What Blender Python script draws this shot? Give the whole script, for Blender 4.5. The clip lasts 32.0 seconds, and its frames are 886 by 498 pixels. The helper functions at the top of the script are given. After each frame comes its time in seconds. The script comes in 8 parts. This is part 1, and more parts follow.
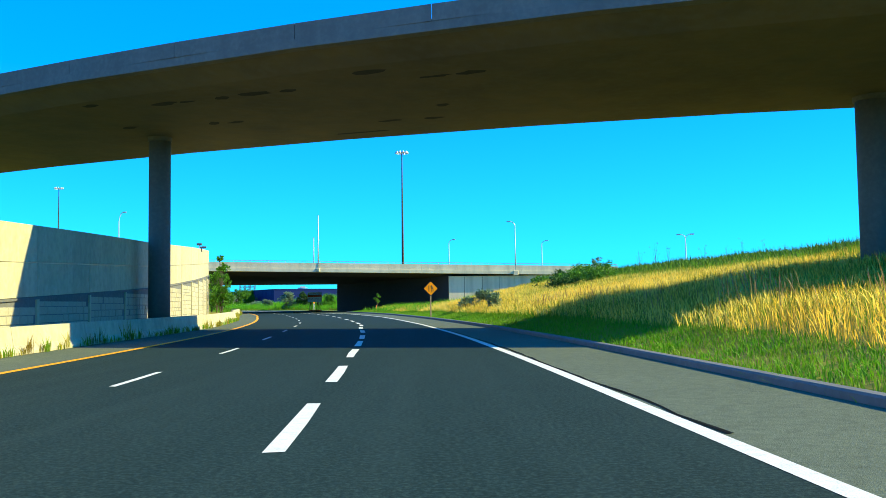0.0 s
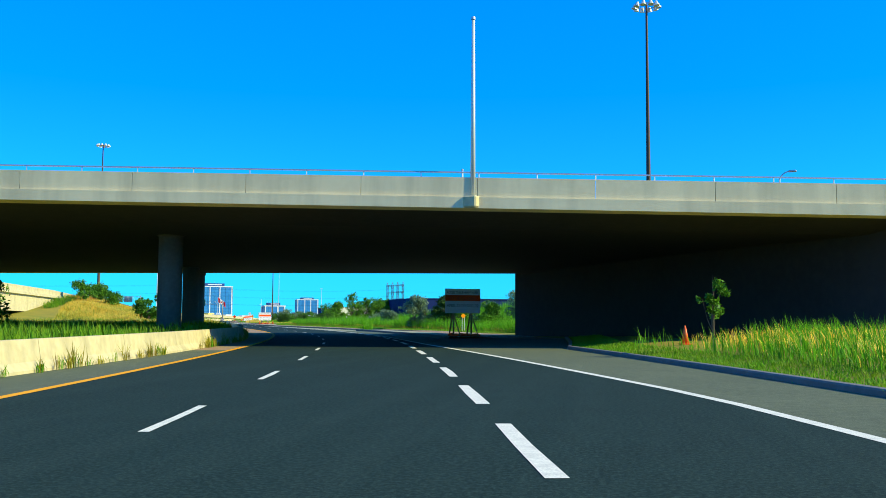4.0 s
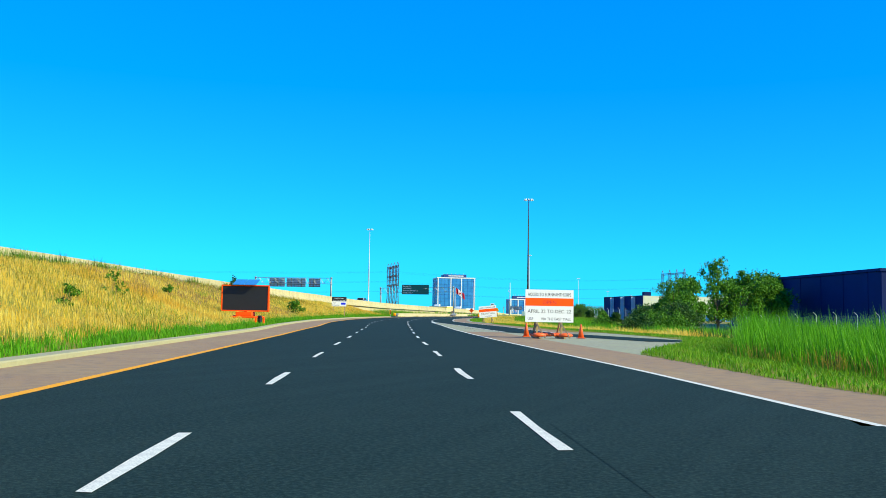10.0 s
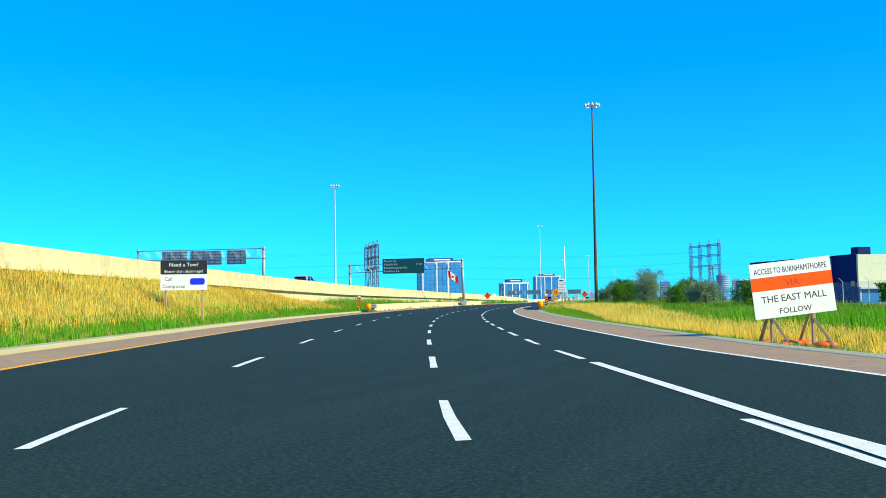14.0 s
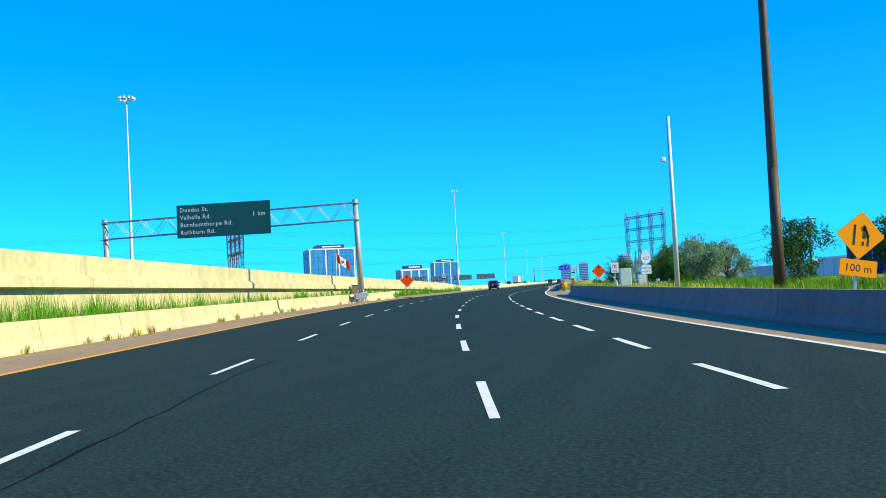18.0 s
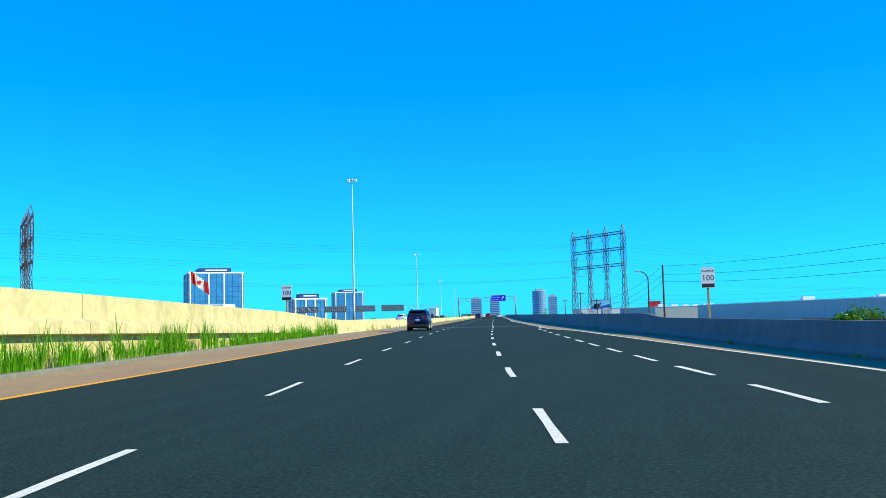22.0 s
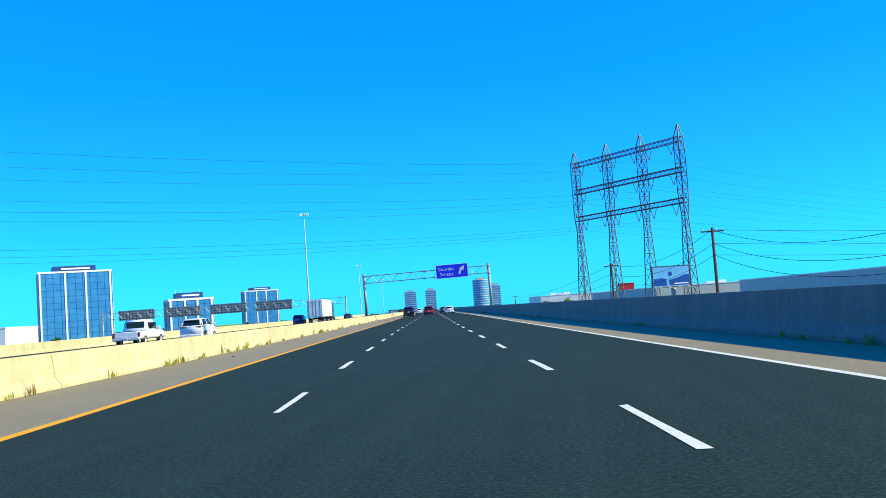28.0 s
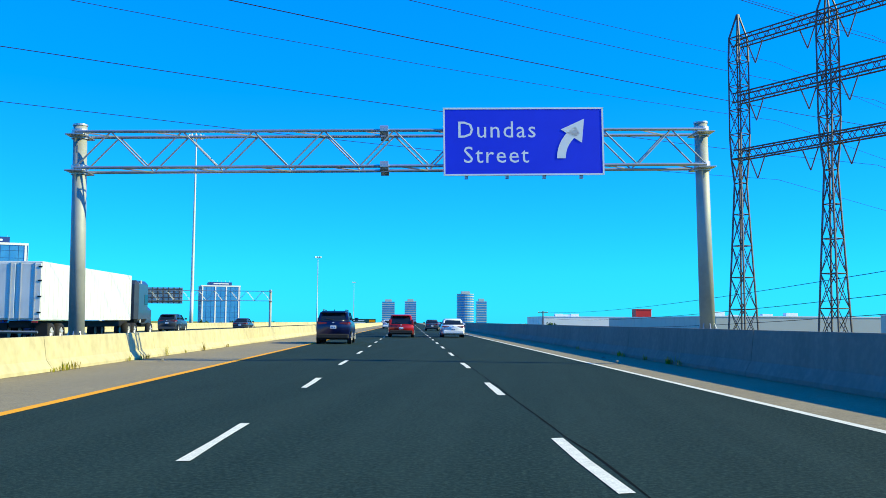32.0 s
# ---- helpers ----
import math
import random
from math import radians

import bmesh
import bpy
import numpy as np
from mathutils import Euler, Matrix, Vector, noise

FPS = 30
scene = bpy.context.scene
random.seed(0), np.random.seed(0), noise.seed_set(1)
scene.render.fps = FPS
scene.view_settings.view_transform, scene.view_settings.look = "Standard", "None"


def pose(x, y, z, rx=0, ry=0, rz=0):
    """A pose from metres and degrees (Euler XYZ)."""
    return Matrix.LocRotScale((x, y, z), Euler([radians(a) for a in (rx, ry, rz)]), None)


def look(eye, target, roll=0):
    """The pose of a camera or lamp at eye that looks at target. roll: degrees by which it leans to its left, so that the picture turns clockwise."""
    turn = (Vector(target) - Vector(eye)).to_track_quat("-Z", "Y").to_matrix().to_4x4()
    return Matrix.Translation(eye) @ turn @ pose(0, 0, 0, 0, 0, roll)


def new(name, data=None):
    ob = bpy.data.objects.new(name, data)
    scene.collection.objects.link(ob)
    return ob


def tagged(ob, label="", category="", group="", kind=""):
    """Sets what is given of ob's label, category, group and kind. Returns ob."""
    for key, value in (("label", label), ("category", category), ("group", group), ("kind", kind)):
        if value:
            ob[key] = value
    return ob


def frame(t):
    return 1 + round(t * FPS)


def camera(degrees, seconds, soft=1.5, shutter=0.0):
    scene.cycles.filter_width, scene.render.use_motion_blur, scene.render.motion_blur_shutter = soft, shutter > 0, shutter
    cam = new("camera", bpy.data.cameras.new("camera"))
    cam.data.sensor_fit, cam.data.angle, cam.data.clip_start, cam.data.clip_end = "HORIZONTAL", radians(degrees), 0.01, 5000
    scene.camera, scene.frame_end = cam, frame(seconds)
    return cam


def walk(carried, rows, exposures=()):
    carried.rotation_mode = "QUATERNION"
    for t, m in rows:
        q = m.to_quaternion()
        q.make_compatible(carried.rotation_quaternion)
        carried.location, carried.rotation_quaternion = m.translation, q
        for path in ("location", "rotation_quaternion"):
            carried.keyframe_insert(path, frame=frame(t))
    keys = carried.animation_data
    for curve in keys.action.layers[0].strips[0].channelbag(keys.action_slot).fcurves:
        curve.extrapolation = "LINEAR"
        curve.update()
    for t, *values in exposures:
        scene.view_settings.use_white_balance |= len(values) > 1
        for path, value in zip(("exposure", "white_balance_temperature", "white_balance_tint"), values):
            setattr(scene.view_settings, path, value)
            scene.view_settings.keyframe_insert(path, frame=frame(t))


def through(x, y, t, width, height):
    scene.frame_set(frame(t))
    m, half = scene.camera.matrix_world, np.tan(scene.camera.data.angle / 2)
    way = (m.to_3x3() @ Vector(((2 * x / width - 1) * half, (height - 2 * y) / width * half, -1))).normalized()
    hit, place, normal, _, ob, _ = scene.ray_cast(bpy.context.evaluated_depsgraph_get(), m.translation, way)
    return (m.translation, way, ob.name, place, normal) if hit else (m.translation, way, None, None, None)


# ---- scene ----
# ---- the lens and the drive ----
cam = camera(52.2, 32.0, 0.75)
PATH = [
    (0.0, pose(0.00, -0.00, 1.20, 93.40, 0.75, -0.00)),
    (0.5, pose(-0.50, 11.28, 1.20, 93.27, 1.13, 1.07)),
    (1.0, pose(-1.23, 22.71, 1.20, 92.96, 0.31, 2.20)),
    (1.5, pose(-2.24, 34.19, 1.20, 93.09, -0.03, 3.77)),
    (2.0, pose(-3.64, 45.60, 1.20, 93.73, -1.36, 6.83)),
    (2.5, pose(-5.49, 57.17, 1.20, 93.99, -1.47, 7.55)),
    (3.0, pose(-7.66, 68.75, 1.20, 94.24, -1.95, 8.99)),
    (3.5, pose(-10.07, 80.29, 1.20, 94.37, -2.12, 9.53)),
    (4.0, pose(-12.64, 91.90, 1.20, 94.45, -0.30, 9.66)),
    (4.5, pose(-15.38, 103.57, 1.20, 94.49, 0.12, 9.86)),
    (5.0, pose(-18.36, 115.29, 1.20, 94.46, -0.56, 10.58)),
    (5.5, pose(-21.60, 127.05, 1.20, 94.17, -3.65, 13.22)),
    (6.0, pose(-25.15, 138.84, 1.20, 93.89, -2.88, 16.00)),
    (6.5, pose(-29.16, 150.61, 1.20, 94.05, -2.87, 16.31)),
    (7.0, pose(-33.82, 162.26, 1.20, 94.22, -2.78, 16.42)),
    (7.5, pose(-38.79, 173.71, 1.20, 94.15, -3.06, 17.45)),
    (8.0, pose(-44.05, 185.02, 1.20, 94.05, -3.14, 21.02)),
    (8.5, pose(-49.62, 196.19, 1.20, 93.99, -2.77, 22.94)),
    (9.0, pose(-55.28, 207.47, 1.20, 93.82, -1.10, 23.44)),
    (9.5, pose(-61.16, 218.74, 1.20, 93.86, -1.07, 24.18)),
    (10.0, pose(-67.20, 229.99, 1.20, 94.01, -0.97, 24.91)),
    (10.5, pose(-73.30, 241.24, 1.20, 93.77, -0.76, 24.77)),
    (11.0, pose(-79.31, 252.66, 1.20, 93.63, -0.25, 24.77)),
    (11.5, pose(-85.29, 263.96, 1.20, 93.67, -0.50, 24.63)),
    (12.0, pose(-91.18, 275.14, 1.20, 93.83, -0.11, 24.50)),
    (12.5, pose(-96.95, 286.20, 1.20, 93.79, 0.09, 24.30)),
    (13.0, pose(-102.64, 297.34, 1.20, 93.50, 1.03, 24.23)),
    (13.5, pose(-108.32, 308.59, 1.20, 93.31, 0.90, 23.99)),
    (14.0, pose(-113.88, 319.84, 1.20, 93.22, 0.83, 23.78)),
    (14.5, pose(-119.19, 330.99, 1.20, 92.60, 0.64, 23.43)),
    (15.0, pose(-124.51, 342.26, 1.20, 92.56, -0.21, 26.26)),
    (15.5, pose(-129.78, 353.69, 1.20, 92.33, -0.12, 25.90)),
    (16.0, pose(-134.93, 365.26, 1.20, 92.09, 0.34, 23.77)),
    (16.5, pose(-139.85, 376.93, 1.20, 91.97, 2.15, 21.29)),
    (17.0, pose(-144.47, 388.69, 1.20, 92.14, 2.07, 19.88)),
    (17.5, pose(-148.63, 400.67, 1.20, 92.23, 2.45, 18.49)),
    (18.0, pose(-152.75, 412.66, 1.20, 92.33, 2.79, 17.00)),
    (18.5, pose(-156.68, 424.71, 1.20, 92.42, 2.79, 14.58)),
    (19.0, pose(-160.34, 436.82, 1.20, 92.48, 2.26, 14.24)),
    (19.5, pose(-163.66, 449.02, 1.20, 92.44, 1.64, 13.86)),
    (20.0, pose(-167.05, 461.26, 1.20, 92.48, 1.83, 13.53)),
    (20.5, pose(-170.40, 473.58, 1.20, 92.47, 1.00, 13.21)),
    (21.0, pose(-173.52, 486.11, 1.20, 92.48, 1.51, 12.75)),
    (21.5, pose(-176.23, 498.94, 1.20, 93.05, 1.14, 11.25)),
    (22.0, pose(-178.91, 511.83, 1.20, 94.23, 1.39, 10.99)),
    (22.5, pose(-181.42, 524.92, 1.20, 94.84, 0.05, 10.47)),
    (23.0, pose(-183.74, 538.38, 1.20, 95.26, 0.14, 10.24)),
    (23.5, pose(-185.85, 552.25, 1.20, 95.57, -0.00, 9.82)),
    (24.0, pose(-187.93, 565.92, 1.20, 95.69, 0.49, 9.45)),
    (24.5, pose(-189.93, 579.47, 1.20, 95.80, 0.68, 9.04)),
    (25.0, pose(-191.87, 593.02, 1.21, 95.72, 0.11, 9.21)),
    (25.5, pose(-193.78, 606.51, 1.22, 95.47, -0.02, 9.39)),
    (26.0, pose(-195.66, 619.88, 1.23, 95.11, 0.04, 9.05)),
    (26.5, pose(-197.52, 633.07, 1.24, 94.68, 0.24, 7.63)),
    (27.0, pose(-199.37, 646.11, 1.245, 94.76, -0.08, 7.39)),
    (27.5, pose(-201.17, 659.28, 1.24, 94.16, 0.59, 7.43)),
    (28.0, pose(-202.95, 672.58, 1.21, 93.72, 4.07, 6.90)),
    (28.5, pose(-204.75, 685.98, 1.200, 93.38, 3.30, 6.46)),
    (29.0, pose(-206.56, 699.39, 1.200, 93.20, 2.78, 6.57)),
    (29.5, pose(-208.33, 712.66, 1.200, 93.17, 1.85, 6.44)),
    (30.0, pose(-210.01, 725.81, 1.200, 93.01, 1.70, 6.29)),
    (30.5, pose(-211.73, 738.95, 1.200, 93.19, 0.19, 5.90)),
    (31.0, pose(-213.50, 752.16, 1.200, 94.34, -0.12, 5.88)),
    (31.5, pose(-215.30, 765.55, 1.215, 94.74, -0.24, 5.74)),
    (32.0, pose(-217.10, 778.97, 1.23, 94.58, -0.41, 5.56)),
]
EXPOSURES = [(0.0, 0.8, 6500, 10), (1.0, 0.8, 6500, 10), (2.0, 0.45, 6500, 10), (3.0, 0.3, 6500, 10), (3.5, 0.3, 6500, 10), (5.0, 1.0, 6000, 30), (5.5, 1.3, 5500, 60), (6.0, 1.65, 5200, 85), (6.5, 1.6, 5700, 55), (7.0, 1.35, 6000, 38), (7.5, 0.95, 6300, 20), (8.0, 0.65, 6500, 10), (9.0, 0.42, 6500, 10), (12.0, 0.4, 6500, 10), (14.0, 0.58, 6500, 10), (17.0, 0.52, 6500, 10), (18.3, 0.48, 6500, 10), (19.0, 0.36, 6500, 10), (20.0, 0.6, 6500, 10), (21.0, 0.5, 6500, 10), (22.0, 0.48, 6500, 10), (23.5, 0.3, 6500, 10), (25.0, 0.32, 6500, 10), (27.0, 0.4, 6500, 10), (29.0, 0.65, 6500, 20), (30.0, 0.75, 6500, 25), (31.0, 0.65, 6500, 20), (32.0, 0.48, 6500, 10)]
walk(cam, PATH, EXPOSURES)

# ---- sky and sun ----
SUN = Vector((0.9986, -0.052, 0.0)).normalized() * math.cos(radians(31)) + Vector((0, 0, math.sin(radians(31))))
world = bpy.data.worlds.new("sky")
scene.world = world
world.use_nodes = True
wn, wl = world.node_tree.nodes, world.node_tree.links
sky = wn.new("ShaderNodeTexSky")
sky.sky_type, sky.sun_disc = "NISHITA", False
sky.sun_elevation, sky.sun_rotation = radians(31), math.atan2(SUN.x, SUN.y)
sky.air_density, sky.dust_density, sky.ozone_density = 1.0, 0.0, 4.0
hs = wn.new("ShaderNodeHueSaturation")
hs.inputs["Saturation"].default_value = 1.5
deep = wn.new("ShaderNodeMix")
deep.data_type, deep.blend_type = "RGBA", "MULTIPLY"
deep.inputs[0].default_value, deep.inputs[7].default_value = 1.0, (0.2, 0.98, 1.9, 1)
flat = wn.new("ShaderNodeGamma")
flat.inputs["Gamma"].default_value = 0.6
blue = wn.new("ShaderNodeMix")
blue.data_type, blue.blend_type = "RGBA", "MULTIPLY"
blue.inputs[0].default_value, blue.inputs[7].default_value = 1.0, (0.22, 1.85, 2.6, 1)
wl.new(sky.outputs[0], hs.inputs["Color"])
wl.new(hs.outputs[0], deep.inputs[6])
wl.new(deep.outputs[2], flat.inputs["Color"])
wl.new(flat.outputs[0], blue.inputs[6])
wl.new(blue.outputs[2], wn["Background"].inputs["Color"])
wn["Background"].inputs["Strength"].default_value = 0.105
sun = new("sun", bpy.data.lights.new("sun", "SUN"))
sun.data.energy, sun.data.angle, sun.data.color = 5.0, radians(0.5), (1.0, 0.95, 0.48)
sun.matrix_world = look(SUN * 500, (0, 0, 0))

# ---- the road's line: distance along it (s) and to its right (d) ----
ROAD = [
    (7.5, -149.8), (3.7, -74.9), (1.5, -30.0), (0.0, -0.0), (-3.1, 39.9), (-9.9, 79.3),
    (-19.3, 118.2), (-31.6, 156.2), (-47.9, 192.7), (-66.3, 228.2), (-85.1, 263.5), (-103.5, 299.1),
    (-121.0, 335.0), (-137.4, 371.5), (-151.4, 408.9), (-163.1, 447.2), (-173.3, 485.9), (-181.3, 525.0),
    (-187.7, 564.5), (-193.4, 604.1), (-199.0, 643.7), (-204.4, 683.4), (-209.7, 723.0), (-214.9, 762.7),
    (-228.2, 861.8), (-241.5, 960.9),
]
def spline(points, step=1.0):
    p = np.array(points, float)
    u = np.r_[0, np.cumsum(np.linalg.norm(np.diff(p, axis=0), axis=1))]
    n = len(p)
    a, r, h = np.zeros((n, n)), np.zeros((n, 2)), np.diff(u)
    a[0, 0] = a[-1, -1] = 1
    for i in range(1, n - 1):
        a[i, i - 1:i + 2] = h[i - 1], 2 * (h[i - 1] + h[i]), h[i]
        r[i] = 6 * ((p[i + 1] - p[i]) / h[i] - (p[i] - p[i - 1]) / h[i - 1])
    m = np.linalg.solve(a, r)
    q = np.arange(0, u[-1], step)
    k = np.clip(np.searchsorted(u, q, "right") - 1, 0, n - 2)
    t, hh = (q - u[k])[:, None], h[k][:, None]
    return p[k] + t * ((p[k + 1] - p[k]) / hh - hh * (2 * m[k] + m[k + 1]) / 6) + t**2 * m[k] / 2 + t**3 * (m[k + 1] - m[k]) / (6 * hh)


line = spline(ROAD)
ahead = line[-1] - line[-2]
ahead /= np.linalg.norm(ahead)
line = np.vstack([line, line[-1] + ahead * np.arange(4, 1600, 4)[:, None]])
along = np.r_[0, np.cumsum(np.linalg.norm(np.diff(line, axis=0), axis=1))]
along -= along[np.argmin((line**2).sum(1))]
tang = np.gradient(line, axis=0)
tang /= np.linalg.norm(tang, axis=1)[:, None]


def at(s, d=0.0, z=0.0):
    """The place s metres along the road and d metres to its right."""
    x, y = np.interp(s, along, line[:, 0]), np.interp(s, along, line[:, 1])
    tx, ty = np.interp(s, along, tang[:, 0]), np.interp(s, along, tang[:, 1])
    return Vector((x + ty * d, y - tx * d, z))


def heading(s):
    """Degrees by which the road points left of +y at s."""
    return math.degrees(math.atan2(-np.interp(s, along, tang[:, 0]), np.interp(s, along, tang[:, 1])))


def on_road(s, d=0.0, z=0.0, turn=0.0):
    """A pose there, with y along the road."""
    p = at(s, d, z)
    return pose(p.x, p.y, p.z, 0, 0, heading(s) + turn)


def tab(table, s):
    return float(np.interp(s, [r[0] for r in table], [r[1] for r in table]))


YELLOW = [(-150, -7.6), (17, -7.2), (45, -6.7), (65, -6.4), (90, -6.1), (140, -4.7), (165, -4.35), (205, -4.75), (230, -4.9), (255, -5.0), (285, -5.3), (312, -6.0), (336, -7.4), (362, -8.0), (420, -8.2), (445, -7.7), (490, -8.2), (540, -8.4), (572, -7.1), (600, -6.5), (630, -6.2), (680, -5.3), (2500, -5.3)]
DASH_L = [(-150, -4.4), (17, -4.2), (44, -3.9), (60, -3.3), (90, -2.8), (140, -1.55), (170, -1.32), (205, -1.62), (231, -1.9), (285, -1.96), (310, -2.25), (330, -2.95), (355, -3.5), (450, -3.5), (480, -3.78), (535, -3.5), (560, -3.0), (590, -2.66), (630, -2.65), (680, -2.05), (776, -2.2), (830, -2.0), (2500, -2.0)]
DASH_R = [(-150, -1.4), (7, -1.0), (22, -0.85), (45, -0.35), (50, -0.02), (58, 0.2), (71, 0.55), (87, 1.0), (130, 2.1), (136, 2.32), (148, 2.55), (160, 2.72), (168, 2.78), (200, 2.2), (241, 1.75), (260, 1.45), (285, 1.2), (310, 1.05), (335, 0.65), (355, 0.2), (420, 0.28), (455, 0.43), (480, 0.3), (510, 0.65), (535, 0.68), (560, 1.05), (590, 1.35), (618, 1.6), (630, 1.72), (685, 1.8), (720, 2.03), (776, 1.65), (826, 1.5), (2500, 1.5)]
DASH_FAR = [(350, 3.4), (366, 3.05), (420, 3.3), (480, 3.4), (508, 3.65), (532, 3.85), (560, 4.65), (590, 5.0), (613.5, 5.18), (617, 5.15), (622, 5.55), (632, 6.2)]
EDGE = [(-150, 2.6), (7, 2.8), (25, 2.88), (41, 3.05), (59, 3.6), (80, 4.6), (107, 5.2), (125, 4.0), (136, 3.25), (142, 3.1), (160, 3.0), (173, 2.75), (181, 2.72), (194, 2.55), (200, 2.25), (207, 2.1), (221, 1.95), (241, 1.78)]
EDGE_MID = [(252, 5.6), (262, 5.5), (283, 4.7), (303, 4.2), (326, 3.9), (352, 3.1)]
RAMP_IN = [(186, 6.0), (200, 4.4), (215, 3.2), (232, 1.95), (241, 1.8)]
RAMP_OUT = [(150, 13.6), (186, 13.0), (205, 8.3), (215, 7.9), (230, 7.0), (252, 5.65)]
RAMP2_IN = [(300, 7.1), (327, 5.6), (352, 3.35)]
RAMP2_OUT = [(300, 10.3), (325, 9.6), (344, 7.7), (365, 6.1), (420, 6.0), (470, 6.0), (490, 6.4), (515, 6.9), (540, 7.4), (565, 7.9), (585, 7.6), (607, 7.2), (617, 6.0), (640, 5.9), (678, 5.5), (694, 5.0), (712, 5.3), (780, 5.4), (2500, 5.3)]
BAR_L = [(-150, -10.4), (0, -9.6), (30, -9.3), (50, -8.2), (75, -7.8), (100, -8.2), (125, -6.6), (143, -5.9), (165, -6.6), (211, -7.1), (247, -8.3)]
KERB_L = [(246, -7.3), (275, -7.5), (295, -7.7), (314, -8.9), (345, -10.2), (400, -10.6), (444, -10.2)]
BAR_L2 = [(443, -9.7), (466, -10.6), (490, -11.0), (530, -10.7), (544, -10.3), (553, -10.6)]
BAR_R = [(441, 8.3), (459, 7.5), (480, 7.8), (511, 8.2), (519, 8.6)]
BAR_R2 = [(551, 9.0), (566, 9.3), (590, 9.6), (640, 8.6), (690, 8.0), (780, 7.8), (2500, 7.7)]
WALL_D = [(120, -50), (200, -38), (250, -30), (300, -26), (347, -22), (400, -18), (450, -14.5), (500, -13.0), (560, -12.0), (600, -10.6), (620, -9.5), (632, -9.1), (660, -8.8), (700, -8.6), (780, -8.4), (2500, -8.4)]
WALL_Z = [(120, 6.6), (200, 6.0), (270, 5.25), (310, 4.95), (350, 4.45), (400, 3.95), (450, 3.2), (500, 2.85), (545, 2.5), (571, 2.2), (600, 1.65), (610, 1.2), (618, 1.0), (660, 0.97), (700, 0.8), (2500, 0.8)]

# ---- materials ----
def node_mat(name, base, rough=0.8, metal=0.0, grain=(), bump=0.0, bump_scale=40.0, spots=None, rand=0.0, coord="Object", alpha=1.0):
    """A material of a base colour with layers of noise (scale, amount, colour), fine relief and a shade that differs from piece to piece."""
    m = bpy.data.materials.new(name)
    m.use_nodes = True
    n, l = m.node_tree.nodes, m.node_tree.links
    b = n["Principled BSDF"]
    b.inputs["Roughness"].default_value, b.inputs["Metallic"].default_value = rough, metal
    b.inputs["Base Color"].default_value = (*base, 1)
    tc = n.new("ShaderNodeTexCoord")
    out = None
    for scale, amount, colour, *rest in grain:
        t = n.new("ShaderNodeTexNoise")
        t.inputs["Scale"].default_value, t.inputs["Detail"].default_value = scale, 5.0
        if rest:
            mp = n.new("ShaderNodeMapping")
            mp.inputs["Scale"].default_value = rest[0]
            l.new(tc.outputs[coord], mp.inputs[0])
            l.new(mp.outputs[0], t.inputs["Vector"])
        else:
            l.new(tc.outputs[coord], t.inputs["Vector"])
        r = n.new("ShaderNodeMapRange")
        r.inputs["From Min"].default_value, r.inputs["From Max"].default_value = 0.42, 0.68
        r.inputs["To Max"].default_value = amount
        l.new(t.outputs["Fac"], r.inputs["Value"])
        x = n.new("ShaderNodeMix")
        x.data_type = "RGBA"
        if out:
            l.new(out, x.inputs[6])
        else:
            x.inputs[6].default_value = (*base, 1)
        x.inputs[7].default_value = (*colour, 1)
        l.new(r.outputs[0], x.inputs[0])
        out = x.outputs[2]
    if rand:
        info = n.new("ShaderNodeObjectInfo")
        v = n.new("ShaderNodeMapRange")
        v.inputs["To Min"].default_value, v.inputs["To Max"].default_value = 1 - rand, 1 + rand
        l.new(info.outputs["Random"], v.inputs["Value"])
        h = n.new("ShaderNodeHueSaturation")
        l.new(v.outputs[0], h.inputs["Value"])
        if out:
            l.new(out, h.inputs["Color"])
        else:
            h.inputs["Color"].default_value = (*base, 1)
        out = h.outputs[0]
    if out:
        l.new(out, b.inputs["Base Color"])
    if bump:
        t = n.new("ShaderNodeTexNoise")
        t.inputs["Scale"].default_value, t.inputs["Detail"].default_value = bump_scale, 4.0
        l.new(tc.outputs[coord], t.inputs["Vector"])
        u = n.new("ShaderNodeBump")
        u.inputs["Strength"].default_value, u.inputs["Distance"].default_value = bump, 0.02
        l.new(t.outputs["Fac"], u.inputs["Height"])
        l.new(u.outputs[0], b.inputs["Normal"])
    return m


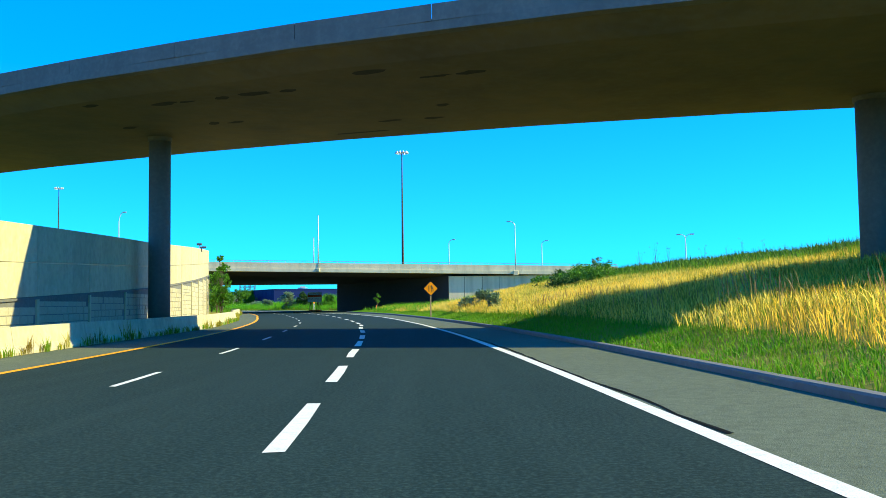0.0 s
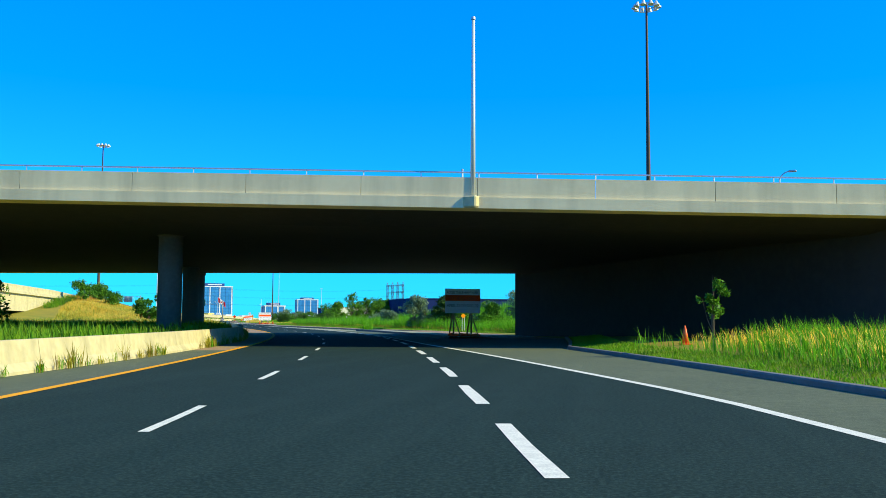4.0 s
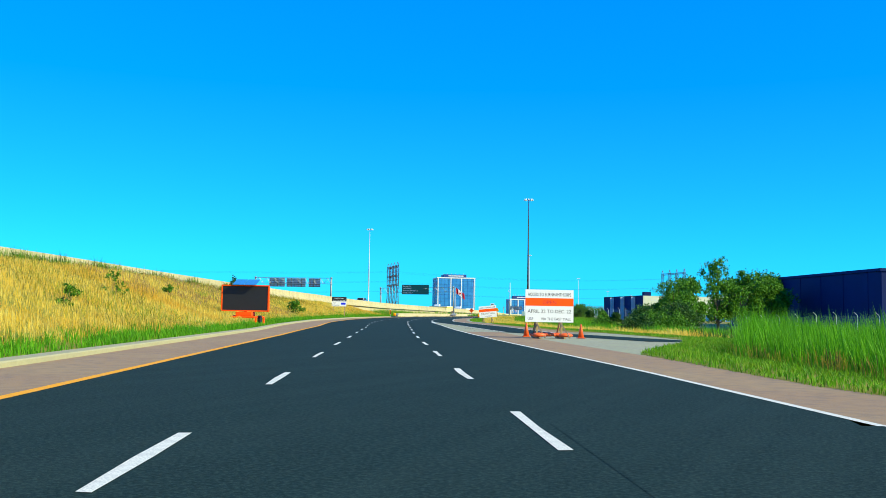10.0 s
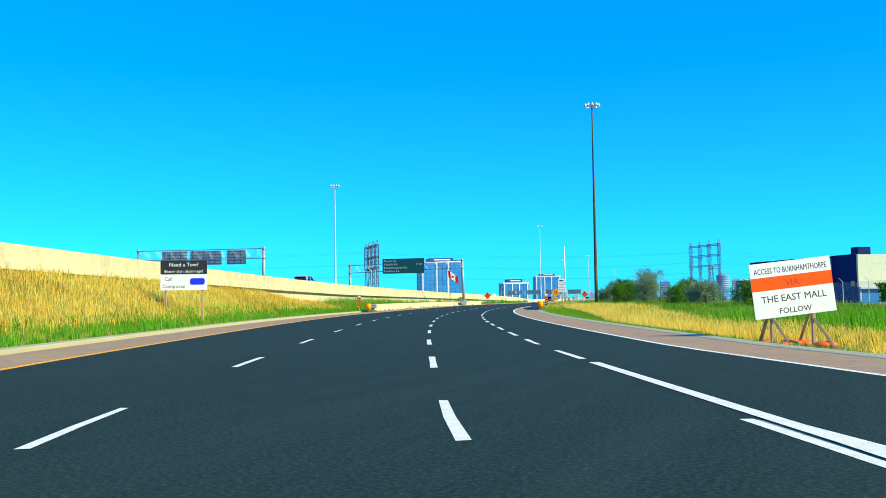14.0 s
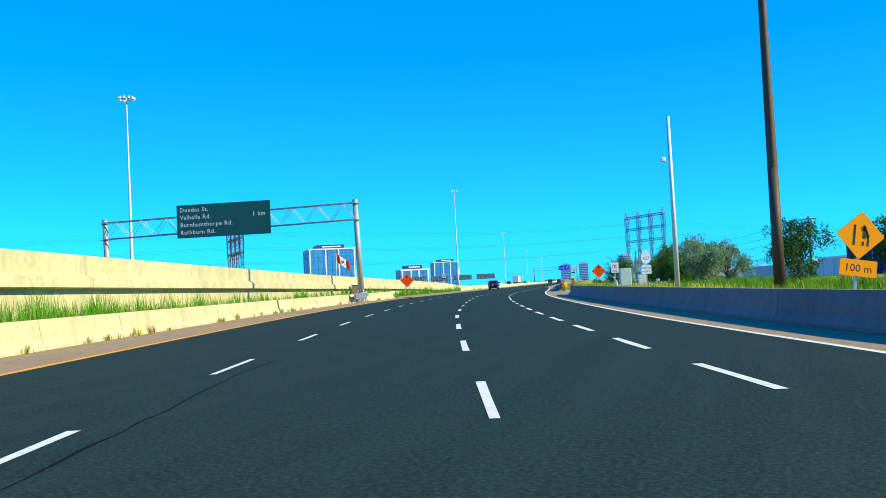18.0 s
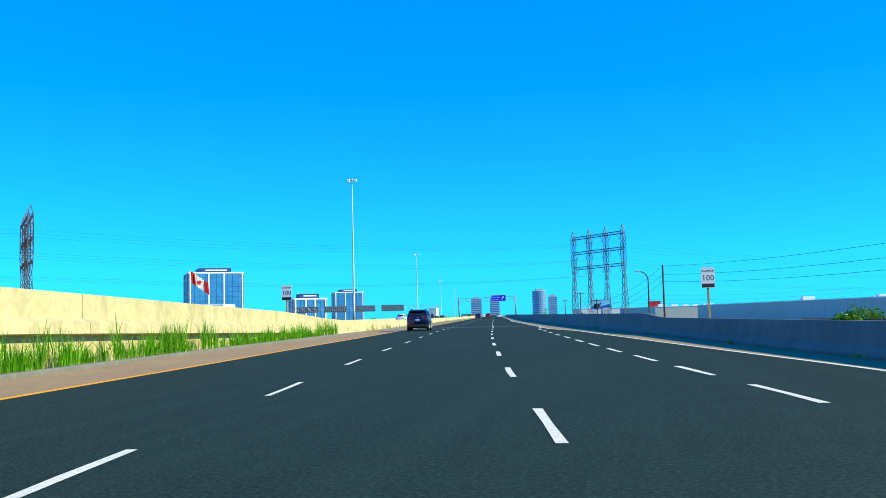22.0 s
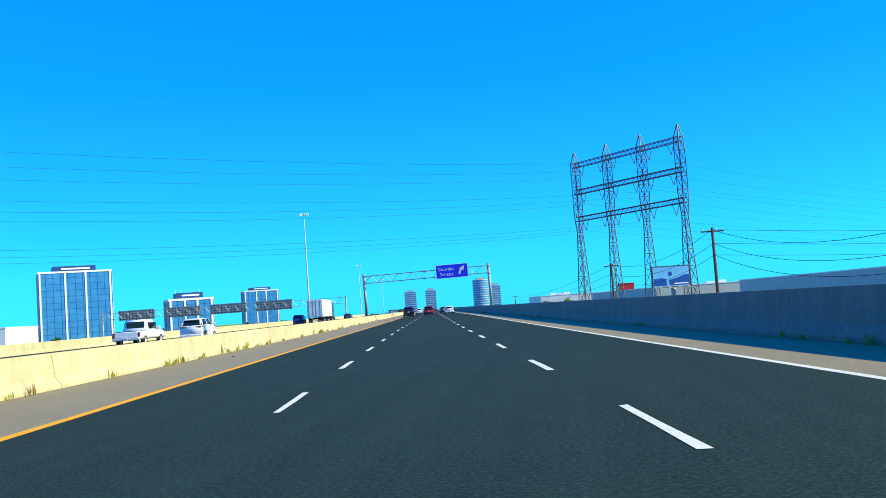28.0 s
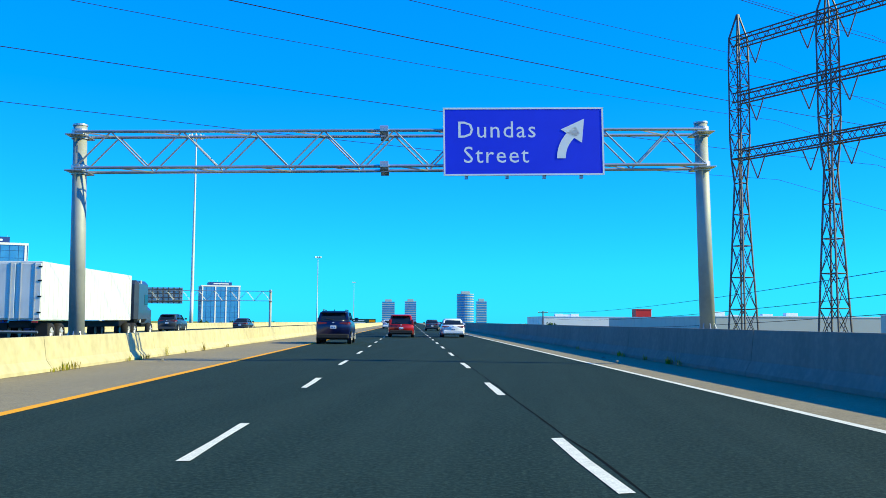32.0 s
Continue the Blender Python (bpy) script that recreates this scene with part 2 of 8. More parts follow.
def leaf_mat(name, base, other, through=0.35, rough=0.6, patch=None, patch_scale=0.25):
    """Foliage: colours that differ from blade to blade and, with patch, from place to place, with light coming through."""
    m = bpy.data.materials.new(name)
    m.use_nodes = True
    n, l = m.node_tree.nodes, m.node_tree.links
    b, out = n["Principled BSDF"], n["Material Output"]
    b.inputs["Roughness"].default_value = rough
    b.inputs["Specular IOR Level"].default_value = 0.25
    g = n.new("ShaderNodeNewGeometry")
    x = n.new("ShaderNodeMix")
    x.data_type = "RGBA"
    x.inputs[6].default_value, x.inputs[7].default_value = (*base, 1), (*other, 1)
    l.new(g.outputs["Random Per Island"], x.inputs[0])
    colour = x.outputs[2]
    if patch:
        tc = n.new("ShaderNodeTexCoord")
        no = n.new("ShaderNodeTexNoise")
        no.inputs["Scale"].default_value, no.inputs["Detail"].default_value = patch_scale, 4.0
        l.new(tc.outputs["Object"], no.inputs["Vector"])
        r = n.new("ShaderNodeMapRange")
        r.inputs["From Min"].default_value, r.inputs["From Max"].default_value, r.inputs["To Max"].default_value = 0.45, 0.66, 0.85
        l.new(no.outputs["Fac"], r.inputs["Value"])
        y = n.new("ShaderNodeMix")
        y.data_type = "RGBA"
        y.inputs[7].default_value = (*patch, 1)
        l.new(colour, y.inputs[6])
        l.new(r.outputs[0], y.inputs[0])
        colour = y.outputs[2]
    l.new(colour, b.inputs["Base Color"])
    t = n.new("ShaderNodeBsdfTranslucent")
    l.new(colour, t.inputs["Color"])
    mix = n.new("ShaderNodeMixShader")
    mix.inputs[0].default_value = through
    l.new(b.outputs[0], mix.inputs[1])
    l.new(t.outputs[0], mix.inputs[2])
    l.new(mix.outputs[0], out.inputs["Surface"])
    return m


ASPHALT = node_mat("asphalt", (0.009, 0.027, 0.0235), 0.95, grain=[(0.05, 0.5, (0.015, 0.037, 0.032)), (0.9, 0.45, (0.0062, 0.019, 0.0165)), (1.0, 0.45, (0.024, 0.048, 0.042), (1.6, 0.05, 1)), (4, 0.35, (0.0052, 0.0155, 0.0135), (1, 0.25, 1)), (22, 0.75, (0.038, 0.072, 0.06)), (60, 0.7, (0.004, 0.0105, 0.009))], bump=0.25, bump_scale=150, coord="Object")
SHOULDER = node_mat("worn shoulder asphalt", (0.36, 0.218, 0.11), 0.9, grain=[(0.3, 0.6, (0.43, 0.29, 0.13)), (3, 0.4, (0.13, 0.11, 0.1)), (90, 0.5, (0.33, 0.3, 0.26))], bump=0.4, bump_scale=120)
SHOULDER_STONY = node_mat("stony brown shoulder", (0.25, 0.19, 0.1), 0.92, grain=[(0.4, 0.5, (0.32, 0.25, 0.14)), (6, 0.5, (0.15, 0.12, 0.075)), (45, 0.6, (0.42, 0.38, 0.27)), (70, 0.5, (0.1, 0.085, 0.06))], bump=0.8, bump_scale=45)
SHOULDER_GREY = node_mat("grey chip shoulder", (0.095, 0.115, 0.07), 0.9, grain=[(0.4, 0.5, (0.13, 0.15, 0.09)), (50, 0.7, (0.2, 0.22, 0.15)), (5, 0.35, (0.055, 0.065, 0.045))], bump=0.5, bump_scale=110)
PALE_CONCRETE = node_mat("pale cream concrete", (0.4, 0.37, 0.21), 0.9, grain=[(0.35, 0.5, (0.33, 0.31, 0.18)), (25, 0.4, (0.52, 0.48, 0.3)), (6, 0.3, (0.3, 0.27, 0.18)), (0.8, 0.3, (0.36, 0.33, 0.22), (1, 0.1, 1))], bump=0.4, bump_scale=60)
TAR = node_mat("dark joint tar", (0.02, 0.02, 0.018), 0.9, grain=[(5, 0.5, (0.05, 0.045, 0.035))])
GRAVEL = node_mat("pale gravelled concrete", (0.37, 0.38, 0.23), 0.92, grain=[(0.5, 0.5, (0.33, 0.3, 0.25)), (40, 0.6, (0.52, 0.5, 0.4)), (4, 0.35, (0.25, 0.24, 0.17)), (16, 0.55, (0.2, 0.2, 0.13))], bump=0.9, bump_scale=30)
PAINT_WHITE = node_mat("white road paint", (0.82, 0.79, 0.66), 0.7, grain=[(6, 0.45, (0.52, 0.5, 0.42)), (70, 0.5, (0.3, 0.3, 0.3))])
PAINT_YELLOW = node_mat("yellow road paint", (0.95, 0.4, 0.0), 0.7, grain=[(6, 0.35, (0.7, 0.3, 0.01)), (70, 0.3, (0.4, 0.2, 0.03))])
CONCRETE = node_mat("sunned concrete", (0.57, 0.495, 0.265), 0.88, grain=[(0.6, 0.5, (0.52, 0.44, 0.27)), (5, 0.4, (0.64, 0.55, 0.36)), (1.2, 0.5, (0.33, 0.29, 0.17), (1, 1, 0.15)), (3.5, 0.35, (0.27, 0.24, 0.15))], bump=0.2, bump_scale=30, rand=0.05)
# lighter copy of the concrete: sunlight on the overpass face put into the colour
CONCRETE_SUNLIT = node_mat("sunlit-pale bridge concrete", (0.8, 0.68, 0.4), 0.88, grain=[(0.5, 0.5, (0.68, 0.58, 0.34)), (4, 0.35, (0.85, 0.74, 0.46)), (1.0, 0.5, (0.42, 0.37, 0.22), (1, 1, 0.12))], bump=0.2, bump_scale=30, rand=0.05)
# grey lowered in colour to carry the shade on right barriers, piers and flyover
CONCRETE_SHADE_GREY = node_mat("grey concrete", (0.16, 0.155, 0.135), 0.88, grain=[(0.4, 0.5, (0.12, 0.115, 0.098)), (6, 0.4, (0.24, 0.225, 0.185)), (1.5, 0.4, (0.1, 0.096, 0.085), (1, 1, 0.12))], bump=0.2, bump_scale=30, rand=0.06)
CONCRETE_DARK = node_mat("stained bridge concrete", (0.19, 0.145, 0.075), 0.9, grain=[(0.25, 0.6, (0.11, 0.09, 0.055)), (2.5, 0.4, (0.19, 0.17, 0.13)), (0.8, 0.3, (0.08, 0.08, 0.075))], bump=0.2, bump_scale=20)
SOIL = node_mat("dry grass ground", (0.3, 0.24, 0.04), 0.95, grain=[(0.04, 0.7, (0.12, 0.22, 0.02)), (0.4, 0.5, (0.45, 0.33, 0.05)), (6, 0.5, (0.12, 0.14, 0.03))], bump=0.8, bump_scale=8)
STEEL = node_mat("galvanised steel", (0.5, 0.51, 0.52), 0.45, 0.85, grain=[(3, 0.4, (0.38, 0.39, 0.4))], bump=0.05)
STEEL_PALE = node_mat("pale painted steel", (0.62, 0.66, 0.62), 0.5, 0.2, grain=[(2, 0.4, (0.5, 0.54, 0.5))])
STEEL_BROWN = node_mat("weathered brown steel", (0.085, 0.06, 0.04), 0.65, 0.5, grain=[(2, 0.5, (0.12, 0.08, 0.05))])
LATTICE = node_mat("dark lattice steel", (0.1, 0.1, 0.11), 0.6, 0.5, grain=[(4, 0.5, (0.16, 0.12, 0.1))])
for m in (PAINT_WHITE, PAINT_YELLOW):
    m.node_tree.nodes["Principled BSDF"].inputs["Specular IOR Level"].default_value = 0.15

for m in (ASPHALT, SHOULDER, SHOULDER_GREY, GRAVEL, PALE_CONCRETE, SOIL):
    m.node_tree.nodes["Principled BSDF"].inputs["Specular IOR Level"].default_value = 0.12


# ---- mesh helpers ----
def mesh_ob(name, bm, material, smooth=False):
    me = bpy.data.meshes.new(name)
    bm.to_mesh(me)
    bm.free()
    for m in material if isinstance(material, (list, tuple)) else (material,):
        me.materials.append(m)
    if smooth:
        me.polygons.foreach_set("use_smooth", [True] * len(me.polygons))
    return new(name, me)


def part(name, bm, material, parent, label="", smooth=False):
    """Links a bmesh as one mesh object under a thing or a part."""
    ob = mesh_ob(name, bm, material, smooth)
    ob.parent = parent
    if label:
        ob["label"] = label
    return ob


def part_like(name, mesh, parent, m):
    """One more piece on a mesh that others share."""
    ob = new(name, mesh)
    ob.parent = parent
    ob.matrix_basis = m
    return ob


def thing(name, m, label, category, group="", kind=""):
    ob = new(name)
    ob.empty_display_size = 0.1
    ob.matrix_basis = m
    return tagged(ob, label, category, group, kind)


def box(bm, x0, x1, y0, y1, z0, z1, bevel=0.0, m=None):
    made = bmesh.ops.create_cube(bm, size=1.0)["verts"]
    for v in made:
        v.co = Vector((x0 + (v.co.x + 0.5) * (x1 - x0), y0 + (v.co.y + 0.5) * (y1 - y0), z0 + (v.co.z + 0.5) * (z1 - z0)))
    if bevel:
        edges = list({e for v in made for e in v.link_edges})
        made = list({v for f in bmesh.ops.bevel(bm, geom=edges, offset=bevel, segments=1, affect="EDGES")["faces"] for v in f.verts} | {v for v in made if v.is_valid})
    if m is not None:
        bmesh.ops.transform(bm, matrix=m, verts=made)
    return bm


def tube(bm, a, b, r0, r1=None, n=10, caps=True):
    """A round bar from a to b."""
    a, b = Vector(a), Vector(b)
    r1 = r0 if r1 is None else r1
    m = Matrix.Translation((a + b) / 2) @ (b - a).to_track_quat("Z", "Y").to_matrix().to_4x4()
    bmesh.ops.create_cone(bm, cap_ends=caps, segments=n, radius1=r0, radius2=r1, depth=(b - a).length, matrix=m)
    return bm


def bar(bm, a, b, w):
    """A square bar from a to b."""
    return tube(bm, a, b, w * 0.707, n=4)


def loft(rings, closed=True, caps=True):
    """A bmesh skin over rings of equal length."""
    bm = bmesh.new()
    vs = [[bm.verts.new(p) for p in ring] for ring in rings]
    n = len(rings[0])
    for a, b in zip(vs, vs[1:]):
        for i in range(n if closed else n - 1):
            j = (i + 1) % n
            bm.faces.new((a[i], a[j], b[j], b[i]))
    if caps and closed:
        bm.faces.new(vs[0][::-1])
        bm.faces.new(vs[-1])
    bmesh.ops.recalc_face_normals(bm, faces=bm.faces)
    return bm


def steps(s0, s1, ds):
    n = max(1, round((s1 - s0) / ds))
    return [s0 + (s1 - s0) * i / n for i in range(n + 1)]


def ribbon(s0, s1, left, right, z, ds=4.0, bm=None, cuts=1):
    """A flat strip of road between two lines."""
    bm = bm or bmesh.new()
    prev = None
    for s in steps(s0, s1, ds):
        a = left if isinstance(left, (int, float)) else tab(left, s)
        b = right if isinstance(right, (int, float)) else tab(right, s)
        row = [bm.verts.new(at(s, a + (b - a) * k / cuts, z)) for k in range(cuts + 1)]
        if prev:
            for k in range(cuts):
                bm.faces.new((prev[k], prev[k + 1], row[k + 1], row[k]))
        prev = row
    return bm


def sweep(s0, s1, line_d, profile, ds=2.0, z=0.0):
    """A solid of one cross-section run along a line beside the road; profile: (offset to the right, height)."""
    rings = []
    for s in steps(s0, s1, ds):
        d = tab(line_d, s)
        zz = tab(z, s) if isinstance(z, list) else z
        rings.append([at(s, d + p, q + zz) for p, q in profile])
    return loft(rings)


def shift(table, by):
    return [(s, d + by) for s, d in table]


# ---- the ground ----
def smooth01(x):
    x = min(1.0, max(0.0, x))
    return x * x * (3 - 2 * x)


def left_edge(s):
    return tab(BAR_L, s) if s < 246 else tab(KERB_L, s) - 0.45 if s < 443 else tab(BAR_L2, s) - 0.3 if s < 545 else tab(WALL_D, s)


KERB_R = [(-150, 5.4), (0, 5.3), (35, 5.4), (57, 6.0), (70, 6.6), (97, 7.9), (130, 8.5), (150, 14.2), (186, 14.0), (205, 10.2), (230, 9.3), (250, 8.4), (258, 7.4), (270, 7.6), (274.5, 9.2), (279, 11.9), (288, 14.7), (292, 15.0), (325, 11.2), (344, 9.8), (365, 8.2), (440, 8.4), (518, 8.9), (522, 11.5), (528, 14.6), (541, 14.9), (546, 13.0), (552, 10.2), (557, 9.7), (2500, 8.4)]


def height(s, d):
    """The ground beside the road."""
    r, l = tab(KERB_R, s), left_edge(s)
    lump = 0.12 * noise.noise(Vector((s * 0.11, d * 0.13, 0.3))) + 0.25 * noise.noise(Vector((s * 0.03, d * 0.04, 1.7)))
    if l - 0.2 <= d <= r + 0.2:
        return -0.12
    if d > r:
        o = d - r
        k = smooth01(o / 4)
        hill = tab([(0.3, 0.0), (4, 0.72), (24.3, 3.9), (33.9, 5.3), (80, 5.6)], o)          # bank beside the first bridge
        hill *= (1 - 0.73 * smooth01((s - 72.9 - 2.1 * min(14.0, max(0.0, o - 6))) / 41)) * (1 - smooth01((s - 124) / 22))
        behind = 3.2 * smooth01((o - 10) / 30) * smooth01((s - 165) / 30) * (1 - smooth01((s - 225) / 50))
        swale = -0.7 * smooth01((o - 1) / 6) * smooth01((s - 165) / 20) * (1 - smooth01((s - 330) / 60))
        drop = -5.5 * smooth01((o - 1.0) / 14) * smooth01((s - 562) / 60)
        dip = -0.5 * smooth01((o - 0.3) / 2.0) * smooth01((s - 345) / 12) * (1 - smooth01((s - 395) / 25))
        return 0.1 * k + hill + behind + swale + drop + dip + lump * k
    o = l - d
    k = smooth01(o / 3)
    wd, wz = tab(WALL_D, s), tab(WALL_Z, s)
    reach = max(1.0, l - wd - 0.3)
    bank = (wz - 1.75 + 0.5 * (1 - smooth01((s - 300) / 60))) * smooth01(min(1.0, o / reach * 1.15)) * smooth01((s - 215) / 50) * (1 - smooth01((s - 415) / 30))
    flat = 0.55 * smooth01(o / 3) * smooth01((s - 425) / 20) * (1 - smooth01((s - 575) / 25)) - 0.2 * smooth01((s - 600) / 20)
    near = 0.45 * smooth01(o / 2) * (1 - smooth01((s - 235) / 20))
    if o > reach and s > 215:
        lump = 0.0
    drop = -6.0 * smooth01((o - reach - 34) / 25) * smooth01((s - 215) / 60)
    fade = 1 - smooth01((o - reach - 38) / 20) if s > 215 else 1.0
    return (0.05 * k + bank + flat) * fade + near + drop + lump * k


def build_ground():
    bm = bmesh.new()
    outs = [0.25, 1.2, 2.5, 4, 6, 8, 10, 12.5, 15, 18, 22, 26, 30, 36, 44, 54, 68, 90, 120, 170, 230]
    rows = []
    for s in steps(-150, 1500, 6.0):
        l, r = left_edge(s), tab(KERB_R, s)
        ds = [l - o for o in reversed(outs)] + [l, (l + r) / 2, r] + [r + o for o in outs]
        row = []
        for i, d in enumerate(ds):
            z = -7.0 if i in (0, len(ds) - 1) else height(s, d)
            row.append(bm.verts.new(at(s, d, z)))
        rows.append(row)
    for a, b in zip(rows, rows[1:]):
        for i in range(len(a) - 1):
            bm.faces.new((a[i], a[i + 1], b[i + 1], b[i]))
    c = at(500, 0)
    far = [bm.verts.new((c.x + x, c.y + y, -7.02)) for x, y in ((-4500, -4500), (4500, -4500), (4500, 4500), (-4500, 4500))]
    bm.faces.new(far)
    return tagged(mesh_ob("ground", bm, SOIL, True), "dry grassy ground beside the highway", "ground", kind="structure")


build_ground()

# ---- the carriageway ----
bm = ribbon(-150, 241, YELLOW, [(s, max(d, tab(EDGE, s) if s < 241 else d)) for s, d in EDGE], 0.0)
bm = ribbon(241, 352, YELLOW, [(241, 1.8), (252, 5.6)] + EDGE_MID[1:], 0.0, bm=bm)
bm = ribbon(352, 2400, YELLOW, RAMP2_OUT, 0.0, bm=bm, ds=6.0)
tagged(mesh_ob("road", bm, ASPHALT), "dark asphalt highway carriageway with painted lanes", "road", kind="structure")
bm = ribbon(150, 185, [(150, 9.6), (178.6, 8.05), (185, 7.0)], RAMP_OUT, 0.002)
tagged(mesh_ob("ramp_apron", bm, SHOULDER), "reddish-brown worn paving before the slip road", "road", kind="structure")
bm = ribbon(185, 252, RAMP_IN, RAMP_OUT, 0.003)
tagged(mesh_ob("ramp_road", bm, ASPHALT), "dark asphalt slip road joining the highway", "road", kind="structure")
bm = ribbon(284, 352, [(284, 12.0), (300, 7.1), (327, 5.6), (352, 3.35)], [(284, 15.5), (300, 10.3), (325, 9.6), (344, 7.7), (352, 7.0)], 0.003)
tagged(mesh_ob("ramp_road_2", bm, ASPHALT), "dark asphalt slip road joining the highway", "road", kind="structure")
bm = ribbon(-150, 128, shift(BAR_L, -0.2), YELLOW, -0.006)
tagged(mesh_ob("shoulder", bm, SHOULDER_GREY), "grey chip-sealed left shoulder", "shoulder", kind="structure")
bm = ribbon(128, 246, shift(BAR_L, -0.2), YELLOW, -0.006)
bm = ribbon(246, 443, KERB_L, YELLOW, -0.006, bm=bm)
bm = ribbon(443, 545, BAR_L2, YELLOW, -0.006, bm=bm)
bm = ribbon(545, 625, WALL_D, YELLOW, -0.006, bm=bm)
tagged(mesh_ob("shoulder_2", bm, SHOULDER), "reddish-brown worn left shoulder", "shoulder", kind="structure")
tagged(mesh_ob("shoulder_6", ribbon(625, 1500, WALL_D, YELLOW, -0.006), SHOULDER_STONY), "stony brown left shoulder by the median barrier", "shoulder", kind="structure")
bm = ribbon(-150, 150, EDGE, KERB_R, -0.006)
tagged(mesh_ob("shoulder_3", bm, SHOULDER_GREY), "grey gravelly right shoulder", "shoulder", kind="structure")
bm = ribbon(150, 186.8, EDGE, RAMP_IN, -0.007)
tagged(mesh_ob("gore_3", bm, SHOULDER_GREY), "grey gravelly shoulder between highway and island kerb", "shoulder", kind="structure")
bm = ribbon(186.8, 232, EDGE, RAMP_IN, -0.007)
tagged(mesh_ob("gore_2", bm, PALE_CONCRETE), "pale cream concrete gore between highway and slip road", "shoulder", kind="structure")
GORE_SEAM = shift(EDGE, 0.22)
tagged(mesh_ob("gore_seam", ribbon(160, 206, GORE_SEAM, shift(GORE_SEAM, 0.05), -0.003, ds=1.5), TAR), "dark open seam along the concrete gore", "crack", kind="structure")
bm = ribbon(150, 252, RAMP_OUT, KERB_R, -0.008)
bm = ribbon(252, 300, EDGE_MID, shift(EDGE_MID, 2.5), -0.006, bm=bm)
tagged(mesh_ob("shoulder_5", bm, SHOULDER), "brown dusty shoulder of the slip road", "shoulder", kind="structure")
bm = ribbon(252, 304, shift(EDGE_MID, 2.4), shift(KERB_R, 0.5), -0.012, ds=2.0)
bm = ribbon(300, 352, EDGE_MID, RAMP2_IN, -0.007, bm=bm)
bm = ribbon(519, 557, shift(BAR_R2, 0.1), shift(KERB_R, 0.4), -0.02, ds=2.0, bm=bm)
tagged(mesh_ob("gore", bm, GRAVEL), "pale gravel gore and shoulder", "shoulder", kind="structure")
SIDE_R = [(300, 12.5), (325, 11.2), (344, 9.8), (365, 8.2), (440, 8.4), (519, 8.9), (536, 9.5), (566, 9.5), (590, 9.8), (640, 8.8), (690, 8.2), (780, 8.0), (2500, 8.0)]
tagged(mesh_ob("shoulder_4", ribbon(300, 625, RAMP2_OUT, SIDE_R, -0.006), SHOULDER), "brown dusty right shoulder", "shoulder", kind="structure")
tagged(mesh_ob("shoulder_7", ribbon(625, 1500, RAMP2_OUT, SIDE_R, -0.006), SHOULDER_STONY), "stony brown right shoulder along the parapet", "shoulder", kind="structure")

# ---- painted lines ----
def stripe(name, s0, s1, table, w, mat, label, z=0.004):
    bm = ribbon(s0, s1, shift(table, -w / 2), shift(table, w / 2), z, ds=3.0)
    return tagged(mesh_ob(name, bm, mat), label, "lane line", kind="structure")


stripe("yellow_line", -150, 1500, shift(YELLOW, 0.0), 0.2, PAINT_YELLOW, "yellow painted edge line", 0.005)
stripe("edge_line", -150, 241, EDGE, 0.2, PAINT_WHITE, "white painted edge line")
stripe("edge_line_2", 252, 352, EDGE_MID, 0.14, PAINT_WHITE, "white painted edge line")
stripe("edge_line_3", 300, 1500, RAMP2_OUT, 0.15, PAINT_WHITE, "white painted edge line")
stripe("ramp_line", 186, 240, RAMP_IN, 0.22, PAINT_WHITE, "white painted gore line", 0.008)
stripe("ramp_line_2", 150, 252, RAMP_OUT, 0.13, PAINT_WHITE, "white painted edge line", 0.008)
stripe("ramp_line_3", 300, 358, RAMP2_IN + [(358, 3.25)], 0.15, PAINT_WHITE, "white painted gore line", 0.008)
stripe("gore_line", 341, 360, DASH_FAR, 0.2, PAINT_WHITE, "white painted gore line", 0.009)


def dashes(name, anchors, table, w, length, period, label):
    """Broken line: dashes begin at the anchors and at even steps between them."""
    owner = tagged(new(name), label, "lane line", kind="structure")
    starts = []
    for a, b in zip(anchors, anchors[1:]):
        n = max(1, round((b - a) / period))
        starts += [a + (b - a) * i / n for i in range(n)]
    for s in starts:
        bm = ribbon(s, s + length, shift(table, -w / 2), shift(table, w / 2), 0.006, ds=1.5)
        jag = random.Random(int(s * 7))
        for v in bm.verts:
            v.co.x += jag.uniform(-0.015, 0.015)
            v.co.y += jag.uniform(-0.03, 0.03)
        part("dash", bm, PAINT_WHITE, owner)
    return owner


dashes("left_dashes", [-60, 14, 23, 31.8, 41, 58.5, 68, 75.8, 86, 136.2, 163.2, 180, 205, 223, 231.5, 248, 274, 300, 325, 351, 416, 425, 433, 458, 484, 510, 535, 561, 588, 616, 676, 721, 773, 824.5, 1094], DASH_L, 0.115, 2.9, 8.75, "white broken lane line")
dashes("merge_dashes", [-25, 7.5, 14.1, 20.5, 31.1, 37.7, 54.2, 61.5, 68.7, 77.7, 85.1, 93.7, 136.2, 148.2, 160.8, 167], DASH_R, 0.19, 3.6, 6.2, "wide white broken lane line at a merge")
dashes("right_dashes", [241, 250, 275.3, 301, 326, 351, 426, 452, 477, 503, 529, 555, 582, 610, 629, 681, 716, 769, 823, 1093], DASH_R, 0.125, 3.1, 8.75, "white broken lane line")
dashes("far_dashes", [361, 414, 425.2, 453, 476.5, 505, 528, 558, 584, 613.5, 620.3, 629, 636], DASH_FAR, 0.14, 3.0, 5.7, "white broken lane line")

# ---- barriers, kerbs and the elevated road's wall ----
JERSEY = [(0.0, 0.0), (0.0, 0.08), (-0.14, 0.28), (-0.22, 0.85), (-0.40, 0.85), (-0.46, 0.28), (-0.6, 0.08), (-0.6, 0.0)]
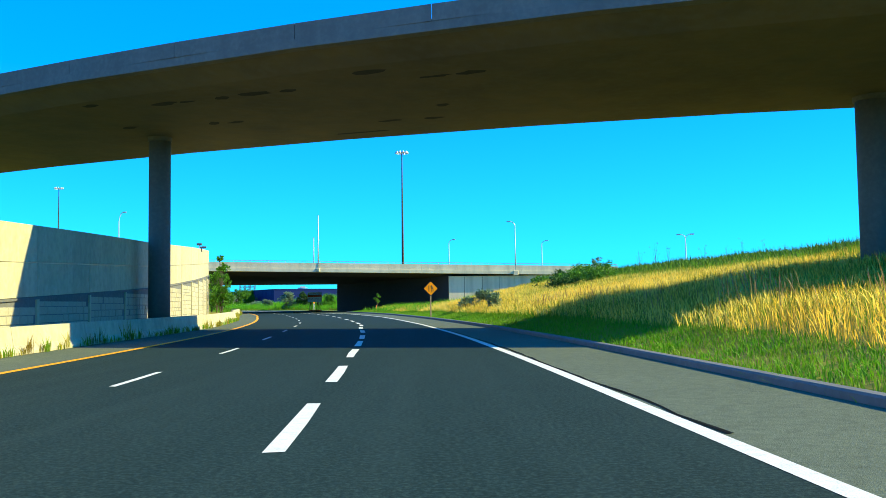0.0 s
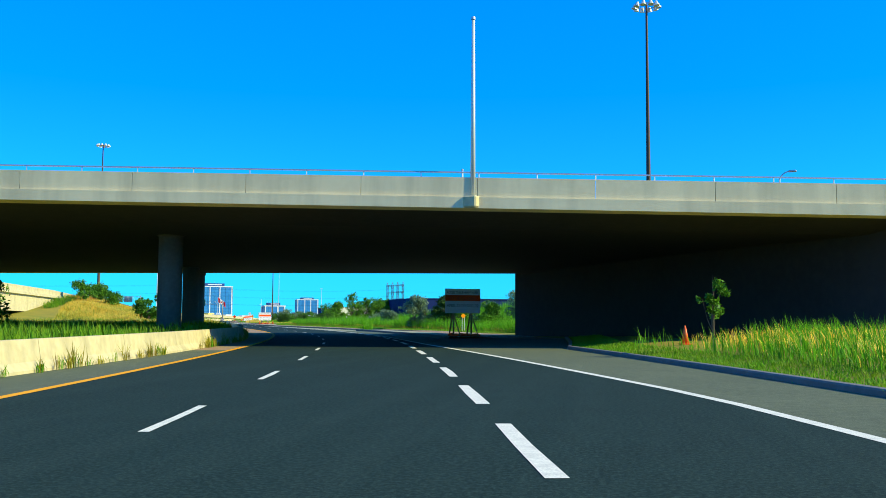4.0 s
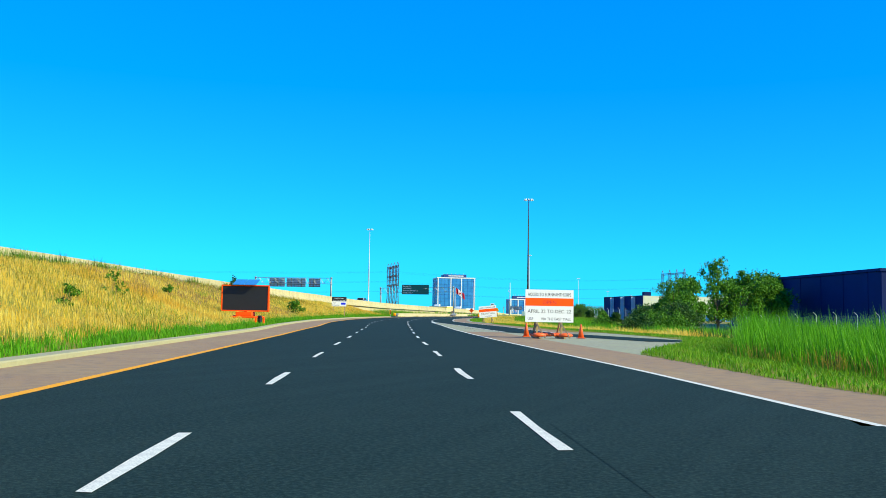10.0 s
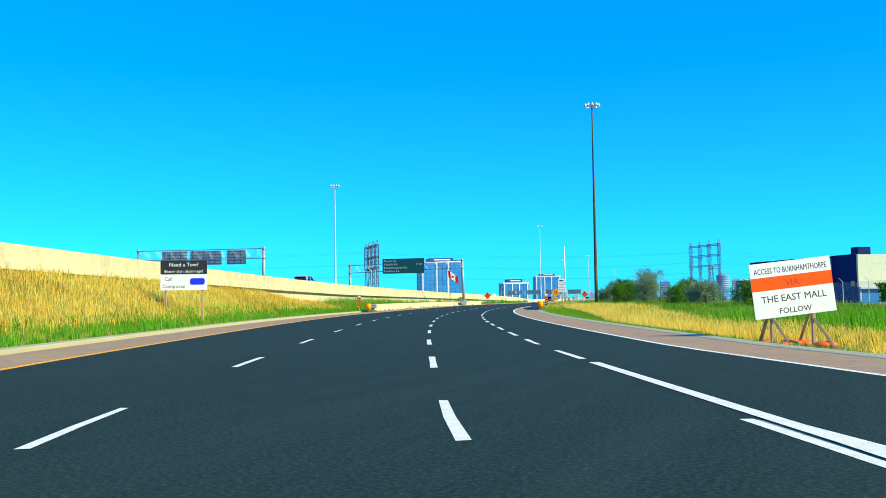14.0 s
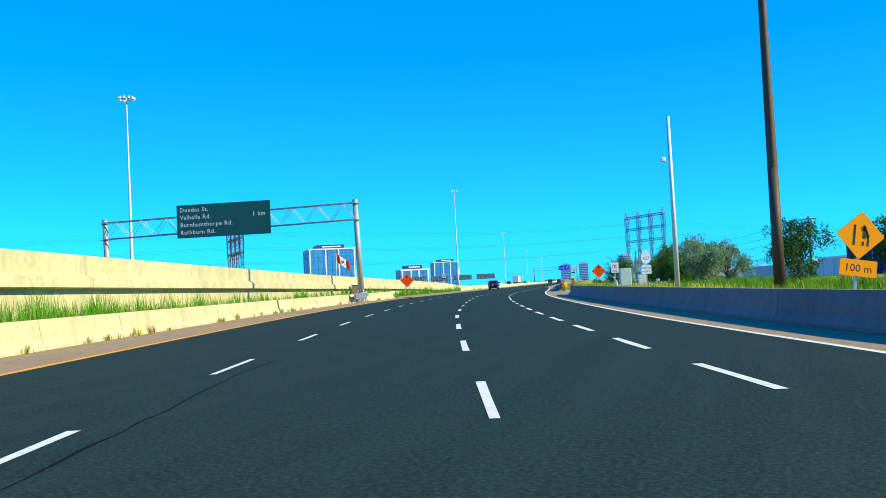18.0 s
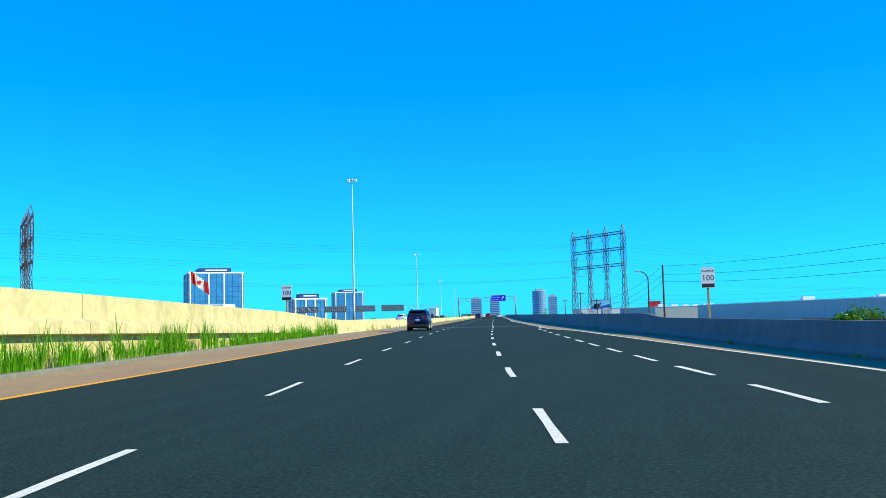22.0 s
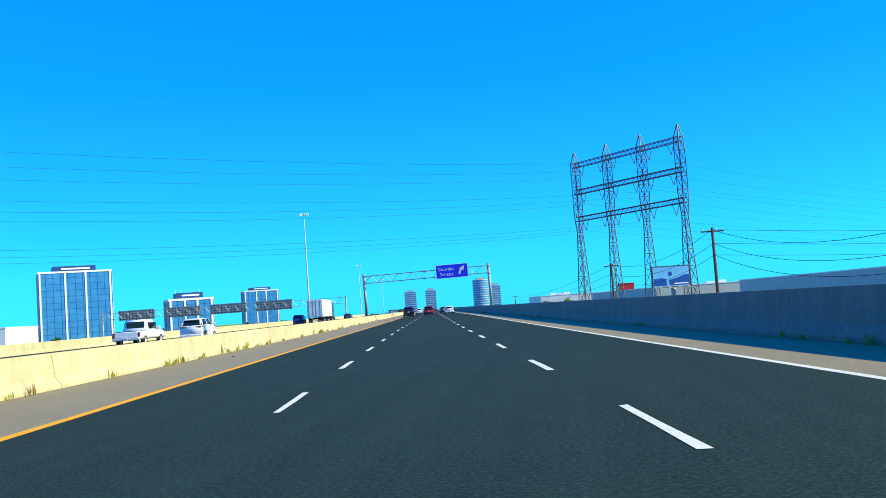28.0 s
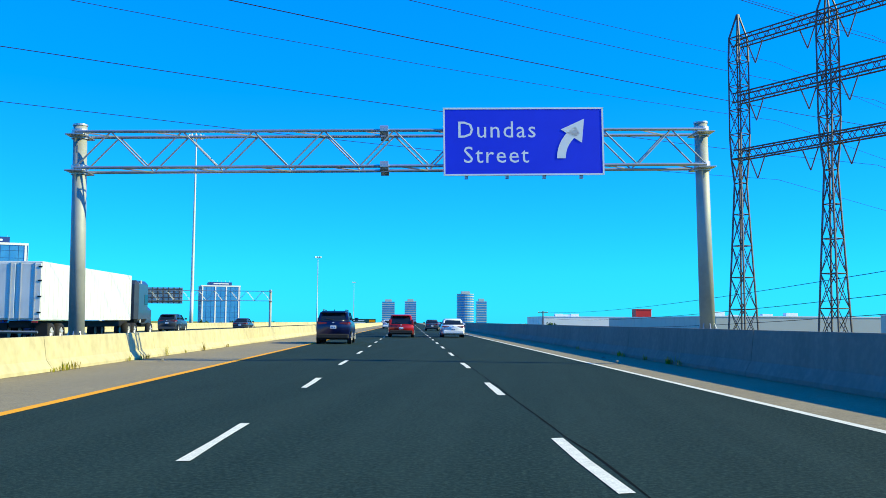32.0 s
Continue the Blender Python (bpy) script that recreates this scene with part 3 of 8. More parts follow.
MIRROR = [(-p, q) for p, q in JERSEY][::-1]


def barrier(name, s0, s1, table, profile, label, mat, top=0.85, unit=6.0):
    """Cast concrete barrier units with narrow joints."""
    owner = tagged(new(name), label, "barrier", kind="structure")
    s = s0
    while s < s1 - 0.5:
        e = min(s + unit, s1)
        bm = sweep(s + 0.012, e - 0.012, table, [(p, q * top / 0.85) for p, q in profile], ds=3.0)
        part("barrier_unit", bm, mat, owner)
        s = e
    return owner


barrier("barrier_left", -60, 246, BAR_L, JERSEY, "sun-bleached concrete barrier with weeds at its foot", CONCRETE, 0.72)
barrier("barrier_left_2", 444, 552, BAR_L2, JERSEY, "sun-bleached concrete barrier beside long grass", CONCRETE, 0.82)
# right-hand barriers: their shade is put into the darker grey
barrier("barrier_right", 441, 519, BAR_R, MIRROR, "shaded grey concrete barrier", CONCRETE_SHADE_GREY, 0.75)
barrier("barrier_right_2", 551.5, 590.5, BAR_R2, MIRROR, "shaded grey concrete barrier", CONCRETE_SHADE_GREY, 0.85, 13.0)
barrier("barrier_right_3", 597.5, 1100, BAR_R2, MIRROR, "shaded grey concrete barrier, taller from here on", CONCRETE_SHADE_GREY, 1.08, 12.0)
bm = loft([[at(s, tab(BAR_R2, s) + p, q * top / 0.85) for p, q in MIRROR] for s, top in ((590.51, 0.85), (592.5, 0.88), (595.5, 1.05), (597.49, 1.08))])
tagged(mesh_ob("barrier_right_4", bm, CONCRETE_SHADE_GREY), "grey concrete barrier unit with a ramped top", "barrier", kind="structure")
for nm, s0, s1, top in (("barrier_left_3", 622, 640, 0.97), ("barrier_left_4", 640, 658, 0.89), ("barrier_left_5", 658, 1100, 0.81)):
    barrier(nm, s0, s1, WALL_D, JERSEY, "sun-bleached concrete barrier between carriageways", CONCRETE, top, 9.0)

KERB = [(0.0, -0.1), (0.0, 0.09), (0.03, 0.12), (0.16, 0.13), (0.16, -0.1)]
for nm, s0, s1, t, p in (("kerb", -150, 150, KERB_R, KERB), ("kerb_left", 246, 443, KERB_L, [(-0.45, -0.1), (-0.45, 0.13), (-0.03, 0.12), (0.0, 0.09), (0.0, -0.1)]), ("kerb_left_2", 553, 660, [(553, -10.4), (580, -9.9), (600, -9.3), (618, -8.6), (630, -8.25), (660, -8.1)], [(-a, b) for a, b in KERB][::-1])):
    tagged(mesh_ob(nm, sweep(s0, s1, t, p, ds=4.0), PALE_CONCRETE if nm == "kerb_left" else CONCRETE_SHADE_GREY), "low concrete kerb along the shoulder", "kerb", kind="structure")
tagged(mesh_ob("kerb_island", sweep(150, 187, [(150, 6.3), (177, 5.6), (187, 5.4)], [(0, -0.1), (0, 0.14), (0.25, 0.15), (0.25, -0.1)], ds=4.0), CONCRETE_SHADE_GREY), "low concrete kerb of a traffic island", "kerb", kind="structure")

# ---- patches, sealed cracks and stains of the road ----
PATCH_PALE = node_mat("faded worn patch", (0.026, 0.04, 0.035), 0.92, grain=[(1.5, 0.6, (0.045, 0.055, 0.047)), (50, 0.5, (0.012, 0.022, 0.019))], bump=0.3, bump_scale=120)
SEALANT = node_mat("black crack sealant", (0.007, 0.008, 0.006), 0.95, grain=[(10, 0.4, (0.012, 0.013, 0.01))])
SEALANT.node_tree.nodes["Principled BSDF"].inputs["Specular IOR Level"].default_value = 0.05
bm = ribbon(635.2, 640.6, shift(YELLOW, 0.1), shift(RAMP2_OUT, -0.1), 0.0035, ds=0.9, cuts=10)
rr = random.Random(5)
for v in bm.verts:
    v.co.y += rr.uniform(-0.12, 0.12)
tagged(mesh_ob("road_patch", bm, PATCH_PALE), "faded worn patch across all the lanes", "road patch", kind="structure")
bm = ribbon(677.2, 678.4, shift(YELLOW, 0.1), shift(RAMP2_OUT, -0.1), 0.0035, ds=0.6, cuts=10)
tagged(mesh_ob("road_patch_2", bm, PATCH_PALE), "narrow faded joint across all the lanes", "road patch", kind="structure")


def crack(s0, s1, table, off, w, seed, wander=0.12):
    """A wandering line of sealant along the road."""
    r = random.Random(seed)
    bm = bmesh.new()
    prev, o = None, 0.0
    for s in steps(s0, s1, 0.7):
        o = o * 0.8 + r.uniform(-wander, wander)
        ww = w * r.uniform(0.35, 1.1)
        d = tab(table, s) + off + o
        row = [bm.verts.new(at(s, d - ww / 2, 0.0028)), bm.verts.new(at(s, d + ww / 2, 0.0028))]
        if prev:
            bm.faces.new((prev[0], prev[1], row[1], row[0]))
        prev = row
    return tagged(mesh_ob("sealed_crack", bm, SEALANT), "thin black sealed crack along the lane", "road crack", kind="structure")


crack(446, 460, DASH_L, 0.5, 0.05, 1, 0.05)
crack(752, 900, DASH_R, 0.12, 0.03, 3, 0.02)
crack(8, 44, EDGE, 0.22, 0.07, 8, 0.04)
crack(206, 228, EDGE, 0.2, 0.03, 10, 0.05)
for s, d, a, b in ((691.5, 1.1, 0.26, 0.12), (690.3, 0.95, 0.22, 0.12), (752.3, 2.4, 0.2, 0.06), (485, -1.8, 0.3, 0.1), (812, 0.9, 0.2, 0.07)):
    bm = bmesh.new()
    q = random.Random(int(s))
    bm.faces.new([bm.verts.new(at(s + a * math.cos(k / 14 * math.tau) * q.uniform(0.8, 1.2), d + b * math.sin(k / 14 * math.tau) * q.uniform(0.8, 1.2), 0.003)) for k in range(14)])
    tagged(mesh_ob("stain", bm, SEALANT), "dark oily stain on the asphalt", "stain", kind="structure")

tagged(mesh_ob("kerb_right", sweep(345, 438, KERB_R, [(-0.05, -0.1), (-0.05, 0.0), (0.0, 0.012), (0.45, 0.02), (0.5, -0.1)], ds=4.0), GRAVEL), "low pale concrete kerb between shoulder and grass", "kerb", kind="structure")
bm = ribbon(150, 187, [(150, 6.5), (177, 5.8), (187, 5.6)], [(150, 9.8), (178.6, 8.15), (185, 7.05), (187, 6.2)], 0.1, ds=2)
# island top
tagged(mesh_ob("island", bm, GRAVEL), "gravelled traffic island with weeds", "traffic island", kind="structure")


def wall_profile():
    return [(0.0, 0.0), (0.0, -0.75), (0.24, -0.87), (0.27, -1.22), (-0.12, -1.27), (-0.12, -3.6), (-1.2, -3.6), (-1.2, -1.0), (-0.45, -0.85), (-0.3, 0.0)]


viaduct_wall = tagged(new("viaduct_wall"), "long sun-bleached concrete parapet of a raised road", "parapet wall", kind="structure")
s = 130.0
while s < 622:
    e = min(s + 12, 622)
    part("parapet_panel", sweep(s + 0.015, e - 0.015, WALL_D, wall_profile(), ds=4.0, z=WALL_Z), CONCRETE, viaduct_wall)
    s = e
VIADUCT_Z = [(z[0], z[1] - 0.85) for z in WALL_Z]
bm = bmesh.new()
prev = None
for s in steps(120, 1500, 10):
    d, z = tab(WALL_D, s), tab(VIADUCT_Z, s) if s < 622 else -0.01
    row = [bm.verts.new(at(s, d - 0.4, z)), bm.verts.new(at(s, d - 30, z))]
    if prev:
        bm.faces.new((prev[0], row[0], row[1], prev[1]))
    prev = row
tagged(mesh_ob("raised_road", bm, ASPHALT), "raised asphalt express carriageway", "road", kind="structure")
barrier("median_barrier", 600, 1100, shift(WALL_D, -20.5), JERSEY, "pale concrete median barrier", CONCRETE, 0.8, 9.0)


def bridge(name, near, far, z0, z1, tall, label, mat_edge, mat_under):
    """A slab bridge between two edge lines, each (left point, right point); z0, z1: height of its edges' feet at left and right, each one number or (near, far)."""
    owner = thing(name, pose(0, 0, 0), label, "bridge", kind="structure")
    def pt(line2, u, z):
        if callable(line2):
            x = -62 + 114 * u
            return Vector((x, line2(x), z))
        a, b = Vector(line2[0]), Vector(line2[1])
        p = a + (b - a) * u
        return Vector((p.x, p.y, z))
    (a0, b0), (a1, b1) = [q if isinstance(q, tuple) else (q, q) for q in (z0, z1)]
    def mid(u, w, up):
        z = (a0 + (a1 - a0) * u) * (1 - w) + (b0 + (b1 - b0) * u) * w + up
        return pt(near, u, z) * (1 - w) + pt(far, u, z) * w
    us = [i / 12 for i in range(13)]
    part("deck", loft([[mid(u, 0.004, 0.05), mid(u, 0.1, -0.35), mid(u, 0.9, -0.35), mid(u, 0.996, 0.05), mid(u, 0.996, 0.5), mid(u, 0.004, 0.5)] for u in us]), mat_under, owner, "stained concrete slab")
    for w0, w1 in ((-0.012, 0.012), (0.988, 1.012)):
        for i in range(24):
            a, b = i / 24 + 0.00008, (i + 1) / 24 - 0.00008
            part("parapet", loft([[mid(u, w0, tall * 0.36), mid(u, w1, tall * 0.36), mid(u, w1, tall), mid(u, w0, tall)] for u in (a, b)]), mat_edge, owner)
        part("fascia", loft([[mid(u, w0 - 0.0035 * (w0 < 0), 0), mid(u, w1 + 0.0035 * (w0 > 0), 0), mid(u, w1 + 0.0035 * (w0 > 0), tall * 0.355), mid(u, w0 - 0.0035 * (w0 < 0), tall * 0.355)] for u in us]), mat_edge, owner, "stained fascia below the parapet")
    for w in (0.0, 1.0):
        if tall > 1.2:
            bm = bmesh.new()
            for i in range(49):
                u = i / 48
                tube(bm, mid(u, w, tall), mid(u, w, tall + 0.28), 0.025, n=5)
            tube(bm, mid(0, w, tall + 0.28), mid(1, w, tall + 0.28), 0.035, n=6)
            part("rail", bm, STEEL, owner, "thin steel rail")
    return owner


# the shade under the deck is put into this near-black colour
SOFFIT = node_mat("shade-dark soffit concrete", (0.035, 0.034, 0.033), 0.9, grain=[(0.25, 0.6, (0.02, 0.02, 0.02)), (2.5, 0.4, (0.05, 0.048, 0.042))], bump=0.2, bump_scale=20)
bridge_near = bridge("bridge", lambda x: 28.9 - 0.37 * x + 0.0042 * x * x, lambda x: 46.1 - 0.32 * x + 0.0035 * x * x, 10.0, 10.0, 0.88, "concrete flyover crossing high above the road", CONCRETE_SHADE_GREY, CONCRETE_DARK)
bridge_far = bridge("bridge_2", ((-90.0, 120.5), (26.0, 134.5)), ((-90.0, 161.7), (26.0, 165.1)), (7.15, 5.1), (4.95, 4.85), 1.3, "wide low concrete overpass with lamp posts", CONCRETE_SUNLIT, SOFFIT)


def pier(owner, x, y, z0, z1, r, mat):
    bm = bmesh.new()
    tube(bm, (x, y, z0), (x, y, z1 - 0.3), r, n=28)
    tube(bm, (x, y, z1 - 0.3), (x, y, z1 + 0.05), r * 1.12, n=28)
    return part("pier", bm, mat, owner, "round concrete pier", True)


pier(bridge_near, -14.1, 45.0, -0.2, 9.75, 0.53, CONCRETE_SHADE_GREY)
pier(bridge_near, 18.2, 37.7, 1.0, 9.75, 0.68, CONCRETE_SHADE_GREY)
pier(bridge_far, -34.6, 136.0, -0.2, 5.75, 0.62, CONCRETE_SHADE_GREY)
pier(bridge_far, -42.2, 154.6, -0.2, 5.4, 0.6, CONCRETE_SHADE_GREY)
pier(bridge_far, -44.5, 160.6, -0.2, 4.95, 0.6, CONCRETE_SHADE_GREY)
# abutment of the low overpass
bm = box(bmesh.new(), 0.0, 24.0, 0, 1.2, -0.5, 5.05, 0.02, pose(0.9, 131.75, 0, 0, 0, 6.8))
part("abutment", bm, CONCRETE_SUNLIT, bridge_far, "streaked concrete abutment wall")
# inner side wall takes the soffit's colour, its shade painted in
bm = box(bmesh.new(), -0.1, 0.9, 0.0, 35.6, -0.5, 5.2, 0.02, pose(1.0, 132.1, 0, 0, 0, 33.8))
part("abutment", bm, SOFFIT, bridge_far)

for x0, x1, y in ((9.75, 10.55, -0.12), (16.5, 17.2, -0.12)):
    part("pilaster", box(bmesh.new(), x0, x1, y, 0.05, -0.5, 5.0, 0.02, pose(0.9, 131.75, 0, 0, 0, 6.8)), CONCRETE_SUNLIT, bridge_far)
for x in (2.25, 4.9, 7.4, 13.4):
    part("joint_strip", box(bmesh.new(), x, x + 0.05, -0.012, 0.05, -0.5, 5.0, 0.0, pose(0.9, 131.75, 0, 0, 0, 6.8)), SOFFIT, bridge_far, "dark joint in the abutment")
part("pole_bracket", box(bmesh.new(), -0.35, 0.35, -0.3, 0.3, -0.45, 0.25, 0.05, pose(10.7, 132.3, 5.5, 0, 0, 6.8)), CONCRETE_SUNLIT, bridge_far, "concrete bracket under a lamp post")

# ---- retaining wall beside the near flyover ----
RET_Z = [(-60, 2.0), (20, 3.6), (50, 4.6), (92, 6.6), (98, 6.9)]
RET_D = [(-60, -12.6), (30, -11.6), (70, -10.8), (92, -10.7), (98, -11.5)]
retaining = tagged(new("retaining_wall"), "concrete retaining wall with ashlar-textured lower panels", "retaining wall", kind="structure")
BAYS = [-58.2 + 6 * k for k in range(26)]
for s in BAYS:
    e = min(s + 6, 97.5)
    part("panel", sweep(s + 0.02, e - 0.02, RET_D, [(0, 0), (0, -1.25), (-0.4, -1.25), (-0.4, 0)], 2.0, RET_Z), CONCRETE, retaining)
    part("panel", sweep(s + 0.02, e - 0.02, RET_D, [(0, -1.27), (0, -2.4), (-0.4, -2.4), (-0.4, -1.27)], 2.0, RET_Z), CONCRETE, retaining)
    part("ledge", sweep(s, e, RET_D, [(0.05, -2.42), (0.05, -2.5), (-0.4, -2.5), (-0.4, -2.4)], 2.0, RET_Z), CONCRETE_SHADE_GREY, retaining)
    part("stone_panel", sweep(s + 0.1, e - 0.1, RET_D, [(-0.02, -2.5), (-0.02, -7.2), (-0.4, -7.2), (-0.4, -2.5)], 2.0, RET_Z), CONCRETE_SHADE_GREY, retaining, "grey ashlar-patterned panel")
    part("post", sweep(s - 0.1, s + 0.1, RET_D, [(0.05, -2.5), (0.05, -7.2), (-0.4, -7.2), (-0.4, -2.5)], 0.2, RET_Z), CONCRETE, retaining)


def stone_block(length, tall, seed):
    """A rough-faced stone, proud of the wall towards +x."""
    r = random.Random(seed)
    bm = bmesh.new()
    a = [bm.verts.new((0.0, y, z)) for y, z in ((0, 0), (length, 0), (length, tall), (0, tall))]
    b = [bm.verts.new((r.uniform(0.01, 0.03), y + r.uniform(-0.008, 0.008), z + r.uniform(-0.006, 0.006))) for y, z in ((0.02, 0.018), (length - 0.02, 0.018), (length - 0.02, tall - 0.018), (0.02, tall - 0.018))]
    c = bm.verts.new((r.uniform(0.02, 0.042), length * r.uniform(0.35, 0.65), tall * 0.5))
    for i in range(4):
        bm.faces.new((a[i], a[(i + 1) % 4], b[(i + 1) % 4], b[i]))
        bm.faces.new((b[i], b[(i + 1) % 4], c))
    bmesh.ops.recalc_face_normals(bm, faces=bm.faces)
    return bm


STONE = node_mat("split-faced stone", (0.47, 0.41, 0.26), 0.9, grain=[(1.0, 0.5, (0.39, 0.34, 0.22)), (9, 0.5, (0.52, 0.46, 0.3))], bump=0.6, bump_scale=18, rand=0.12)
stone_sizes = []
for k in range(9):
    me = bpy.data.meshes.new("stone")
    bm = stone_block(0.42 + 0.13 * (k % 5), 0.27, 300 + k)
    bm.to_mesh(me)
    bm.free()
    me.materials.append(STONE)
    stone_sizes.append((0.42 + 0.13 * (k % 5), me))
rest = bmesh.new()
laid, rr = 0, random.Random(77)
for s in BAYS[19:] + BAYS[8:19]:
    top = tab(RET_Z, s) - 2.55
    z = top
    for row in range(20):
        tall = rr.choice((0.18, 0.27, 0.27, 0.36))
        z -= tall + 0.012
        if z < -0.2:
            break
        y = s + 0.14 + rr.uniform(0, 0.05)
        while y < min(s + 5.86, 97.3) - 0.3:
            size, me = rr.choice(stone_sizes)
            size = min(size, s + 5.86 - y)
            m = on_road(y, tab(RET_D, y) - 0.02, z) @ Matrix.Diagonal((1, 1, tall / 0.27, 1))
            if laid < 290 and s >= 56:
                full = next(k for k, q in stone_sizes if q is me)
                part_like("stone", me, retaining, m @ Matrix.Diagonal((1, size / full, 1, 1)))
                laid += 1
            else:
                p = rr.uniform(0.012, 0.036)
                vs = [rest.verts.new(m @ Vector(v)) for v in ((0, 0, 0), (0, size, 0), (0, size, 0.27), (0, 0, 0.27), (p, 0.02, 0.018), (p, size - 0.02, 0.018), (p, size - 0.02, 0.252), (p, 0.02, 0.252))]
                for f in ((4, 5, 6, 7), (0, 1, 5, 4), (1, 2, 6, 5), (2, 3, 7, 6), (3, 0, 4, 7)):
                    rest.faces.new([vs[i] for i in f])
            y += size + 0.012
tagged(part("stone_courses", rest, STONE, retaining), kind="stuff")

# ---- fittings on the wall's top and the flyover's soffit ----
def wall_light(s):
    z = tab(RET_Z, s)
    ob = thing("wall_light", on_road(s, tab(RET_D, s) - 0.15, z), "small black floodlight on the retaining wall's top", "light", "wall lights")
    part("bracket", tube(bmesh.new(), (0, 0, -0.02), (0, 0, 0.32), 0.03, n=8), STEEL, ob)
    part("housing", box(bmesh.new(), -0.2, 0.22, -0.16, 0.16, 0.28, 0.46, 0.04), LATTICE, ob, "black lamp housing")
    part("junction_box", box(bmesh.new(), 0.16, 0.24, -0.08, 0.08, -0.25, 0.05, 0.01), LATTICE, ob)


for s in (77.2, 95.0, 97.3):
    wall_light(s)
SPALL = node_mat("dark spalled concrete", (0.03, 0.03, 0.032), 0.95, grain=[(6, 0.5, (0.06, 0.055, 0.05))])
for k, (x, y) in enumerate(((-2.6, 32.6), (-8.9, 36.4), (-7.4, 35.7), (-6.0, 35.3), (-0.2, 33.3), (1.1, 32.8), (-11.5, 37.3), (-10.5, 37.0), (-10.5, 41.5), (-9.4, 41.3), (-2.3, 41.4), (-0.3, 40.9), (-14.7, 42.3), (-14.7, 37.6), (0.1, 38.2), (-4.0, 44.2))):
    q = random.Random(k)
    a, b = q.uniform(0.25, 0.75) * (2.0 if k in (4, 15) else 1), q.uniform(0.14, 0.35)
    bm = bmesh.new()
    bm.faces.new([bm.verts.new((x + a * math.cos(i / 11 * math.tau) * q.uniform(0.7, 1.2), y - 0.37 * a * math.cos(i / 11 * math.tau) + b * math.sin(i / 11 * math.tau) * q.uniform(0.7, 1.2), 9.64)) for i in range(11)])
    part("spalled_patch", bm, SPALL, bridge_near, "dark spalled patch")

# ---- more materials ----
GREEN_SIGN = node_mat("green sign sheeting", (0.008, 0.075, 0.06), 0.45, grain=[(1.2, 0.3, (0.012, 0.09, 0.07))])
BLUE_SIGN = node_mat("blue sign sheeting", (0.004, 0.02, 0.7), 0.45, grain=[(1.2, 0.3, (0.006, 0.03, 0.8))])
WHITE_SIGN = node_mat("white sign sheeting", (0.78, 0.78, 0.78), 0.45, grain=[(2, 0.25, (0.68, 0.68, 0.67))])
ORANGE_SIGN = node_mat("fluorescent orange sheeting", (1.0, 0.1, 0.004), 0.6, grain=[(2, 0.3, (0.9, 0.075, 0.005))])
YELLOW_SIGN = node_mat("amber sign sheeting", (1.0, 0.33, 0.002), 0.5, grain=[(2, 0.3, (0.9, 0.28, 0.004))])
for m in (ORANGE_SIGN, YELLOW_SIGN):
    m.node_tree.nodes["Principled BSDF"].inputs["Specular IOR Level"].default_value = 0.15
BLACK = node_mat("black print", (0.012, 0.012, 0.014), 0.6, grain=[(5, 0.3, (0.02, 0.02, 0.02))])
RED = node_mat("red print", (0.6, 0.02, 0.02), 0.5, grain=[(3, 0.3, (0.5, 0.015, 0.02))])
WOOD = node_mat("weathered timber", (0.42, 0.29, 0.14), 0.85, grain=[(8, 0.6, (0.18, 0.12, 0.07), (1, 1, 0.1)), (30, 0.4, (0.38, 0.27, 0.15))], bump=0.2)
WOOD_DARK = node_mat("tarred timber pole", (0.07, 0.05, 0.035), 0.9, grain=[(6, 0.5, (0.12, 0.09, 0.07), (1, 1, 0.1))], bump=0.2)
GLASS_BLUE = node_mat("blue curtain-wall glass", (0.04, 0.24, 0.55), 0.2, 0.1, grain=[(0.15, 0.5, (0.08, 0.36, 0.7)), (0.6, 0.3, (0.03, 0.16, 0.4))])
WHITE_CLAD = node_mat("white cladding", (0.75, 0.77, 0.78), 0.6, grain=[(0.2, 0.3, (0.66, 0.68, 0.7))])
DARK_CLAD = node_mat("dark navy corrugated cladding", (0.002, 0.014, 0.09), 0.7, grain=[(0.3, 0.4, (0.003, 0.022, 0.13))])
BLUE_CLAD = node_mat("deep blue fascia", (0.015, 0.05, 0.2), 0.5, grain=[(0.3, 0.3, (0.02, 0.07, 0.26))])
ROOF_GREY = node_mat("pale industrial cladding", (0.45, 0.48, 0.46), 0.7, grain=[(0.1, 0.4, (0.38, 0.41, 0.4))])
CONE = node_mat("orange plastic", (0.85, 0.12, 0.015), 0.45, grain=[(3, 0.3, (0.7, 0.09, 0.01))])
TRIM_DARK = node_mat("dark painted steel trim", (0.02, 0.025, 0.035), 0.6, grain=[(4, 0.3, (0.03, 0.035, 0.045))])
WIRE = node_mat("black cable", (0.012, 0.014, 0.02), 0.9, grain=[(1, 0.2, (0.02, 0.022, 0.028))])
for m, q in ((WIRE, 0.1), (DARK_CLAD, 0.15)):
    m.node_tree.nodes["Principled BSDF"].inputs["Specular IOR Level"].default_value = q


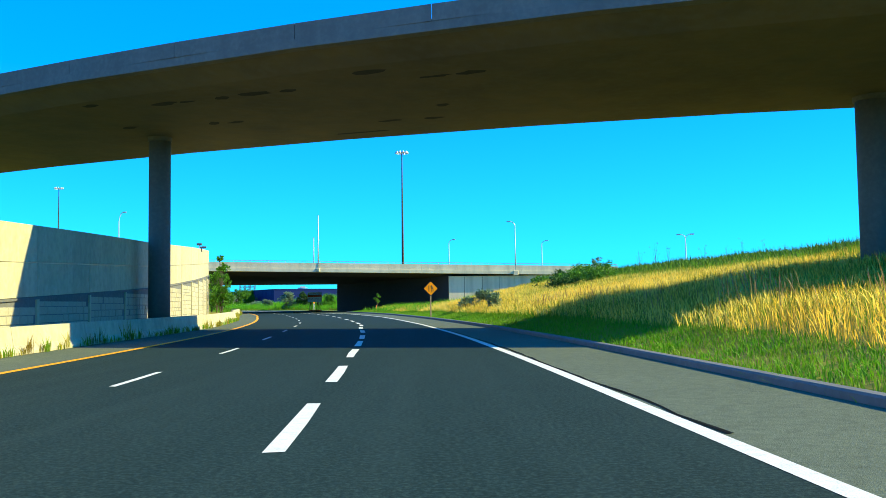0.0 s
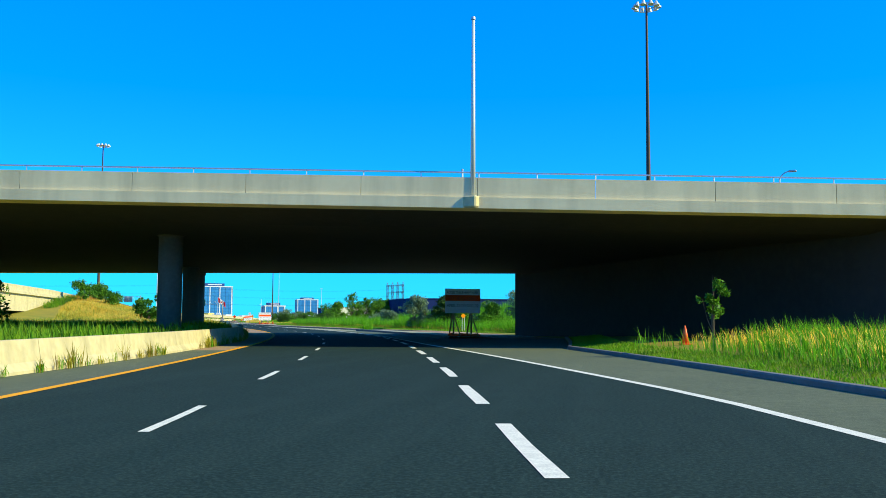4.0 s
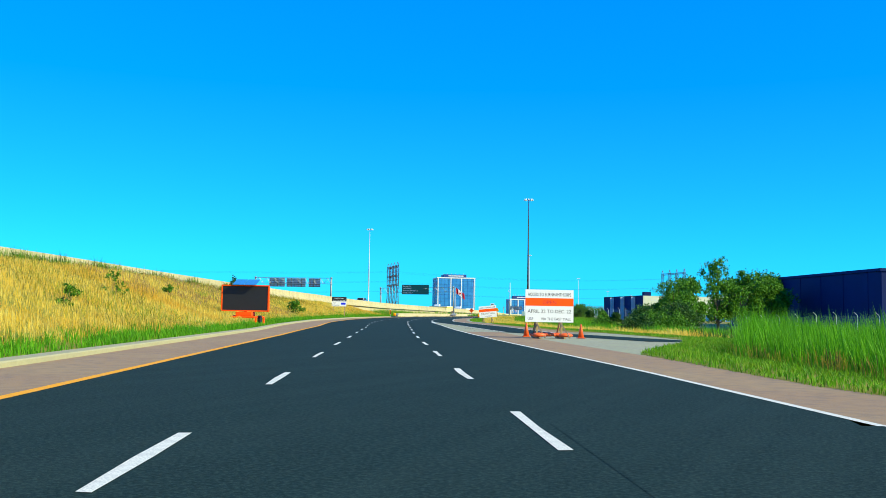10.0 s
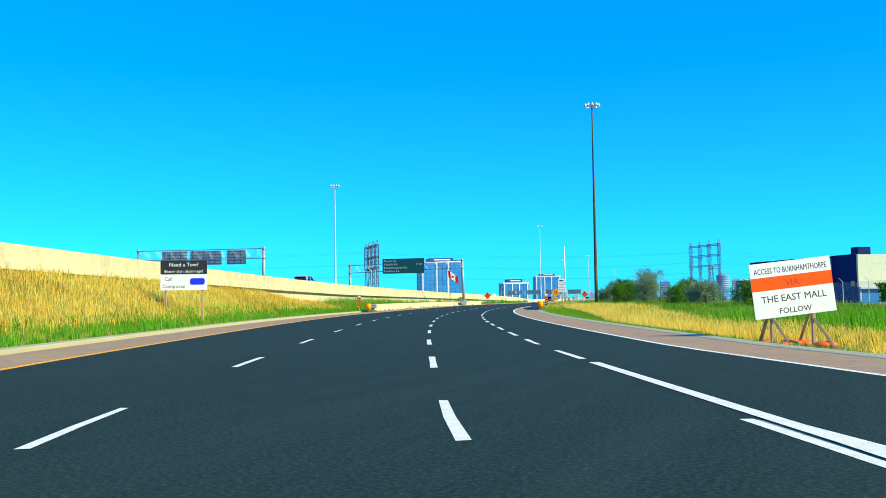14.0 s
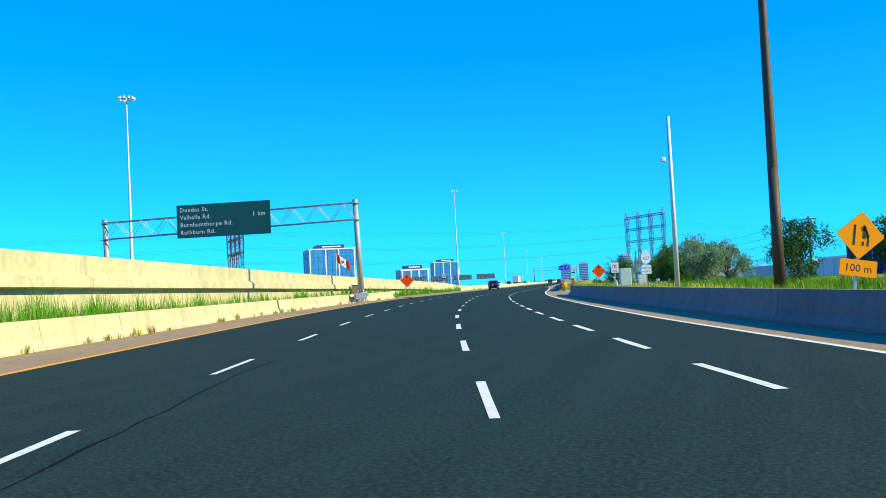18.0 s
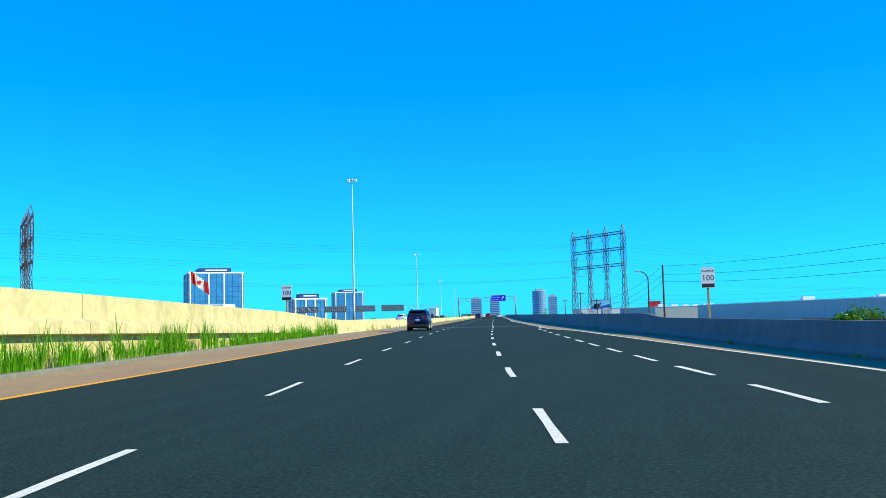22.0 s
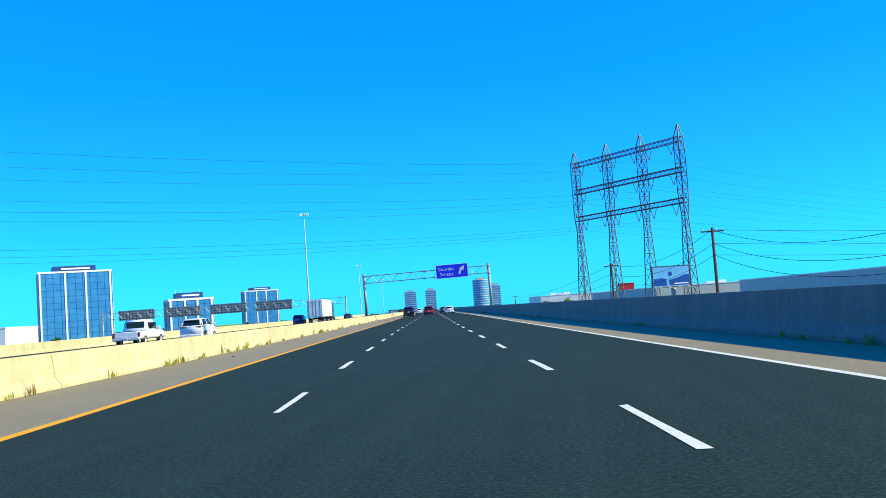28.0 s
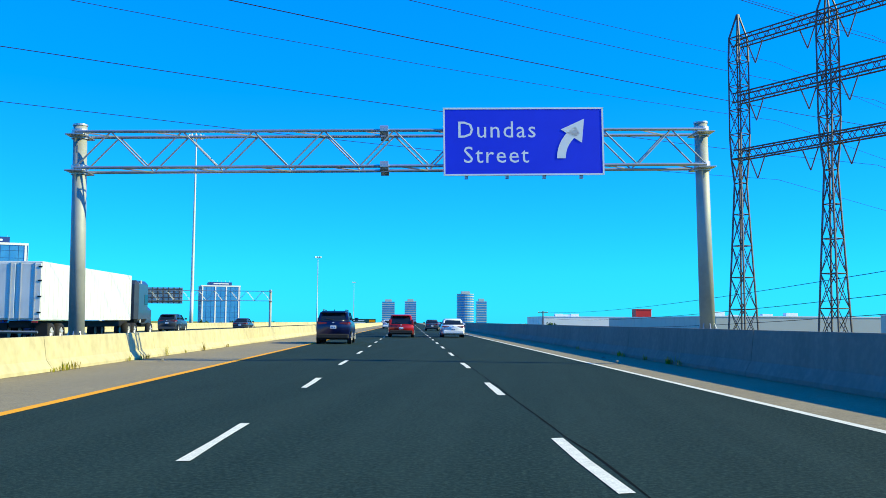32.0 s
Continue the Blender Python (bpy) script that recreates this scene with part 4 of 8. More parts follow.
# ---- lettering ----
def lettering(text, height, parent, x, z, y=-0.002, mat=WHITE_SIGN, align="LEFT", spacing=1.0, name="lettering", fit=0.0):
    """Words standing on a sign's face, which looks to -y; x, z: foot of the text on the face."""
    cu = bpy.data.curves.new("lettering", "FONT")
    cu.body, cu.size, cu.extrude, cu.align_x, cu.space_character = text, height * 1.4, 0.0008, align, spacing
    cu.resolution_u = 2
    tmp = bpy.data.objects.new("lettering", cu)
    scene.collection.objects.link(tmp)
    dg = bpy.context.evaluated_depsgraph_get()
    me = bpy.data.meshes.new_from_object(tmp.evaluated_get(dg))
    bpy.data.objects.remove(tmp)
    bpy.data.curves.remove(cu)
    me.materials.clear()
    me.materials.append(mat)
    ob = new(name, me)
    ob.parent = parent
    xs = [v.co.x for v in me.vertices]
    wide = max(xs) - min(xs)
    ob.matrix_basis = pose(x, y, z, 90, 0, 0) @ Matrix.Diagonal((min(1.0, fit / wide) if fit else 1.0, 1, 1, 1))
    return ob


def plate(bm, w, h, x=0.0, z=0.0, t=0.02, y=0.0, r=0.05):
    """A sign plate with rounded corners, its face at y looking to -y, its foot's middle at x, z."""
    pts = []
    for cx, cz, a0 in ((x + w / 2 - r, z + r, -90), (x + w / 2 - r, z + h - r, 0), (x - w / 2 + r, z + h - r, 90), (x - w / 2 + r, z + r, 180)):
        pts += [(cx + r * math.cos(radians(a0 + k * 30)), cz + r * math.sin(radians(a0 + k * 30))) for k in range(4)]
    front = [bm.verts.new((px, y, pz)) for px, pz in pts]
    back = [bm.verts.new((px, y + t, pz)) for px, pz in pts]
    bm.faces.new(front)
    bm.faces.new(back[::-1])
    for i in range(len(pts)):
        j = (i + 1) % len(pts)
        bm.faces.new((front[j], front[i], back[i], back[j]))
    return bm


def diamond(bm, half, z, t=0.02, y=0.0):
    plate(bm, half * 1.414, half * 1.414, 0, -half * 0.707, t, y, 0.06)
    bmesh.ops.transform(bm, matrix=Matrix.Translation((0, 0, z)) @ Matrix.Rotation(radians(45), 4, "Y"), verts=bm.verts[:])
    return bm


def ground_at(s, d):
    return height(s, d)


def post(parent, x, z0, z1, mat=STEEL, w=0.05, name="post"):
    return part(name, box(bmesh.new(), x - w / 2, x + w / 2, 0.025, 0.025 + w, z0, z1, 0.006), mat, parent)


# ---- high masts ----
def high_mast(x, y, z0, z1, mat, lamps=10, label="tall tapered steel high-mast light with a ring of floodlights", r=0.3):
    ob = thing("high_mast_light", pose(x, y, z0), label, "light mast", "high masts along the highway")
    h = z1 - z0
    bm = bmesh.new()
    k = 5
    for i in range(k):
        a, b = i / k, (i + 1) / k
        tube(bm, (0, 0, h * a), (0, 0, h * b), r * (1 - 0.68 * a), r * (1 - 0.68 * b), n=12, caps=i == 0)
    part("pole", bm, mat, ob, smooth=True)
    bm = bmesh.new()
    R = 0.85
    for i in range(24):
        a, b = i / 24 * math.tau, (i + 1) / 24 * math.tau
        bar(bm, (R * math.cos(a), R * math.sin(a), h - 0.1), (R * math.cos(b), R * math.sin(b), h - 0.1), 0.07)
    for i in range(4):
        a = i * math.tau / 4
        bar(bm, (0, 0, h), (R * math.cos(a), R * math.sin(a), h - 0.1), 0.06)
    part("ring", bm, STEEL, ob)
    for i in range(lamps):
        a = i / lamps * math.tau
        bm = bmesh.new()
        tube(bm, (1.05 * math.cos(a), 1.05 * math.sin(a), h + 0.1), (1.15 * math.cos(a), 1.15 * math.sin(a), h - 0.35), 0.12, 0.27, n=10)
        part("floodlight", bm, STEEL_PALE, ob, "pale floodlight")
    return ob


for x, y, z0, z1, mat in ((-107.7, 253.1, 3.6, 34.9, STEEL_BROWN), (-7.8, 178.1, 0.5, 31.2, STEEL_BROWN), (-238.7, 531.4, 1.0, 32.6, STEEL_PALE), (-149.8, 462.2, 0.0, 32.4, STEEL_BROWN), (-242.0, 723.7, -0.1, 35.0, STEEL_PALE), (-268.1, 911.3, -0.5, 29.3, STEEL_PALE), (-295.1, 1104.4, -6, 24.6, STEEL_PALE), (-330.8, 1353.3, -7, 26.1, STEEL_PALE)):
    high_mast(x, y, z0, z1, mat)


# ---- lamp posts of the bridges and service roads ----
def lamp_post(x, y, z0, z1, turn, arm=1.4, mat=STEEL_PALE, r=0.1, label="slim galvanised street lamp with a curved arm", both=False):
    ob = thing("street_lamp", pose(x, y, z0, 0, 0, turn), label, "street lamp", "street lamps")
    h = z1 - z0
    part("pole", tube(bmesh.new(), (0, 0, 0), (0, 0, h * 0.92), r, r * 0.55, n=10), mat, ob, smooth=True)
    for side in ((1, -1) if both else (1,)):
        bm = bmesh.new()
        prev = Vector((0, 0, h * 0.9))
        for i in range(1, 6):
            a = i / 5 * math.pi / 2
            p = Vector((side * arm * (1 - math.cos(a)), 0, h * 0.9 + h * 0.1 * math.sin(a)))
            tube(bm, prev, p, r * 0.5, n=6)
            prev = p
        part("arm", bm, mat, ob)
        x0, x1 = sorted((side * (arm - 0.1), side * (arm + 0.5)))
        part("lamp_head", box(bmesh.new(), x0, x1, -0.13, 0.13, h - 0.08, h + 0.08, 0.05), STEEL, ob)
    return ob


for x, y, z0, z1, turn in ((10.7, 132.35, 5.2, 13.0, 161), (1.2, 163.9, 5.2, 12.6, -20), (18.1, 164.2, 5.0, 12.2, -20), (-45.2, 126.1, -0.2, 14.4, -20)):
    lamp_post(x, y, z0, z1, turn, 0.75)
lamp_post(33.6, 124.6, 4.0, 10.2, 160, 0.7, label="slim galvanised street lamp with two short arms", both=True)
for x, y, z0, z1 in ((-17.7, 128.85, 5.8, 13.8), (-23.3, 163.5, 5.2, 13.2)):
    ob = thing("bridge_pole", pose(x, y, z0, 0, 0, 161), "straight pale steel pole standing on the overpass edge", "pole", "poles on the overpass")
    part("pole", tube(bmesh.new(), (0, 0, 0.4), (0, 0, z1 - z0), 0.11, 0.07, n=10), STEEL_PALE, ob, smooth=True)
    part("pole_bracket", box(bmesh.new(), -0.3, 0.3, -0.3, 0.35, 0.0, 0.5, 0.06), CONCRETE, ob, "concrete bracket")
    part("cap", tube(bmesh.new(), (0, 0, z1 - z0), (0, 0, z1 - z0 + 0.12), 0.1, n=10), STEEL, ob)
p = at(650.7, 19.6)
lamp_post(p.x, p.y, -4.5, 5.7, 190, 1.0, WOOD_DARK, 0.13, "timber-pole street lamp with a dark cobra head")
p = at(492.1, 11.9)
ob = thing("camera_pole", pose(p.x, p.y, 0.1, 0, 0, 10), "tall white pole with a traffic camera near its top", "pole")
part("pole", tube(bmesh.new(), (0, 0, 0), (0, 0, 9.5), 0.14, 0.09, n=12), STEEL_PALE, ob, smooth=True)
bm = box(bmesh.new(), -0.5, -0.25, -0.12, 0.12, 7.1, 7.35, 0.05)
tube(bm, (-0.25, 0, 7.2), (0, 0, 7.2), 0.03, n=6)
part("traffic_camera", bm, WHITE_SIGN, ob, "white camera housing")


# ---- overhead gantries ----
def truss(bm, x0, x1, z0, z1, y0, y1, panel, w):
    """A boxed lattice beam along x."""
    n = max(2, round((x1 - x0) / panel))
    for y in (y0, y1):
        for z in (z0, z1):
            tube(bm, (x0, y, z), (x1, y, z), w, n=8)
    for i in range(n):
        a, b = x0 + (x1 - x0) * i / n, x0 + (x1 - x0) * (i + 1) / n
        m = (a + b) / 2
        for y in (y0, y1):
            tube(bm, (a, y, z0), (m, y, z1), w * 0.55, n=5)
            tube(bm, (m, y, z1), (b, y, z0), w * 0.55, n=5)
        tube(bm, (a, y0, z1), (m, y1, z1), w * 0.45, n=5)
        tube(bm, (m, y0, z0), (b, y1, z0), w * 0.45, n=5)
    return bm


COLUMN_GREY = node_mat("weathered galvanised column", (0.34, 0.36, 0.34), 0.6, 0.2, grain=[(1.5, 0.5, (0.26, 0.28, 0.27)), (8, 0.3, (0.42, 0.43, 0.4))])


def gantry(s, d0, d1, z_low, z_high, foot, label, turn=0.0, r=0.27, panel=2.2, splice=None, tilt=0.0):
    m = on_road(s, (d0 + d1) / 2, 0.0, turn) @ pose(0, 0, 0, 0, tilt, 0)
    ob = thing("sign_gantry", m, label, "gantry", "overhead sign gantries")
    w = (d1 - d0) / 2
    for x in (-w, w):
        column = part("column", tube(bmesh.new(), (x, 0, foot), (x, 0, z_high + 0.25), r, r * 0.85, n=32), COLUMN_GREY, ob, smooth=True)
        part("base_plate", tube(bmesh.new(), (x, 0, foot - 0.03), (x, 0, foot + 0.04), r * 1.7, n=16), STEEL, column)
        for k in range(8):
            a = k * math.pi / 4
            part("stiffener", loft([[Vector((x, 0, 0)) + Matrix.Rotation(a, 3, "Z") @ Vector(q) for q in ((r * 0.9, y, foot + 0.04), (r * 1.6, y, foot + 0.04), (r * 0.9, y, foot + 0.4))] for y in (-0.012, 0.012)]), STEEL, column)
        part("cap", tube(bmesh.new(), (x, 0, z_high + 0.25), (x, 0, z_high + 0.3), r * 0.95, n=20), STEEL, column)
        for z in (z_low, z_high):
            part("collar", tube(bmesh.new(), (x, 0, z - 0.14), (x, 0, z + 0.14), r * 1.08, n=24), STEEL, column)
            part("seat_bracket", box(bmesh.new(), x - r * 1.2, x + r * 1.2, -0.5, 0.5, z - 0.09, z - 0.05, 0.01), STEEL, column)
    part("truss", truss(bmesh.new(), -w, w, z_low, z_high, -0.42, 0.42, panel, 0.048), STEEL, ob, "galvanised lattice beam")
    if splice is not None:
        for z in (z_low, z_high):
            for y in (-0.42, 0.42):
                part("splice_flange", tube(bmesh.new(), (splice - 0.12, y, z), (splice + 0.12, y, z), 0.15, n=10), STEEL, ob)
    return ob


# blue exit sign
gantry(843.1, -9.7, 8.8, 5.76, 6.82, 0.7, "steel gantry over the road carrying a blue exit sign", r=0.225, panel=2.0, splice=-0.3, tilt=-1.1)
ob = thing("exit_sign", on_road(842.6, 3.25, 5.52) @ pose(0, 0, 0, 0, -1.1, 0), "blue overhead exit sign for a street, with a bent white arrow", "road sign")
part("board", plate(bmesh.new(), 4.75, 2.02, 0, 0, 0.06, 0.0, 0.06), BLUE_SIGN, ob)
bm = bmesh.new()
for x0, x1, z0, z1 in ((-2.36, 2.36, 0.0, 0.05), (-2.36, 2.36, 1.97, 2.02), (-2.37, -2.32, 0.0, 2.02), (2.32, 2.37, 0.0, 2.02)):
    box(bm, x0, x1, -0.012, 0.0, z0, z1)
part("border", bm, WHITE_SIGN, ob)
lettering("Dundas", 0.5, ob, -1.98, 1.13, spacing=1.12)
lettering("Street", 0.5, ob, -1.8, 0.38, spacing=1.12)
bm = bmesh.new()
prev = None
for i in range(9):
    a = i / 8 * radians(62)
    cx, cz, R = 2.05, 0.5, 0.95
    x, z = cx - R * math.cos(a), cz + R * math.sin(a)
    n = Vector((-math.cos(a), 0, math.sin(a)))
    row = [bm.verts.new(Vector((x, -0.014, z)) + n * k) for k in (0.13, -0.13)]
    if prev:
        bm.faces.new((prev[0], prev[1], row[1], row[0]))
    prev = row
row = [bm.verts.new((1.1, -0.014, 1.36)), bm.verts.new((1.8, -0.014, 1.68)), bm.verts.new((1.72, -0.014, 0.96))]
bm.faces.new(row)
part("arrow", bm, WHITE_SIGN, ob, "bent white arrow")
for x in (-1.7, -0.5, 0.6, 1.7):
    part("bracket", box(bmesh.new(), x - 0.05, x + 0.05, 0.06, 0.2, -0.08, 2.0), STEEL, ob)

# green advance sign
gantry(526.2, -33.5, -9.7, 7.38, 8.92, 0.6, "steel gantry beside the road carrying a green advance sign", panel=2.4, tilt=-1.5)
ob = thing("advance_sign", on_road(524.95, -21.95, 6.72, -3), "green overhead sign listing four streets one kilometre ahead", "road sign")
part("board", plate(bmesh.new(), 8.9, 3.05, 0, 0, 0.06, 0.0, 0.06), GREEN_SIGN, ob)
for i, w in enumerate(("Dundas St.", "Valhalla Rd.", "Burnhamthorpe Rd.", "Rathburn Rd.")):
    lettering(w, 0.4, ob, -4.15, 2.4 - i * 0.69, spacing=1.12)
lettering("1 km", 0.4, ob, 2.75, 1.71, spacing=1.12)
for x in (-4, -2, 0, 2, 4):
    part("bracket", box(bmesh.new(), x - 0.05, x + 0.05, 0.06, 0.85, 0.78 if abs(x) < 9 else 0, 0.9), STEEL, ob)

# gantry over the raised road, its signs seen from behind
gantry(489.0, -60, -37.8, 8.6, 10.2, 2.0, "steel gantry over the raised road, seen from behind", panel=2.2)
for d, w in ((-54.0, 4.6), (-48.4, 5.6), (-43.0, 3.4)):
    ob = thing("overhead_sign", on_road(489.6, d, 7.7), "back of an overhead sign with steel ribs", "road sign", "signs seen from behind")
    part("board", box(bmesh.new(), -w / 2, w / 2, 0.5, 0.56, 0, 2.4, 0.01), STEEL, ob)
    for i in range(5):
        part("rib", box(bmesh.new(), -w / 2, w / 2, 0.42, 0.5, 0.15 + i * 0.5, 0.25 + i * 0.5), LATTICE, ob)
    for i in range(int(w)):
        part("stay", box(bmesh.new(), -w / 2 + 0.4 + i, -w / 2 + 0.5 + i, 0.34, 0.42, 0, 2.4), LATTICE, ob)
gantry(986.0, -100.0, -26.0, 4.8, 6.6, -6.0, "long steel gantry over the other carriageway, seen from behind", panel=3.0)
for d in (-90, -76, -62, -48):
    ob = thing("overhead_sign", on_road(986.6, d, 4.2), "back of an overhead sign with steel ribs", "road sign", "signs seen from behind")
    part("board", box(bmesh.new(), -5.5, 5.5, 0.5, 0.56, 0, 3.0, 0.01), STEEL, ob)
    for i in range(11):
        part("stay", box(bmesh.new(), -5.2 + i, -5.0 + i, 0.36, 0.5, 0, 3.0), LATTICE, ob)
    for i in range(4):
        part("rib", box(bmesh.new(), -5.5, 5.5, 0.3, 0.36, 0.3 + i * 0.75, 0.45 + i * 0.75), LATTICE, ob)
gantry(1120.0, -30, -9.5, -0.2, 0.9, -6.5, "distant steel gantry with a green sign", panel=2.4)
ob = thing("distant_sign", on_road(1119.4, -15.5, -0.7), "small distant green overhead sign with a yellow panel", "road sign")
part("board", plate(bmesh.new(), 8.0, 2.6, 0, 0, 0.06, 0.0, 0.06), GREEN_SIGN, ob)
part("panel", box(bmesh.new(), 1.8, 3.8, -0.01, 0.0, 1.5, 2.3), YELLOW_SIGN, ob, "yellow lower panel")
bm = bmesh.new()
for i in range(3):
    box(bm, -3.4, 1.0 - i * 0.4, -0.01, 0.0, 0.45 + i * 0.7, 0.75 + i * 0.7)
part("writing_bar", bm, WHITE_SIGN, ob)


# ---- roadside signs ----
def sign_thing(name, s, d, label, turn=0.0, z=None, category="road sign", group=""):
    return thing(name, on_road(s, d, ground_at(s, d) if z is None else z, turn), label, category, group)


def access_sign(s, d, lines, label, turn=0.0, lean=0.0, z=0.0, h0=0.85):
    """A temporary information board on a timber frame weighed down with orange sandbags."""
    ob = thing("access_sign", on_road(s, d, z, turn), label, "road sign", "temporary access signs")
    W, H = 2.45, 1.62
    z0 = h0
    board = part("board", plate(bmesh.new(), W, H, 0, z0, 0.02, -0.02, 0.01), WHITE_SIGN, ob)
    tilt = Matrix.Translation((0, 0, z0 + H / 2)) @ Matrix.Rotation(radians(lean), 4, "Y") @ Matrix.Translation((0, 0, -z0 - H / 2))
    board.matrix_basis = tilt
    band = part("band", box(bmesh.new(), -W / 2, W / 2, -0.024, -0.019, z0 + H * 0.5, z0 + H * 0.74), ORANGE_SIGN, ob, "orange band")
    k = len(lines)
    zs = [z0 + H * 0.8, z0 + H * 0.55] + ([z0 + H * 0.28, z0 + H * 0.06] if k == 4 else [z0 + H * 0.25])
    for i, (txt, hh) in enumerate(lines):
        w = lettering(txt, hh, ob, 0, zs[i], (-0.0255 if i == 1 else -0.0215), RED if i == 1 else BLACK, "CENTER", fit=2.2)
        w.matrix_basis = tilt @ w.matrix_basis
    band.matrix_basis = tilt
    for x in (-0.62, 0.62):
        part("upright", box(bmesh.new(), x - 0.05, x + 0.05, 0.0, 0.1, 0.02, z0 + H - 0.1, 0.005), WOOD, ob)
        part("brace", bar(bmesh.new(), (x, 0.1, z0 + 0.3), (x, 1.1, 0.05), 0.08), WOOD, ob)
        part("brace", bar(bmesh.new(), (x, 0.0, z0 - 0.1), (x + 0.25, -0.75, 0.05), 0.07), WOOD, ob)
        part("skid", box(bmesh.new(), x - 0.05, x + 0.05, -0.8, 1.2, 0.0, 0.08, 0.005), WOOD, ob)
    for i, (x, y) in enumerate(((-0.62, -0.5), (-0.5, 0.7), (0.62, 0.6), (0.75, -0.4), (0.1, 0.5))):
        bm = bmesh.new()
        bmesh.ops.create_uvsphere(bm, u_segments=10, v_segments=6, radius=0.3)
        for v in bm.verts:
            v.co = Vector((v.co.x * 1.25, v.co.y * 0.8, max(v.co.z * 0.42, -0.08) + 0.16 + 0.03 * noise.noise(v.co * 5 + Vector((i, 0, 0)))))
            v.co += Vector((x, y, 0))
        part("sandbag", bm, CONE, ob, "orange sandbag", True)
    return ob


access_sign(152.3, 7.9, [("ACCESS TO BURNHAMTHORPE", 0.17), ("TO BE CLOSED", 0.22), ("APRIL 22 TO DEC. 22", 0.2)], "white and orange closure sign on timber legs by the abutment", 6, 0, 0.0, 1.62)
access_sign(287.0, 7.8, [("ACCESS TO BURNHAMTHORPE", 0.17), ("OPEN", 0.2), ("APRIL 22 TO DEC. 22", 0.18), ("USE        VIA THE EAST MALL", 0.135)], "white and orange access sign on timber legs on the gravel gore", 3, 0, 0.0, 0.8)
access_sign(369.6, 10.9, [("ACCESS TO BURNHAMTHORPE", 0.17), ("VIA", 0.2), ("THE EAST MALL", 0.2), ("FOLLOW", 0.17)], "white and orange detour sign leaning on timber legs beside dry grass", 2, -6, -0.42, 1.02)

ob = sign_thing("tow_sign", 390.4, -12.7, "black and white towing information board on two timber posts", 4)
for x in (-0.95, 0.95):
    post(ob, x, -0.3, 2.9, WOOD, 0.11)
g = 3.45 - ground_at(390.4, -12.7) - 1.55
part("board", plate(bmesh.new(), 2.4, 1.55, 0, g, 0.02, 0.0, 0.04), WHITE_SIGN, ob)
part("header", plate(bmesh.new(), 2.4, 0.72, 0, g + 0.83, 0.004, -0.004, 0.04), BLACK, ob, "black header panel")
lettering("Need a Tow?", 0.2, ob, 0, g + 1.24, -0.0055, WHITE_SIGN, "CENTER")
lettering("Besoin d'un dépannage?", 0.15, ob, 0, g + 0.92, -0.0055, WHITE_SIGN, "CENTER")
lettering("Call", 0.19, ob, -1.0, g + 0.5, -0.0015, BLACK)
lettering("Composez", 0.19, ob, -1.1, g + 0.12, -0.0015, BLACK)
part("writing_bar", plate(bmesh.new(), 0.75, 0.34, 0.7, g + 0.28, 0.004, -0.006, 0.1), BLUE_SIGN, ob, "blue oval mark")

ob = sign_thing("towing_sign", 447.6, 11.3, "white authorised-towing sign in two languages on a timber post")
post(ob, 0, -0.3, 2.0, WOOD, 0.14)
g = 3.4 - ground_at(447.6, 11.3) - 1.5
part("board", plate(bmesh.new(), 0.85, 1.5, 0, g, 0.02, 0.0, 0.05), WHITE_SIGN, ob)
for i, w in enumerate(("AUTHORIZED", "TOWING", "ONLY", "DÉPANNAGE", "AUTORISÉ", "SEULEMENT")):
    lettering(w, 0.105, ob, 0, g + 0.98 - i * 0.178, -0.0015, BLACK, "CENTER")
bm = box(bmesh.new(), -0.28, 0.1, -0.008, 0.0, g + 1.22, g + 1.36)
box(bm, 0.1, 0.3, -0.008, 0.0, g + 1.22, g + 1.3)
part("pictogram", bm, BLACK, ob, "black tow-truck symbol")


def lane_symbol(ob, z, half, y=-0.0045):
    bm = bmesh.new()
    box(bm, -half * 0.3, -half * 0.21, y, y + 0.005, z - half * 0.42, z + half * 0.42)
    for k in range(3):
        box(bm, half * 0.08, half * 0.16, y, y + 0.005, z - half * 0.42 + k * half * 0.3, z - half * 0.25 + k * half * 0.3)
    box(bm, half * 0.28, half * 0.36, y, y + 0.005, z - half * 0.42, z)
    bar(bm, (half * 0.32, y + 0.003, z - 0.02), (half * 0.12, y + 0.003, z + half * 0.42), half * 0.08)
    part("symbol", bm, BLACK, ob, "black narrowing-lane symbol")


ob = sign_thing("merge_sign", 69.0, 6.9, "amber diamond lane-narrowing sign on a timber post in the grass")
post(ob, 0, -0.2, 2.4 - ground_at(67.4, 6.9), WOOD, 0.09)
part("border", diamond(bmesh.new(), 0.57, 2.32 - ground_at(67.4, 6.9), 0.012, 0.004), BLACK, ob, "black sign border")
part("board", diamond(bmesh.new(), 0.535, 2.32 - ground_at(67.4, 6.9)), YELLOW_SIGN, ob)
lane_symbol(ob, 2.32 - ground_at(67.4, 6.9), 0.56)
ob = sign_thing("merge_sign", 467.1, 10.4, "yellow diamond lane-narrowing sign with a distance tab, leaning slightly")
ob.matrix_basis = ob.matrix_basis @ pose(0, 0, 0, 0, 9, 0)
post(ob, 0, -0.2, 2.3, STEEL, 0.07)
part("board", diamond(bmesh.new(), 0.62, 2.0), YELLOW_SIGN, ob)
lane_symbol(ob, 2.0, 0.62)
part("tab", plate(bmesh.new(), 0.95, 0.42, 0, 0.95, 0.02, -0.03, 0.04), YELLOW_SIGN, ob, "yellow distance tab")
lettering("100 m", 0.2, ob, 0, 1.06, -0.0315, BLACK, "CENTER")

